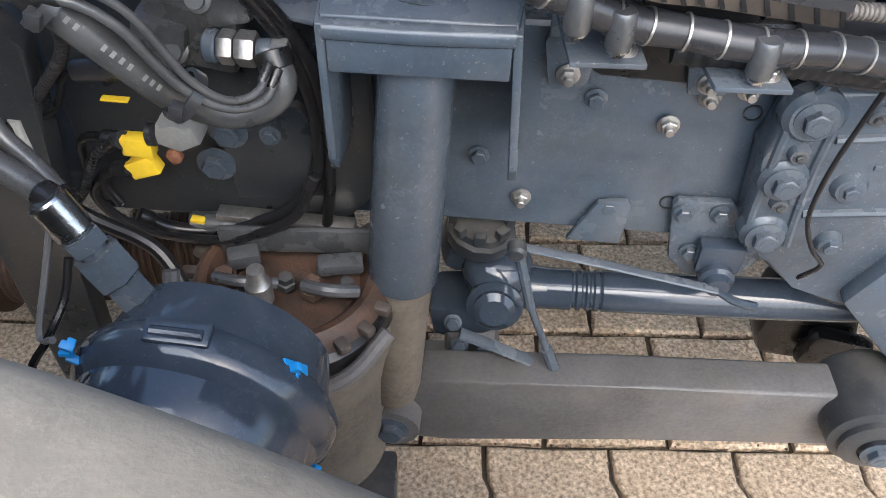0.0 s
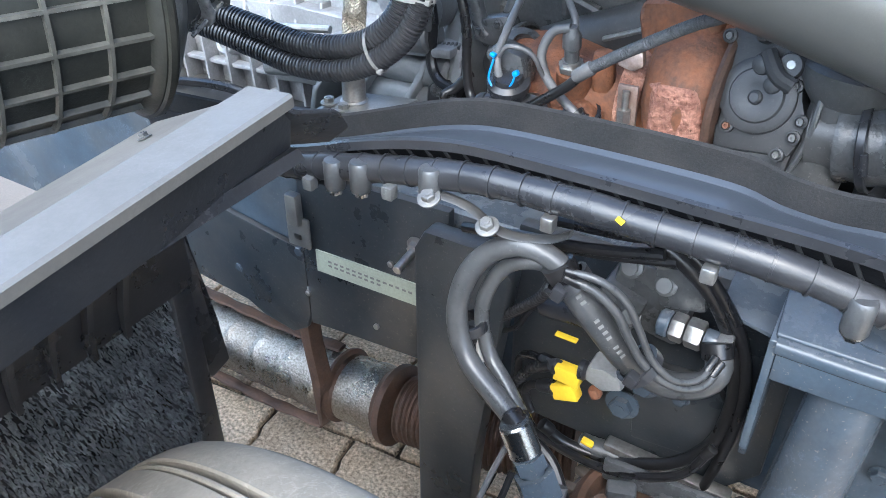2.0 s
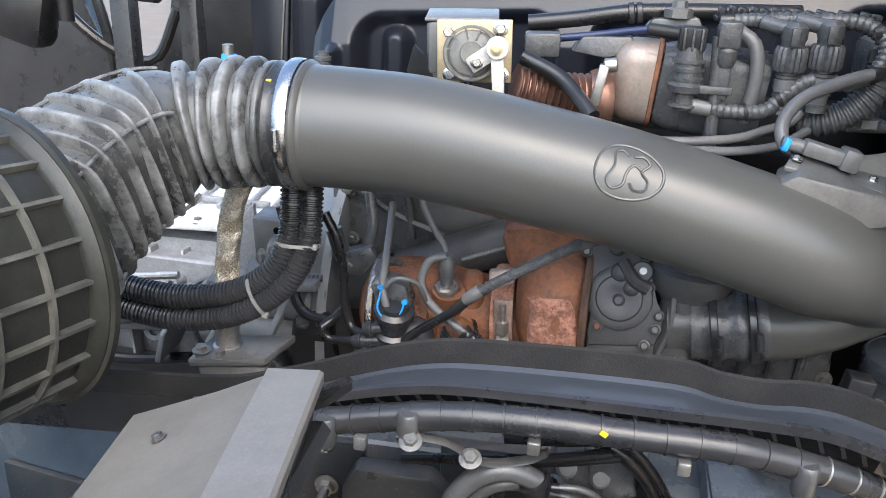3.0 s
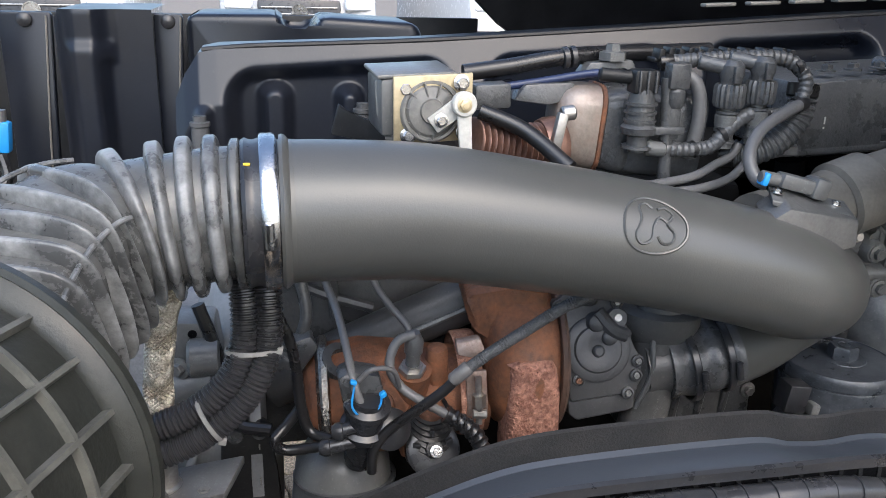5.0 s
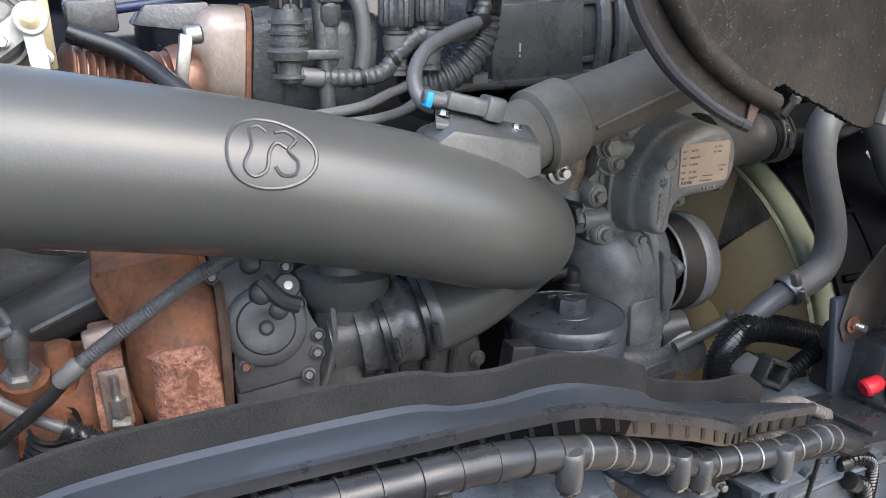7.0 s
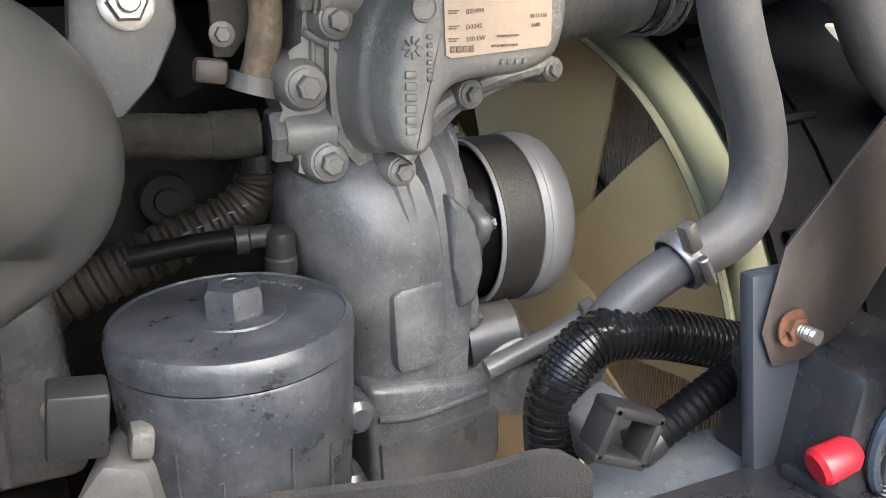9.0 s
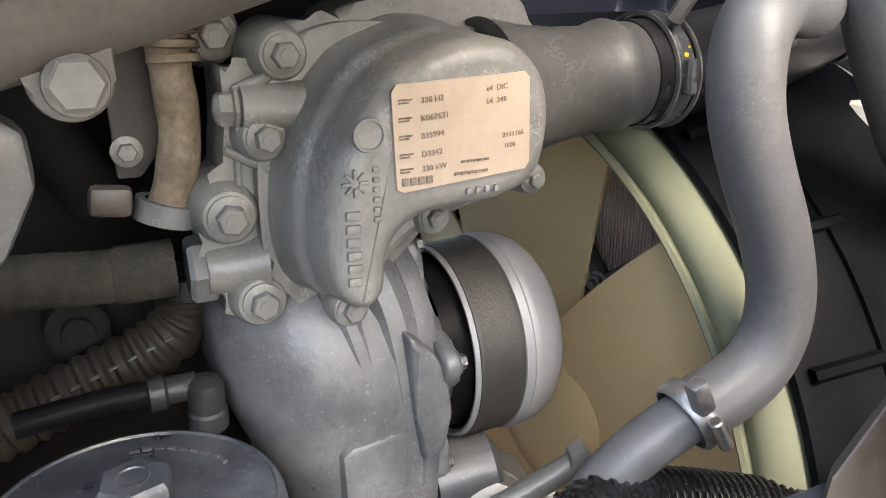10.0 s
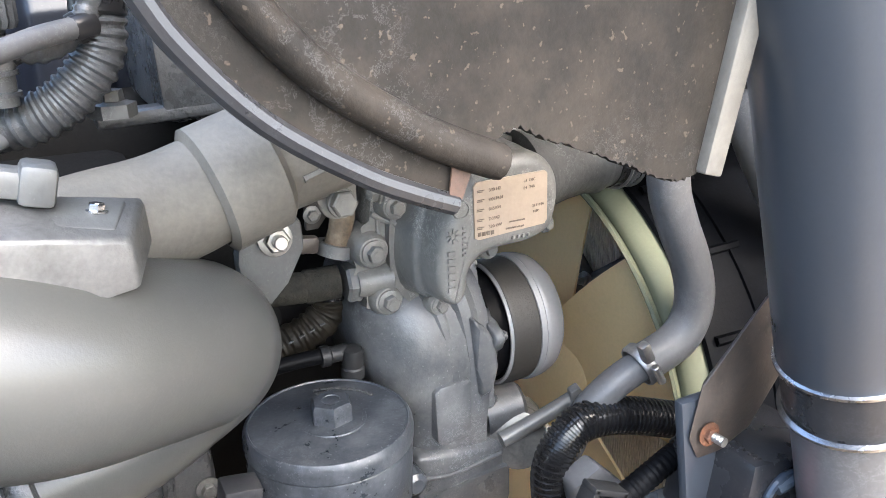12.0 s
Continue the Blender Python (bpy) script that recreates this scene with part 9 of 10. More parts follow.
    lathe(bm, (0.4255, 1.031, 0.785), (1, 0, 0), [(0, 0.0725), (0.002, 0.0725), (0.002, 0.0)], 64, caps=False)
    part("back_plate", bm, deep_black, pu, "flat black disc standing for the wheel's shaded hollow")
    bm = B()
    lathe(bm, (0.4255, 1.031, 0.785), (1, 0, 0), [(0, 0.072), (0.0, 0.0770)] + [(0.002 + 0.0031 * k + d, 0.0778 - (0.00025 if d else 0)) for k in range(11) for d in (0, 0.0016)] + [(0.0365, 0.0772), (0.0365, 0.072)], 64, caps=False)
    part("belt", bm, surf("worn_belt", (0.028, 0.026, 0.023), 0.55, var=0.15, grain=0.2, gscale=400), pu, "black ribbed belt")
    # oil filter
    o = thing("oil_filter", (0.185, 0.915, 0.58), "dusty dark grey oil filter housing with a hexagon cap", "oil filter")
    bm = B()
    lathe(bm, (0.185, 0.915, 0.58), (0, 0, 1), [(0, 0.074), (0.10, 0.078), (0.12, 0.080), (0.182, 0.0825), (0.184, 0.0815)], 64)
    part("housing", bm, drum_mat, o)
    bm = B()
    lathe(bm, (0.185, 0.915, 0.765), (0, 0, 1), [(0, 0.0815), (0.001, 0.0832), (0.010, 0.0835), (0.016, 0.0825), (0.020, 0.0800), (0.0205, 0.078), (0.019, 0.077), (0.020, 0.05), (0.024, 0.030), (0.024, 0.0)], 64, caps=False)
    cap = part("cap", bm, drum_mat, o)
    for q, z, n in ((4.0, 0.70, 0.05), (4.35, 0.69, 0.03), (4.9, 0.70, 0.04), (5.3, 0.69, 0.035)):
        bm = B()
        tube(bm, [(0.185 + 0.0805 * math.cos(q), 0.915 + 0.0805 * math.sin(q), z - n / 2), (0.185 + 0.0812 * math.cos(q + 0.01), 0.915 + 0.0812 * math.sin(q + 0.01), z + n / 2)], 0.0012, 6, 0.01)
        part("cast_seam", bm, drum_mat, o)
    bm = B()
    rings(bm, [[(0.187 + r * math.cos(math.pi / 3 * i + 0.3), 0.909 + r * math.sin(math.pi / 3 * i + 0.3), z) for i in range(6)] for z, r in ((0.785, 0.0215), (0.805, 0.0210), (0.808, 0.0185))])
    lathe(bm, (0.187, 0.909, 0.809), (0, 0, 1), [(0, 0.009), (-0.002, 0.008), (-0.002, 0.0)], 16, caps=False)
    part("hexagon", bm, drum_mat, cap)
    bm = B()
    lathe(bm, (0.187, 0.909, 0.7865), (0, 0, 1), [(0, 0.034), (0.002, 0.033), (0.002, 0.030), (0.0, 0.029)], 40, caps=False)
    part("ring_mark", bm, drum_mat, cap)
    for k in range(9):
        q = 0.4 + k * 0.13
        bm = B()
        box(bm, (0.185 + 0.058 * math.cos(q), 0.915 + 0.058 * math.sin(q), 0.7862), (0.003, 0.006, 0.002), (0, 0, math.degrees(q)), 0)
        part("cast_mark", bm, engine_dark, cap)
    bm = B()
    box(bm, (0.082, 0.865, 0.757), (0.034, 0.03, 0.042), (0, 8, 0), 0.003)
    part("block", bm, plastic, o, "dark square block")
    bm = B()
    box(bm, (0.115, 0.862, 0.735), (0.014, 0.02, 0.018), (0, 10, 0), 0.003)
    part("lug", bm, engine, o)
    bm = B()
    prism(bm, [(0.07, 0.86, 0.70), (0.09, 0.86, 0.725), (0.115, 0.85, 0.72), (0.125, 0.85, 0.66), (0.06, 0.86, 0.64)], (0.02, 0.06, 0), 0.008)
    part("lug", bm, engine, o)
    for x, z in ((0.263, 0.70), (0.256, 0.64)):
        bm = B()
        lathe(bm, (x, 0.89, z), (0, -1, 0), [(-0.02, 0.014), (0.006, 0.013), (0.01, 0.008)], 14)
        part("lug", bm, drum_mat, o)
    # pipes beside the pump
    # Loom and braid colours are darkened to carry the shade beside the pump.
    deep_loom = surf("shaded_dusty_loom", (0.014, 0.012, 0.009), 0.45, var=0.3, grain=0.2, dust=(0.06, 0.05, 0.035), amount=0.4, dscale=20, speck=0.4, spec=0.2)
    braided = surf("shaded_braided_cover", (0.016, 0.015, 0.012), 0.7, spec=0.2, var=0.4, scale=60, grain=0.6, gscale=500, dust=(0.060, 0.056, 0.044), amount=0.5, dscale=60, lumps=0.3, lscale=160)
    tape = surf("tan_tape", (0.13, 0.092, 0.055), 0.55, var=0.4, scale=40, grain=0.4, dust=(0.30, 0.26, 0.20), amount=0.5, dscale=40)
    for nm, pts, rr, mm, lab, shp in (
            ("steel_pipe", [(0.10, 1.0, 0.897), (0.147, 1.0, 0.895), (0.191, 1.0, 0.891), (0.232, 0.998, 0.891)], 0.0165, braided, "dull braided pipe crimped into the pump", lambda s: (1.0 + 0.02 * math.sin(s * 700)) if s < 0.098 else 1.10),
            ("wire_loom", [(0.06, 1.065, 0.752), (0.10, 1.065, 0.766), (0.135, 1.065, 0.779), (0.18, 1.065, 0.795), (0.222, 1.065, 0.811), (0.244, 1.065, 0.832), (0.246, 1.065, 0.862)], 0.0205, deep_loom, "dark corrugated loom below the pipe", corr(0.013, 0.06)),
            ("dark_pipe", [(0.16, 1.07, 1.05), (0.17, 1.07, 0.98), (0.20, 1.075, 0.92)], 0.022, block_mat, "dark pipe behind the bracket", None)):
        bm = B()
        tube(bm, pts, rr, 18, 0.003, shp)
        if nm == "wire_loom":
            hose_thing(nm, bm, pts, rr, mm, lab, "cable")
        else:
            solo(nm, bm, mm, lab, "pipe")
    for k in range(9):
        bm = B()
        box(bm, (0.128 + k * 0.0125, 1.0435, 0.7885 + k * 0.0044), (0.006, 0.003, 0.0013), (0, -19, 0), 0)
        solo("comb_mark", bm, engine, "small bright edge of the loom's comb strip", "strip", group="comb strip edges")
    th = thing("wrapped_hose", (0.24, 1.0, 0.92), "hose wrapped in frayed tan tape", "hose")
    bm = B()
    tube(bm, [(0.243, 1.0, 1.07), (0.243, 1.0, 1.03), (0.244, 1.0, 1.005), (0.245, 1.0, 0.976), (0.241, 1.0, 0.952), (0.232, 1.0, 0.925)], 0.0125, 18, 0.003, lambda s: 1 + 0.03 * math.sin(s * 180))
    part("hose", bm, tape, th)
    for k in range(5):
        bm = B()
        lathe(bm, (0.246, 1.0, 1.016 + k * 0.008), (0.05 * (k % 2), 0.1, 1), [(-0.003, 0.0128), (-0.002, 0.0158), (0.002, 0.0152), (0.003, 0.0128)], 14, caps=False)
        part("frayed_wrap", bm, tape, th)
    bm = B()
    tube(bm, [(0.13, 1.0, 0.806), (0.18, 0.998, 0.810), (0.206, 0.995, 0.811), (0.232, 0.992, 0.811)], 0.0085, 14, 0.006)
    solo("oil_hose", bm, deep_black, "black hose with an angled end", "hose")
    ob = thing("hose_elbow", (0.246, 0.99, 0.79), "black plastic quick elbow on the hose end", "elbow")
    bm = B()
    lathe(bm, (0.206, 0.994, 0.8105), (1, -0.05, 0.02), [(0, 0.0095), (0.001, 0.0115), (0.010, 0.0115), (0.012, 0.009), (0.03, 0.009)], 16)
    part("collar", bm, plastic_matt, ob)
    bm = B()
    lathe(bm, (0.2405, 0.99, 0.782), (0, -0.1, 1), [(0, 0.013), (0.012, 0.013), (0.014, 0.0115), (0.028, 0.0125), (0.034, 0.0105), (0.037, 0.006)], 20)
    part("cap", bm, plastic_matt, ob)
    bm = B()
    lathe(bm, (0.239, 0.997, 0.888), (1, -0.05, 0), [(0, 0.019), (0.003, 0.0215), (0.015, 0.0215), (0.018, 0.018)], 6)
    solo("union_nut", bm, engine, "grey union nut where the pipe enters the pump", "nut")
    pc = thing("p_clip", (0.225, 1.0, 0.92), "grey steel clip round the taped hose", "clip")
    bm = B()
    lathe(bm, (0.2315, 1.0, 0.926), (0.3, 0, 1), [(-0.006, 0.0135), (-0.006, 0.019), (0.007, 0.019), (0.007, 0.0135)], 28, caps=False)
    part("band", bm, engine, pc)
    bm = B()
    box(bm, (0.201, 0.995, 0.938), (0.024, 0.014, 0.018), (0, 8, 0), 0.004)
    part("screw_block", bm, edge_mat, pc)
    bm = B()
    prism(bm, [(0.208, 1.015, 1.04), (0.236, 1.015, 1.04), (0.238, 1.015, 0.965), (0.222, 1.015, 0.945), (0.208, 1.015, 0.945)], (0, 0.006, 0), 0.002)
    ps = thing("pipe_strap", (0.222, 1.015, 0.945), "dark steel strap behind the taped hose", "strap")
    part("strip", bm, cab_mat, ps)
    put("bolt", bolt_eng, ps, (0.215, 1.014, 0.962), (0, -1, 0), size=0.7)
    # Block colour again, near black for the shade behind the pump.
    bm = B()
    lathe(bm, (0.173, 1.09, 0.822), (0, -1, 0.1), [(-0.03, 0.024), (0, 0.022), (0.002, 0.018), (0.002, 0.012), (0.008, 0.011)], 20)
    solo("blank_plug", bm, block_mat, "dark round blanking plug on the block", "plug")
    # fitting below
    f = thing("drain_fitting", (0.43, 0.95, 0.66), "grey fitting with a short cross pipe", "fitting")
    bm = B()
    lathe(bm, (0.448, 0.985, 0.655), (-0.45, -0.8, 0.25), [(-0.03, 0.036), (0.02, 0.036), (0.024, 0.033), (0.028, 0.036), (0.05, 0.035), (0.055, 0.026), (0.058, 0.0)], 32)
    part("body", bm, bolt_worn, f)
    bm = B()
    tube(bm, [(0.390, 0.925, 0.690), (0.420, 0.922, 0.700), (0.458, 0.916, 0.716), (0.478, 0.914, 0.724)], 0.0095, 12, 0.006)
    prism(bm, [(0.470, 0.905, 0.738), (0.482, 0.905, 0.742), (0.512, 0.905, 0.700), (0.505, 0.905, 0.690), (0.472, 0.905, 0.712)], (0.004, 0.014, 0), 0.002)
    part("cross_pipe", bm, engine, f)
    # hoses to the radiator side
    hs = thing("coolant_hose", (0.52, 0.84, 0.74), "thick grey bent coolant hose with a bright clamp", "hose")
    bm = B()
    tube(bm, [(0.615, 0.875, 1.040), (0.565, 0.855, 1.044), (0.535, 0.842, 1.033), (0.5265, 0.838, 1.010), (0.531, 0.838, 0.981), (0.545, 0.838, 0.947), (0.564, 0.838, 0.909), (0.577, 0.838, 0.869), (0.575, 0.838, 0.836), (0.556, 0.838, 0.812), (0.512, 0.840, 0.794)], 0.0213, 28, 0.006)
    part("hose", bm, hose_grey, hs)
    bm = B()
    tube(bm, [(0.530, 0.839, 0.802), (0.505, 0.842, 0.790), (0.478, 0.848, 0.772), (0.455, 0.856, 0.745), (0.445, 0.87, 0.70), (0.44, 0.89, 0.64)], 0.0172, 24, 0.006)
    part("pipe", bm, hose_grey, hs)
    clamp_ring("clamp", (0.512, 0.840, 0.795), (-0.8, 0.05, -0.45), 0.0215, 0.014, zinc, hs, True, "bright clamp with paint dabs")
    bm = B()
    box(bm, (0.497, 0.818, 0.822), (0.012, 0.012, 0.024), (0, -25, 0), 0.003)
    part("clamp_screw", bm, zinc, hs)
    bm = B()
    tube(bm, [(0.632, 0.85, 1.10), (0.651, 0.85, 1.039), (0.683, 0.85, 0.985), (0.722, 0.85, 0.935), (0.79, 0.85, 0.885), (0.84, 0.87, 0.86)], 0.0265, 28, 0.006)
    hose_thing("coolant_hose", bm, [(0.632, 0.85, 1.10), (0.651, 0.85, 1.039), (0.79, 0.85, 0.885), (0.84, 0.87, 0.86)], 0.0265, hose_grey, "second grey hose by the radiator", "hose")
    ch = thing("corrugated_hose", (0.42, 0.77, 0.68), "shiny black corrugated hose bent over to the bracket", "hose")
    bm = B()
    tube(bm, [(0.408, 0.842, 0.60), (0.402, 0.842, 0.655), (0.400, 0.842, 0.696), (0.412, 0.842, 0.725), (0.440, 0.842, 0.744), (0.488, 0.840, 0.739), (0.545, 0.832, 0.722), (0.60, 0.82, 0.704)], 0.0200, 28, 0.001, corr(0.0060, 0.045))
    part("hose", bm, gloss_black, ch)
    for q, ax in (((0.598, 0.821, 0.705), (1, -0.2, -0.3)), ((0.406, 0.842, 0.61), (0, 0, 1))):
        bm = B()
        lathe(bm, q, ax, [(-0.012, 0.0195), (-0.010, 0.0215), (0.010, 0.0215), (0.012, 0.0195)], 24)
        part("end_cuff", bm, rubber, ch)
    # clutter at the foot of the cab mount
    # Plate added to darken the lit top of the cast bracket.
    cp = thing("darkening_plate", (0.46, 0.65, 0.69), "black plastic plate added to darken the cast bracket's top", "cover")
    bm = B()
    prism(bm, [(0.27, 0.60, 0.708), (0.36, 0.585, 0.712), (0.62, 0.585, 0.70), (0.62, 0.70, 0.705), (0.27, 0.70, 0.712)], (0, 0, 0.006), 0.002)
    part("plate", bm, plastic, cp)
    for x in (0.40, 0.47, 0.55):
        bm = B()
        box(bm, (x, 0.64, 0.718), (0.012, 0.09, 0.010), (0, 0, 8), 0.003)
        part("rib", bm, plastic, cp)
    sk = thing("square_clip", (0.365, 0.72, 0.73), "dark grey square cable clip below the hose", "clip")
    for c0, sz in (((0.366, 0.72, 0.764), (0.042, 0.02, 0.007)), ((0.366, 0.72, 0.735), (0.042, 0.02, 0.007)), ((0.349, 0.72, 0.75), (0.007, 0.02, 0.034)), ((0.384, 0.72, 0.75), (0.007, 0.02, 0.034))):
        bm = B()
        m0 = pose(0.366, 0.72, 0.75, 0, 25, 0)
        box(bm, m0 @ (Vector(c0) - Vector((0.366, 0.72, 0.75))), sz, (0, 25, 0), 0.002)
        part("side", bm, plastic_matt, sk)
    bm = B()
    tube(bm, [(0.40, 0.745, 0.715), (0.43, 0.745, 0.728), (0.46, 0.745, 0.742), (0.50, 0.75, 0.752)], 0.012, 18, 0.0016, corr(0.006, 0.03))
    hose_thing("cloth_hose", bm, [(0.40, 0.745, 0.715), (0.43, 0.745, 0.728), (0.46, 0.745, 0.742), (0.50, 0.75, 0.752)], 0.012, deep_black, "dark woven-sleeved hose under the corrugated hose", "hose")
    ribbed = surf("dusty_ribbed_loom", (0.09, 0.08, 0.07), 0.4, var=0.3, dust=(0.28, 0.24, 0.2), amount=0.5, dscale=60)
    for pts in ([(0.22, 0.64, 0.752), (0.29, 0.65, 0.750), (0.335, 0.655, 0.745), (0.364, 0.655, 0.732), (0.411, 0.65, 0.708), (0.461, 0.65, 0.694), (0.502, 0.655, 0.698), (0.54, 0.66, 0.72)], [(0.20, 0.64, 0.715), (0.30, 0.643, 0.712), (0.386, 0.645, 0.697), (0.433, 0.645, 0.688), (0.465, 0.64, 0.672), (0.49, 0.64, 0.645)]):
        bm = B()
        tube(bm, pts, 0.0075, 12, 0.0011, corr(0.0046, 0.12))
        tagged(hose_thing("ribbed_loom", bm, pts, 0.0075, ribbed, "dusty finely ribbed wire loom by the cab mount", "cable"), "dusty finely ribbed wire loom by the cab mount", "cable", group="ribbed looms")
    bm = B()
    box(bm, (0.437, 0.640, 0.693), (0.006, 0.014, 0.040), (0, 10, 0), 0.002)
    solo("loom_strap", bm, rubber, "black strap holding the ribbed looms together", "strap")
    # fan, ring and radiator
    fn = thing("cooling_fan", (0.74, 1.27, 0.2), "pale green ring and amber blades of the cooling fan", "fan")
    c = Vector((0.573, FAN[0], FAN[1]))
    R = FAN[2]
    bm = B()
    lathe(bm, c, (1, 0, 0), [(0.004, R + 0.001), (0.003, R + 0.006), (0.005, R + 0.012), (0.011, R + 0.018), (0.020, R + 0.022), (0.032, R + 0.024), (0.05, R + 0.024), (0.11, R + 0.012), (0.11, R + 0.006)], 120, caps=False)
    part("ring", bm, shroud_mat, fn, "pale green outer ring")
    bm = B()
    lathe(bm, c, (1, 0, 0), [(-0.004, R - 0.003), (-0.006, R + 0.0005), (-0.003, R + 0.003), (0.004, R + 0.001)], 120, caps=False)
    part("lip", bm, shroud_mat, fn, "thin raised lip")
    for k in range(5):
        q = 2 * math.pi * k / 5 + radians(147)
        rows = []
        for i in range(9):
            r = 0.08 + (R - 0.085) * i / 8
            tw = radians(12 - 5 * i / 8)
            q2 = q + 0.12 * i / 8
            rad = Vector((0, math.cos(q2), math.sin(q2)))
            tan = Vector((0, -math.sin(q2), math.cos(q2)))
            ch2 = 0.068 + 0.082 * i / 8
            a = c + Vector((0.040, 0, 0)) + rad * r
            u = tan * math.cos(tw) + Vector((1, 0, 0)) * math.sin(tw)
            nn = u.cross(rad).normalized() * 0.002
            row = [a - u * ch2 - nn, a - u * ch2 * 0.5 - nn * 4, a - nn * 5, a + u * ch2 * 0.5 - nn * 4, a + u * ch2 - nn, a + u * ch2 + nn, a + u * ch2 * 0.5 - nn * 2, a - nn * 3, a - u * ch2 * 0.5 - nn * 2, a - u * ch2 + nn]
            for v in row:
                far = math.hypot(v.y - c.y, v.z - c.z)
                if far > R - 0.004:
                    v.y, v.z = c.y + (v.y - c.y) * (R - 0.004) / far, c.z + (v.z - c.z) * (R - 0.004) / far
            rows.append(row)
        bm = B()
        rings(bm, rows)
        part("blade", bm, fan_mat, fn)
    bm = B()
    lathe(bm, c + Vector((0.02, 0, 0)), (1, 0, 0), [(0.012, 0.0), (0.012, 0.06), (0.020, 0.085), (0.028, 0.095), (0.05, 0.098), (0.05, 0.0)], 40, caps=False)
    part("hub", bm, fan_mat, fn)
    sd = thing("fan_shroud", (0.70, 1.2, 0.2), "black moulded plastic fan shroud", "shroud")
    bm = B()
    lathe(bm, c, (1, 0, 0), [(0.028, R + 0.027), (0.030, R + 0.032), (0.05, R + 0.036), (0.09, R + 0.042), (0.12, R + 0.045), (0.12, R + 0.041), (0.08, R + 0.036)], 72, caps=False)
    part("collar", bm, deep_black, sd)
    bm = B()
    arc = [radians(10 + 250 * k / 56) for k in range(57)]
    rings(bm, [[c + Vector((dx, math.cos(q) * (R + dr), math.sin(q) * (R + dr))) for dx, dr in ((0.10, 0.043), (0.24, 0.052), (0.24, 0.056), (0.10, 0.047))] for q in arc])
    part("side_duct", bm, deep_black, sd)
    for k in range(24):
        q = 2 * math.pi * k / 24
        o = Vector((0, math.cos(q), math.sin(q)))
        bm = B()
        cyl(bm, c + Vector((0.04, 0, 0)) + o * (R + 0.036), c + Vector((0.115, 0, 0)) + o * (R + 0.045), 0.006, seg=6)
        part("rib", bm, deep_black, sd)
    ra = thing("radiator", (0.78, 1.2, 0.2), "grey radiator core with fine fins behind the fan", "radiator")
    bm = B()
    for z in (0.13, 0.93):
        box(bm, (0.80, 1.31, z), (0.05, 0.90, 0.05), bev=0.008)
    for y in (0.865, 1.775):
        box(bm, (0.80, y, 0.53), (0.05, 0.02, 0.80), bev=0.004)
    cyl(bm, (0.815, FAN[0], FAN[1]), (0.84, FAN[0], FAN[1]), 0.392, seg=64)
    part("frame", bm, surf("radiator_core", (0.55, 0.50, 0.42), 0.6, dust=(0.24, 0.22, 0.19), amount=0.5), ra)
    verts, faces = [], []
    for k in range(128):
        y = FAN[0] - 0.384 + k * 0.006
        half = math.sqrt(max(0.0, 0.388 ** 2 - (y - FAN[0]) ** 2))
        lo, hi = FAN[1] - half, FAN[1] + half
        i = len(verts)
        verts += [(0.806, y - 0.0018, lo), (0.806, y + 0.0018, lo), (0.806, y + 0.0018, hi), (0.806, y - 0.0018, hi), (0.815, y - 0.0018, lo), (0.815, y - 0.0018, hi)]
        faces += [(i, i + 1, i + 2, i + 3), (i, i + 3, i + 5, i + 4)]
    me = bpy.data.meshes.new("fin_block")
    me.from_pydata([tuple(Vector(q) - ORIGIN[ra]) for q in verts], [], faces)
    me.materials.append(surf("fin_metal", (0.86, 0.78, 0.62), 0.5, metal=0.0, dust=(0.5, 0.42, 0.3), amount=0.4))
    ob = new("fin_block", me)
    ob.parent = ra
    tagged(ob, "fine vertical fins", kind="stuff")
    bm = B()
    tube(bm, [(0.792, 1.50, 0.844), (0.792, 1.435, 0.793), (0.792, 1.292, 0.681), (0.792, 1.20, 0.609)], 0.011, 8, 0.03)
    tube(bm, [(0.796, 1.45, 0.557), (0.796, 1.389, 0.601), (0.796, 1.292, 0.675), (0.796, 1.162, 0.766), (0.796, 1.08, 0.823)], 0.011, 8, 0.03)
    part("strut", bm, pipe_grey, ra)
    put("bolt", bolt_zinc, ra, (0.782, 1.289, 0.681), (-1, -0.3, 0), size=1.2)
    sp = thing("air_guide", (0.85, 0.85, 0.3), "black plastic air guide panel beside the radiator", "panel")
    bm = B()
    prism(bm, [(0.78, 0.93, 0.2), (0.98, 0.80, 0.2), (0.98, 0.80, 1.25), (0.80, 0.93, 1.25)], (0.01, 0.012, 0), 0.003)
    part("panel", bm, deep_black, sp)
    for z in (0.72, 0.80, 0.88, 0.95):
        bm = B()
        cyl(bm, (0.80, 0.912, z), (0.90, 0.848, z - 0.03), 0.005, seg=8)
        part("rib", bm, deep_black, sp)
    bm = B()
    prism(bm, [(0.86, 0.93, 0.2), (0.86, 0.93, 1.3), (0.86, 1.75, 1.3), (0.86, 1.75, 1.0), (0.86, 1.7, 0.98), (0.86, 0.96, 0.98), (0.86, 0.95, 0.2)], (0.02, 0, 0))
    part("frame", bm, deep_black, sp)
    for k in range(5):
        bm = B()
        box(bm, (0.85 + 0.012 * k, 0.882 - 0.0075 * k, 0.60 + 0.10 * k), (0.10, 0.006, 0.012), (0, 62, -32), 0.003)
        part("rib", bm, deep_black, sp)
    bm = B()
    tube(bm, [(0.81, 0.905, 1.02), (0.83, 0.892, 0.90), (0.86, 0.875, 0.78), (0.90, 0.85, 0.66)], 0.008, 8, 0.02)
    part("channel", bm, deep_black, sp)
    for x, y, z in ((0.84, 0.885, 0.86), (0.86, 0.873, 0.74)):
        bm = B()
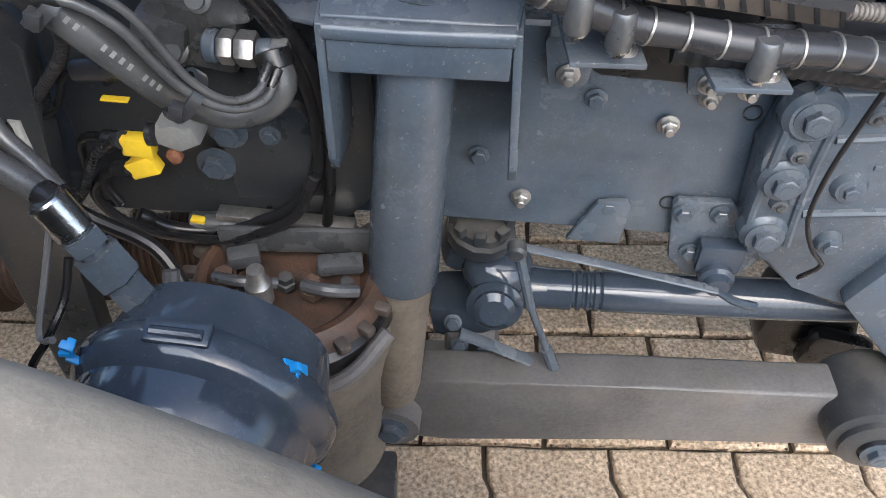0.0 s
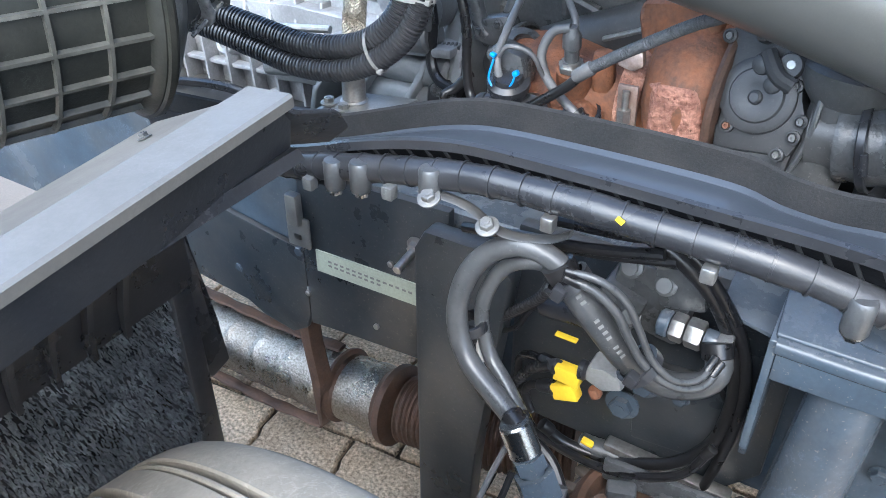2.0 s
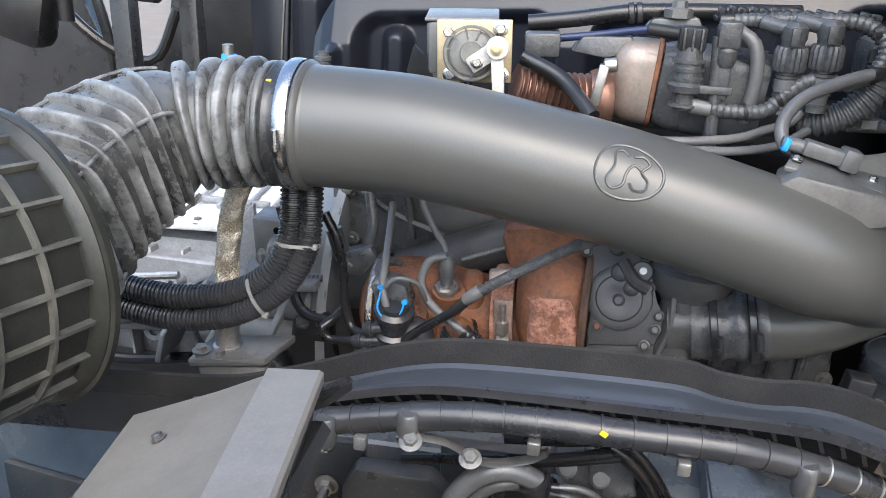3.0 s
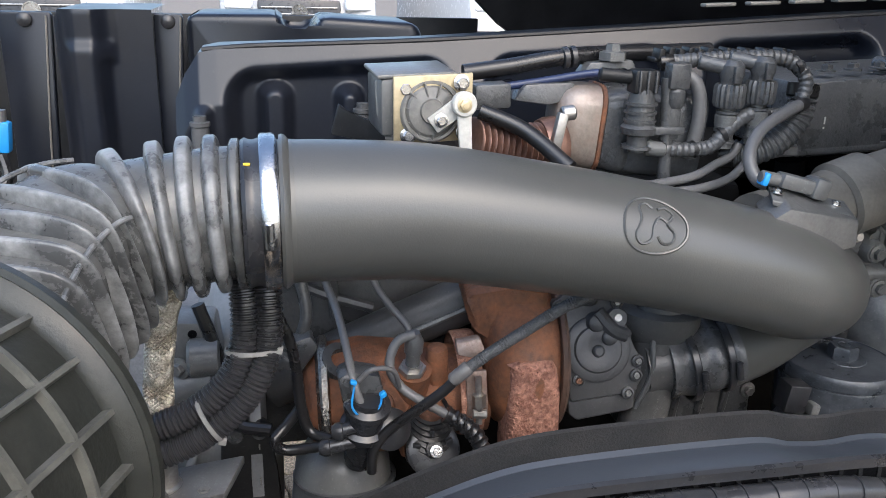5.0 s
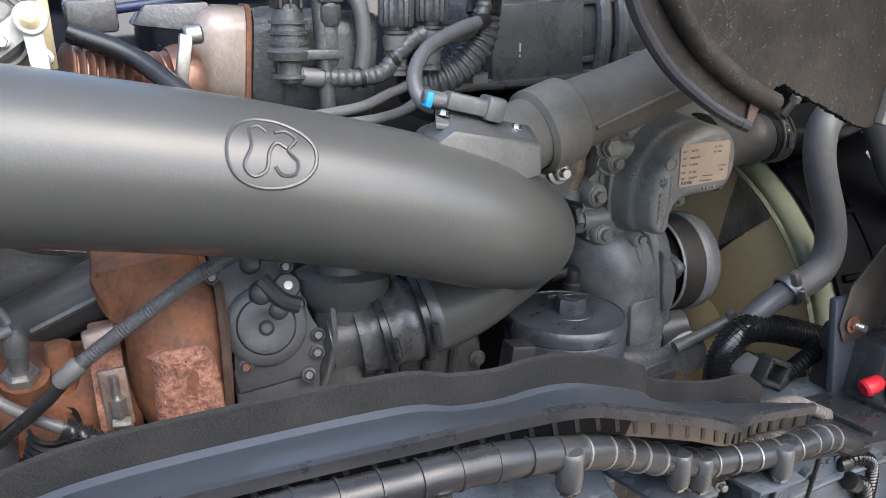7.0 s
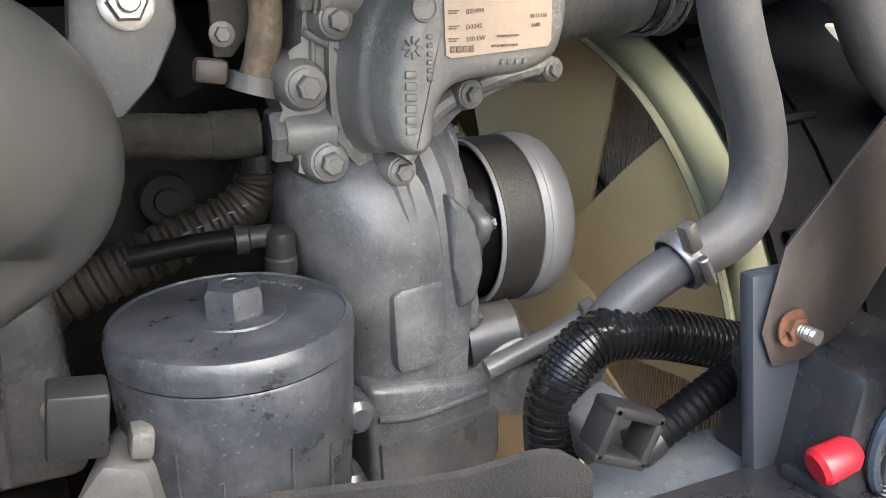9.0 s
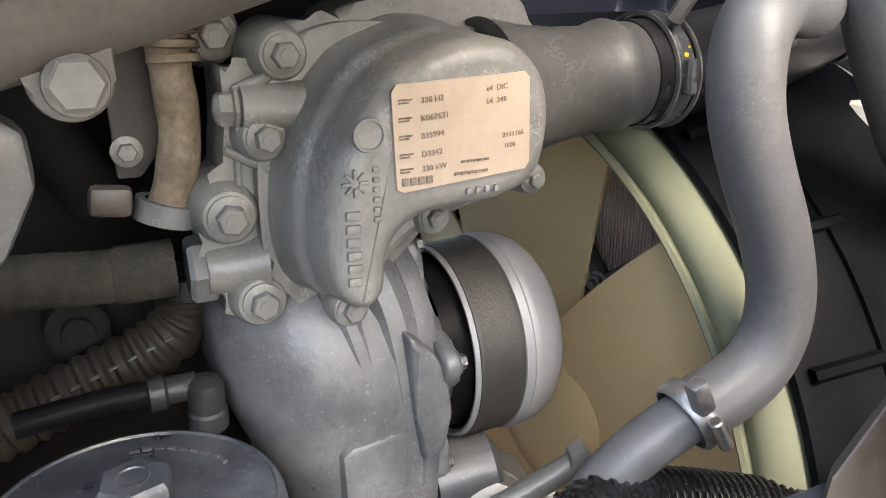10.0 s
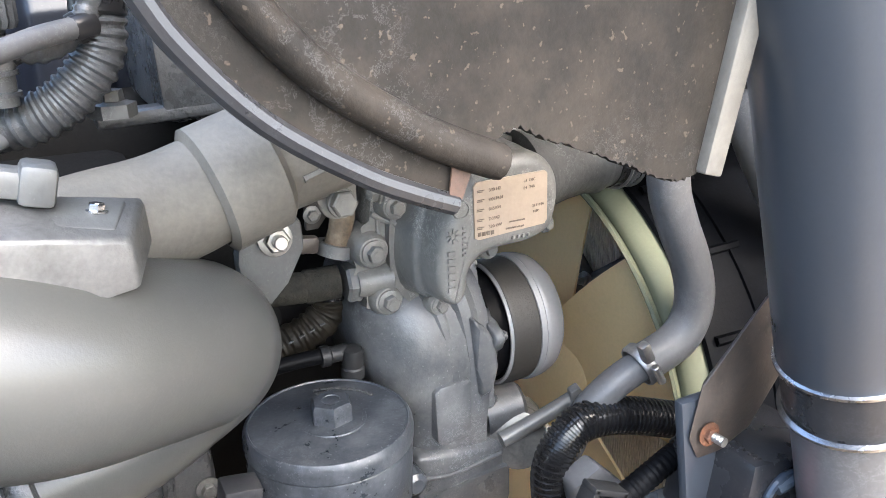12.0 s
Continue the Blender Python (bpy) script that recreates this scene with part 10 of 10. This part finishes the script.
        box(bm, (x, y, z), (0.05, 0.012, 0.008), (0, 20, -30), 0.002)
        part("clip", bm, engine_dark, sp)


def front_mount():
    b = thing("cab_mount", (0.47, 0.69, 0.68), "grey and brown steel cab mount with a rusty bolt", "mount")
    bm = B()
    prism(bm, [(0.428, 0.694, 0.845), (0.465, 0.694, 0.845), (0.500, 0.694, 0.68), (0.455, 0.694, 0.68)], (0.0, 0.012, 0), 0.004)
    part("strap", bm, shelf_mat, b)
    bm = B()
    prism(bm, [(0.445, 0.69, 0.86), (0.435, 0.69, 0.81), (0.448, 0.69, 0.785), (0.475, 0.69, 0.785), (0.51, 0.69, 0.80), (0.60, 0.69, 0.93), (0.66, 0.69, 1.03), (0.60, 0.69, 1.0), (0.51, 0.69, 0.925)], (0.01, 0.008, 0), 0.003)
    part("arm", bm, surf("brown_dirty_steel", (0.040, 0.031, 0.025), 0.5, dust=(0.13, 0.10, 0.078), amount=0.6, dscale=14, speck=0.4, scuff=0.5), b, "brown dirty steel arm")
    put("bolt", hex_bolt_mesh("bolt_rusty", 0.0075, 0.006, rust, flange=1.5, stud=0.0), b, (0.455, 0.686, 0.812), (0, -1, 0.05))
    bm = B()
    tube(bm, [(0.4555, 0.682, 0.812), (0.4565, 0.669, 0.8122)], 0.0042, 12, 0.0007, corr(0.0018, 0.07))
    part("stud", bm, zinc, b, "bright threaded stud")
    bm = B()
    box(bm, (0.53, 0.70, 0.735), (0.12, 0.10, 0.10), (0, 8, 0), 0.010)
    box(bm, (0.60, 0.69, 0.70), (0.12, 0.06, 0.12), (0, 20, 0), 0.010)
    blk = part("block", bm, plastic, b)
    bm = B()
    tube(bm, [(0.515 + 0.027 * math.cos(k * math.pi / 9), 0.646, 0.742 + 0.033 * math.sin(k * math.pi / 9)) for k in range(19)], 0.004, 8, 0.005)
    part("opening_rim", bm, gloss_grey, blk)
    bm = B()
    lathe(bm, (0.515, 0.652, 0.742), (0, -1, 0), [(0, 0.026), (0.003, 0.024), (0.001, 0.0)], 24, caps=False)
    part("grit_fill", bm, dusty_grey, blk, "gritty dirt in the opening")
    bm = B()
    tube(bm, [(0.50, 0.645, 0.765), (0.545, 0.64, 0.775), (0.575, 0.64, 0.75), (0.57, 0.64, 0.70)], 0.006, 10, 0.006)
    part("handle", bm, chassis, b)
    r = thing("electric_plug", (0.465, 0.655, 0.73), "red battery cap beside the mount", "cap")
    bm = B()
    lathe(bm, (0.452, 0.655, 0.738), (1, -0.2, 0.35), [(0, 0.009), (0.003, 0.0115), (0.022, 0.0105), (0.027, 0.007)], 20)
    part("cap", bm, red, r, "bright red plastic cap")
    for pts, rr in (([(0.38, 0.64, 0.70), (0.42, 0.635, 0.685), (0.46, 0.635, 0.68), (0.49, 0.64, 0.70), (0.51, 0.65, 0.73)], 0.007), ([(0.40, 0.63, 0.66), (0.43, 0.625, 0.665), (0.46, 0.63, 0.64), (0.47, 0.635, 0.58)], 0.0085), ([(0.41, 0.62, 0.64), (0.44, 0.62, 0.62), (0.45, 0.62, 0.56)], 0.010)):
        bm = B()
        tube(bm, pts, rr, 12, 0.0013, corr(0.0052, 0.09))
        hose_thing("wire_loom", bm, pts, rr, gloss_black, "thin black corrugated loom by the cab mount", "cable")
    bm = B()
    prism(bm, [(0.40, 0.80, 0.70), (0.425, 0.79, 0.725), (0.46, 0.79, 0.69), (0.45, 0.79, 0.66), (0.41, 0.80, 0.66)], (0.0, 0.03, 0.0), 0.005)
    solo("hose_bracket", bm, hose_grey, "small grey bracket below the corrugated hose", "bracket")
    # cab: shield that hangs into view, strut and the tilted underside
    cab = thing("tilted_cab", (0.6, 1.2, 1.0), "dirty black underside of the tilted driver's cab", "cab")
    bm = B()
    rnd = random.Random(5)
    smooth = [(-0.045, 1.45), (-0.032, 1.36), (-0.012, 1.265), (0.016, 1.200), (0.036, 1.170), (0.067, 1.139), (0.110, 1.111), (0.141, 1.096), (0.163, 1.087)]
    torn = [(0.168, 1.098), (0.174, 1.112), (0.187, 1.118), (0.205, 1.124), (0.222, 1.114), (0.240, 1.108), (0.258, 1.102), (0.275, 1.094), (0.290, 1.089), (0.305, 1.081), (0.320, 1.076), (0.334, 1.074), (0.346, 1.079)]
    fine = []
    for (x0, z0), (x1, z1) in zip(torn, torn[1:]):
        for k in range(8):
            fine.append((x0 + (x1 - x0) * k / 8, z0 + (z1 - z0) * k / 8 + rnd.uniform(-0.0013, 0.0013)))
    edge = smooth + fine + [(0.352, 1.085), (0.371, 1.176), (0.40, 1.32), (0.43, 1.45)]
    prism(bm, [(x, 0.598 + (x * 0.06), z) for x, z in edge], (0.0, 0.010, 0.0), 0.0)
    sh = part("shield", bm, flap_mat, cab, "dirty brown-black moulded shield")
    bm = B()
    tube(bm, [(x + 0.026, 0.595 + x * 0.06, z + 0.020) for x, z in smooth[1:]], 0.010, 12, 0.008)
    part("bead", bm, flap_mat, sh)
    bm = B()
    tube(bm, [(x, 0.598 + x * 0.06, z) for x, z in smooth], 0.006, 10, 0.008)
    part("rim", bm, plastic, sh)
    bm = B()
    prism(bm, [(0.343, 0.622, 1.078), (0.358, 0.622, 1.074), (0.440, 0.622, 1.44), (0.420, 0.622, 1.44)], (0.0, -0.012, 0.0), 0.002)
    part("edge_profile", bm, pipe_grey, sh, "pale worn metal edge profile")
    bm = B()
    prism(bm, [(0.158, 0.6055, 1.092), (0.166, 0.606, 1.090), (0.172, 0.606, 1.105), (0.176, 0.606, 1.118), (0.168, 0.606, 1.120), (0.160, 0.6055, 1.108)], (0, -0.0015, 0))
    part("rust_spot", bm, rust_dark, sh)
    bm = B()
    prism(bm, [(1.25, 0.10, 1.20), (1.30, 0.10, 1.23), (0.50, 0.10, 3.2), (0.45, 0.10, 3.18)], (0, 2.62, 0), 0.0)
    part("floor", bm, cab_mat, cab)
    bm = B()
    prism(bm, [(1.30, 0.10, 1.23), (0.50, 0.10, 3.2), (2.2, 0.10, 3.9), (2.9, 0.10, 1.6)], (0, 2.62, 0), 0.0)
    part("cabin", bm, car_white, cab)
    bm = B()
    box(bm, (1.30, 1.30, 0.62), (0.12, 1.5, 0.16), bev=0.01)
    part("front_beam", bm, chassis_dark, cab)
    bm = B()
    box(bm, (1.42, 1.55, 0.96), (0.04, 2.3, 0.46), bev=0.01)
    part("front_panel", bm, plastic_matt, cab)
    for y in (0.72, 1.88):
        bm = B()
        box(bm, (1.30, y, 0.95), (0.10, 0.06, 0.62), bev=0.008)
        part("hinge_post", bm, chassis_dark, cab)
        bm = B()
        box(bm, (1.02, y, 0.62), (0.60, 0.07, 0.14), bev=0.006)
        part("rail_end", bm, chassis_dark, cab)
        bm = B()
        box(bm, (1.30, y, 0.26), (0.09, 0.09, 0.58), bev=0.008)
        part("stand", bm, chassis_dark, cab)
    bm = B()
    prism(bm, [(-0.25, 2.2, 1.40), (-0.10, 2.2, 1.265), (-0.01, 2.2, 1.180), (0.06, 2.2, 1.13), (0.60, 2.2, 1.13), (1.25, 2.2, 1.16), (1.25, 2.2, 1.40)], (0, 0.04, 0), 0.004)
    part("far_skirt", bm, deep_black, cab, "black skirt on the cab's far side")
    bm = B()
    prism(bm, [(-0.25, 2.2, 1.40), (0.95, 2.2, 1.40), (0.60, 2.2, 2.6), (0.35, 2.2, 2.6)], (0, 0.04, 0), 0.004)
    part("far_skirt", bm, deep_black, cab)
    # Out-of-view panel added to shade the fan and its shroud.
    fc = thing("unseen_shade_corner", (0.95, 0.45, 0.25), "unseen dark corner panel and step added to shade the fan", "corner panel")
    bm = B()
    prism(bm, [(0.74, 0.44, 0.28), (1.25, 0.40, 0.28), (1.25, 0.40, 1.20), (0.84, 0.44, 1.20), (0.74, 0.44, 0.95)], (0, 0.03, 0), 0.01)
    part("panel", bm, plastic_matt, fc)
    bm = B()
    box(bm, (0.98, 0.50, 0.36), (0.44, 0.16, 0.03), bev=0.008)
    part("step", bm, plastic_matt, fc)
    bm = B()
    box(bm, (0.98, 0.58, 0.16), (0.05, 0.05, 0.40), bev=0.008)
    part("stay", bm, plastic_matt, fc)
    s = thing("cab_strut", (0.58, 0.60, 0.50), "dark blue-grey cab strut with a pale lower tube", "strut")
    top, dn = Vector((0.503, 0.60, 0.92)), Vector((-0.29, 0.0, 1.0)).normalized()
    bm = B()
    lathe(bm, top, dn, [(-0.01, 0.052), (0.0, 0.055), (0.7, 0.055)], 40)
    part("cylinder", bm, shelf_mat, s)
    bm = B()
    lathe(bm, top - dn * 0.055, dn, [(0, 0.053), (0.058, 0.0535)], 40)
    part("band", bm, plastic, s)
    for k in (-0.004, -0.052):
        bm = B()
        lathe(bm, top + dn * k, dn, [(-0.001, 0.0535), (0.0005, 0.0575), (0.003, 0.0575), (0.0045, 0.0535)], 40, caps=False)
        part("wire_ring", bm, steel, s, "bright wire ring")
    bm = B()
    lathe(bm, top - dn * 0.05, -dn, [(0, 0.049), (0.42, 0.049)], 36)
    part("lower_tube", bm, hose_grey, s)
    bm = B()
    box(bm, (0.628, 0.635, 0.50), (0.10, 0.10, 0.10), bev=0.01)
    part("foot", bm, chassis_dark, s)


# ---- far side and the yard ----
def far_side():
    def soft(v):
        v = max(0.0, min(1.0, v))
        return v * v * (3 - 2 * v)

    def rbox(x, z, x0, x1, z0, z1, r):
        """Signed distance from a rounded rectangle."""
        dx, dz = abs(x - (x0 + x1) / 2) - (x1 - x0) / 2 + r, abs(z - (z0 + z1) / 2) - (z1 - z0) / 2 + r
        return math.hypot(max(dx, 0), max(dz, 0)) + min(max(dx, dz), 0) - r

    def moulded(bm, x0, x1, nx, low, high, nz, depth, thick):
        """A moulded sheet: its face bulges and sinks with depth(x, z)."""
        rows = []
        for i in range(nx + 1):
            x = x0 + (x1 - x0) * i / nx
            col = []
            for j in range(nz + 1):
                z = low(x) + (high(x) - low(x)) * j / nz
                col.append(bm.verts.new((x, depth(x, z), z)))
            col.append(bm.verts.new((x, depth(x, high(x)) + thick, high(x) + 0.002)))
            rows.append(col)
        for a, c in zip(rows, rows[1:]):
            for j in range(len(a) - 1):
                bm.faces.new((a[j], c[j], c[j + 1], a[j + 1]))

    def line(pts):
        def at(x):
            for (xa, za), (xb, zb) in zip(pts, pts[1:]):
                if x <= xb:
                    return za + (zb - za) * (x - xa) / (xb - xa)
            return pts[-1][1]
        return at
    t = thing("side_shield", (0.0, 1.15, 0.95), "glossy blue-black moulded shield along the far side of the engine", "shield")
    top = line([(-0.76, 1.13), (-0.745, 1.165), (-0.725, 1.195), (-0.70, 1.200), (-0.40, 1.212), (-0.05, 1.235), (0.35, 1.262), (0.75, 1.285)])

    def face(x, z):
        y = 1.150 + 0.42 * max(0.0, z - (top(x) - 0.075))
        for xa, xb in ((-0.695, -0.355), (-0.315, -0.005), (0.04, 0.36), (0.40, 0.74)):
            mid = (xa + xb) / 2
            k = soft(-rbox(x, z, xa, xb, 0.98, top(mid) - 0.018 + (x - mid) * 0.065, 0.05) / 0.030)
            y += (1.192 - y) * k
        for xa, xb, za in ((-0.650, -0.590, 1.160), (-0.538, -0.486, 1.155), (-0.737, -0.703, 1.128)):
            k = soft(-rbox(x, z, xa, xb, 0.95, za, (xb - xa) / 2 - 0.001) / 0.022)
            y -= 0.030 * k
        return y
    bm = B()
    moulded(bm, -0.76, 0.75, 520, lambda x: 1.02, top, 80, face, 0.10)
    part("wall", bm, shield_black, t)
    bm = B()
    tube(bm, [(x, face(x, top(x)) + 0.006, top(x) + 0.002) for x in [-0.72 + 0.07 * k for k in range(22)]], 0.0045, 8, 0.02)
    part("rim", bm, plastic_matt, t)
    for x, z in ((-0.722, 1.118), (-0.50, 1.135)):
        bm = B()
        lathe(bm, (x, 1.105, z - 0.06), (0, 0, 1), [(0, 0.013), (0.045, 0.012), (0.047, 0.014), (0.052, 0.014), (0.053, 0.009), (0.06, 0.009)], 12)
        part("stud", bm, engine_dark, t, "dark stud with a bolt head")
    for x in (0.10, 0.18, 0.26, 0.34, 0.42):
        bm = B()
        box(bm, (x, 1.24, 1.268 + x * 0.05), (0.055, 0.02, 0.006), (0, -3, 0), 0.002)
        part("clip", bm, alu_trim, t, "pale clip on the rim")
    f = thing("far_mudguard", (-0.9, 2.1, 0.3), "glossy black plastic mudguard on the far side of the truck", "mudguard")
    bm = B()
    prism(bm, xz([(-0.835, 0.3), (-0.835, 1.18), (-0.82, 1.197), (-0.61, 1.199), (-0.597, 1.19), (-0.586, 1.155), (-0.578, 1.146), (-0.53, 1.146), (-0.515, 1.16), (-0.503, 1.187), (-0.485, 1.194), (-0.25, 1.182), (-0.23, 1.155), (-0.23, 0.3)], 2.16), (0, 0.3, 0), 0.018, 3)
    part("front_half", bm, shield_black, f)

    def back(x, z):
        y = 2.10
        y -= 0.055 * soft(-rbox(x, z, -1.135, -0.985, 0.2, 1.26, 0.05) / 0.06)
        y += 0.016 * soft(-rbox(x, z, -1.11, -0.99, 1.112, 1.26, 0.03) / 0.03)
        y += 0.020 * soft(-rbox(x, z, -1.035, -0.985, 0.2, 1.10, 0.025) / 0.03)
        return y
    bm = B()
    moulded(bm, -1.128, -0.906, 60, lambda x: 0.3, lambda x: 1.208 - 0.02 * soft((-1.112 - x) / 0.016), 120, back, 0.30)
    part("rear_half", bm, shield_black, f)
    for x0, x1, ex in ((-1.26, -1.14, -1.150), (-0.908, -0.838, -0.842)):
        bm = B()
        prism(bm, [(x0, 2.13, 0.3), (x1 - 0.05, 2.13, 0.3), (x1, 2.13, 1.19), (x1 - 0.004, 2.13, 1.197), (x0 + 0.004, 2.13, 1.197), (x0, 2.13, 1.19)], (0, 0.02, 0), 0.003)
        pst = part("post", bm, shield_black, f)
        bm = B()
        tube(bm, [(ex, 2.122, 1.19), (ex - 0.026, 2.122, 0.85), (ex - 0.04, 2.122, 0.5)], 0.0025, 6, 0.05)
        part("edge_trim", bm, alu_trim, pst, "thin pale edge")
        bm = B()
        lathe(bm, ((x0 + x1) / 2, 2.128, 1.180), (0, -1, 0.1), [(0, 0.018), (0.006, 0.017), (0.012, 0.010), (0.013, 0.0)], 18, caps=False)
        part("bolt", bm, plastic, pst)
    bm = B()
    box(bm, (-0.70, 1.88, 0.62), (0.05, 0.70, 0.05), bev=0.006)
    part("stay", bm, plastic, f)
    # Dark sheet added behind the mudguard to stand for shade in its gaps.
    bm = B()
    box(bm, (-0.80, 2.50, 0.70), (1.6, 0.02, 0.96), bev=0.004)
    part("inner_liner", bm, plastic_matt, f)
    for x in (-1.05, -0.6):
        bm = B()
        box(bm, (x, 2.28, 0.14), (0.06, 0.06, 0.36), bev=0.006)
        part("leg", bm, plastic, f)
    fp = thing("far_wing", (-1.75, 2.3, 0.0), "black plastic wing panel on the far side of the truck", "wing panel")
    bm = B()
    prism(bm, xz([(-2.3, 0.35), (-2.3, 1.25), (-2.2, 1.32), (-2.0, 1.30), (-1.87, 1.04), (-1.81, 0.88), (-1.63, 0.86), (-1.59, 1.0), (-1.56, 1.20), (-1.50, 1.20), (-1.47, 0.35)], 2.28), (0, 0.05, 0), 0.008)
    part("panel", bm, plastic, fp)
    for x in (-2.2, -1.55):
        bm = B()
        box(bm, (x, 2.32, 0.20), (0.05, 0.05, 0.40), bev=0.006)
        part("leg", bm, plastic, fp)
    for pts in ([(-2.0, 2.2, 1.30), (-1.9, 2.15, 1.1), (-1.75, 2.15, 0.95), (-1.6, 2.18, 0.9), (-1.52, 2.2, 1.05)], [(-1.9, 2.2, 1.28), (-1.78, 2.16, 1.15), (-1.72, 2.16, 0.9), (-1.75, 2.16, 0.7)]):
        bm = B()
        tube(bm, pts, 0.016, 10, 0.03)
        part("hose", bm, rubber, fp)
    v = thing("far_valve", (-1.35, 1.75, 0.9), "black coupling with a blue cap on a steel rail", "coupling")
    bm = B()
    cyl(bm, (-1.75, 1.8, 1.16), (-1.36, 1.8, 1.14), 0.035, seg=16, bev=0.005)
    cyl(bm, (-1.62, 1.8, 1.05), (-1.62, 1.8, 1.30), 0.02, seg=12)
    box(bm, (-1.78, 1.8, 1.08), (0.25, 0.1, 0.16), (0, 15, 0), 0.03)
    part("body", bm, rubber, v)
    bm = B()
    box(bm, (-1.18, 1.78, 0.965), (0.035, 0.03, 0.065), (0, 6, 0), 0.005)
    part("cap", bm, blue, v, "bright blue cap")
    bm = B()
    cyl(bm, (-1.18, 1.78, 0.995), (-1.18, 1.78, 1.02), 0.014, seg=12)
    part("neck", bm, zinc, v)
    bm = B()
    tube(bm, [(-1.18, 1.76, 0.93), (-1.17, 1.74, 0.88), (-1.22, 1.70, 0.84), (-1.30, 1.65, 0.82)], 0.012, 10, 0.02)
    part("hose", bm, rubber, v)
    bm = B()
    box(bm, (-1.40, 1.70, 0.80), (0.05, 0.05, 0.70), bev=0.006)
    part("stand", bm, plastic, v)
    bm = B()
    box(bm, (-1.40, 1.64, 0.60), (0.06, 0.18, 0.06), bev=0.006)
    part("arm", bm, plastic, v)
    bm = B()
    box(bm, (-1.33, 1.9, 0.64), (0.05, 0.04, 1.28), bev=0.005)
    solo("upright_post", bm, plastic, "black upright post on the far side", "post")


def van(at, paint, label, turn=0.0, grille=True):
    x, y = at
    v = thing("parked_van", (x, y, -0.03), label, "van", group="vehicles parked in the yard")
    M = Matrix.Translation((x, y, 0)) @ pose(0, 0, 0, 0, 0, turn)

    def moved(bm):
        bmesh.ops.transform(bm, matrix=M, verts=bm.verts[:])
        return bm
    bm = B()
    side = [(0.0, 0.28), (-0.02, 0.75), (0.10, 1.02), (0.85, 1.20), (1.55, 1.95), (4.6, 2.05), (4.7, 0.28)]
    prism(bm, [(-0.95, a, b) for a, b in side], (1.9, 0, 0), 0.05)
    part("body", moved(bm), paint, v)
    bm = B()
    prism(bm, [(-0.80, 0.92, 1.25), (0.80, 0.92, 1.25), (0.72, 1.50, 1.87), (-0.72, 1.50, 1.87)], (0, -0.02, 0.015), 0.004)
    part("windscreen", moved(bm), glass, v)
    bm = B()
    box(bm, (0, -0.03, 0.80), (1.0, 0.06, 0.30), (-8, 0, 0), 0.05)
    gr = part("grille", moved(bm), plastic, v)
    for z in (0.70, 0.78, 0.86):
        bm = B()
        box(bm, (0, -0.065, z), (0.92, 0.012, 0.02), bev=0.004)
        part("bar", moved(bm), steel, gr)
    bm = B()
    lathe(bm, (0, -0.07, 0.80), (0, -1, 0), [(0, 0.10), (0.015, 0.10), (0.015, 0.085), (0.005, 0.08)], 24)
    part("badge", moved(bm), steel, gr, "plain round bright badge")
    for s in (-1, 1):
        bm = B()
        box(bm, (s * 0.72, 0.02, 0.90), (0.34, 0.12, 0.16), (-15, 0, s * 12), 0.04)
        part("headlight", moved(bm), surf("headlight_glass", (0.7, 0.72, 0.75), 0.1), v)
        bm = B()
        lathe(bm, (s * 0.95, 0.75, 0.33), (-s, 0, 0), [(0, 0.30), (0.02, 0.34), (0.2, 0.34), (0.21, 0.2)], 24)
        part("wheel", moved(bm), rubber, v)
    bm = B()
    box(bm, (0, -0.06, 0.45), (1.8, 0.14, 0.26), bev=0.05)
    part("bumper", moved(bm), plastic_matt, v)


# Unseen wall added to keep sun off the pavers behind the mudguard.
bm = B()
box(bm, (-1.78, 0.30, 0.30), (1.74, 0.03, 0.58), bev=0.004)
solo("wall_rear", bm, plastic_matt, "unseen dark wall added to shade the ground behind the mudguard", "panel", kind="structure")
chassis_rails()
support_bracket()
shock_absorber()
axle_parts()
air_spring()
brake_chamber()
tyre()
exhaust()
mudguard()
valve_area()
tunnel_panel()
conduit()
air_intake()
turbo()
gearbox()
engine_block()
FAN = (1.1647, 0.608, 0.3466)
pump_and_fan()
front_mount()
far_side()
van((-0.3, 10.5), car_grey, "grey van parked across the yard")
van((2.9, 11.0), car_white, "white van parked across the yard", 4)
van((6.2, 11.0), car_red, "red van parked across the yard", -3)
van((-3.2, 10.0), car_white, "white van parked across the yard", 2)
lay_pavers()
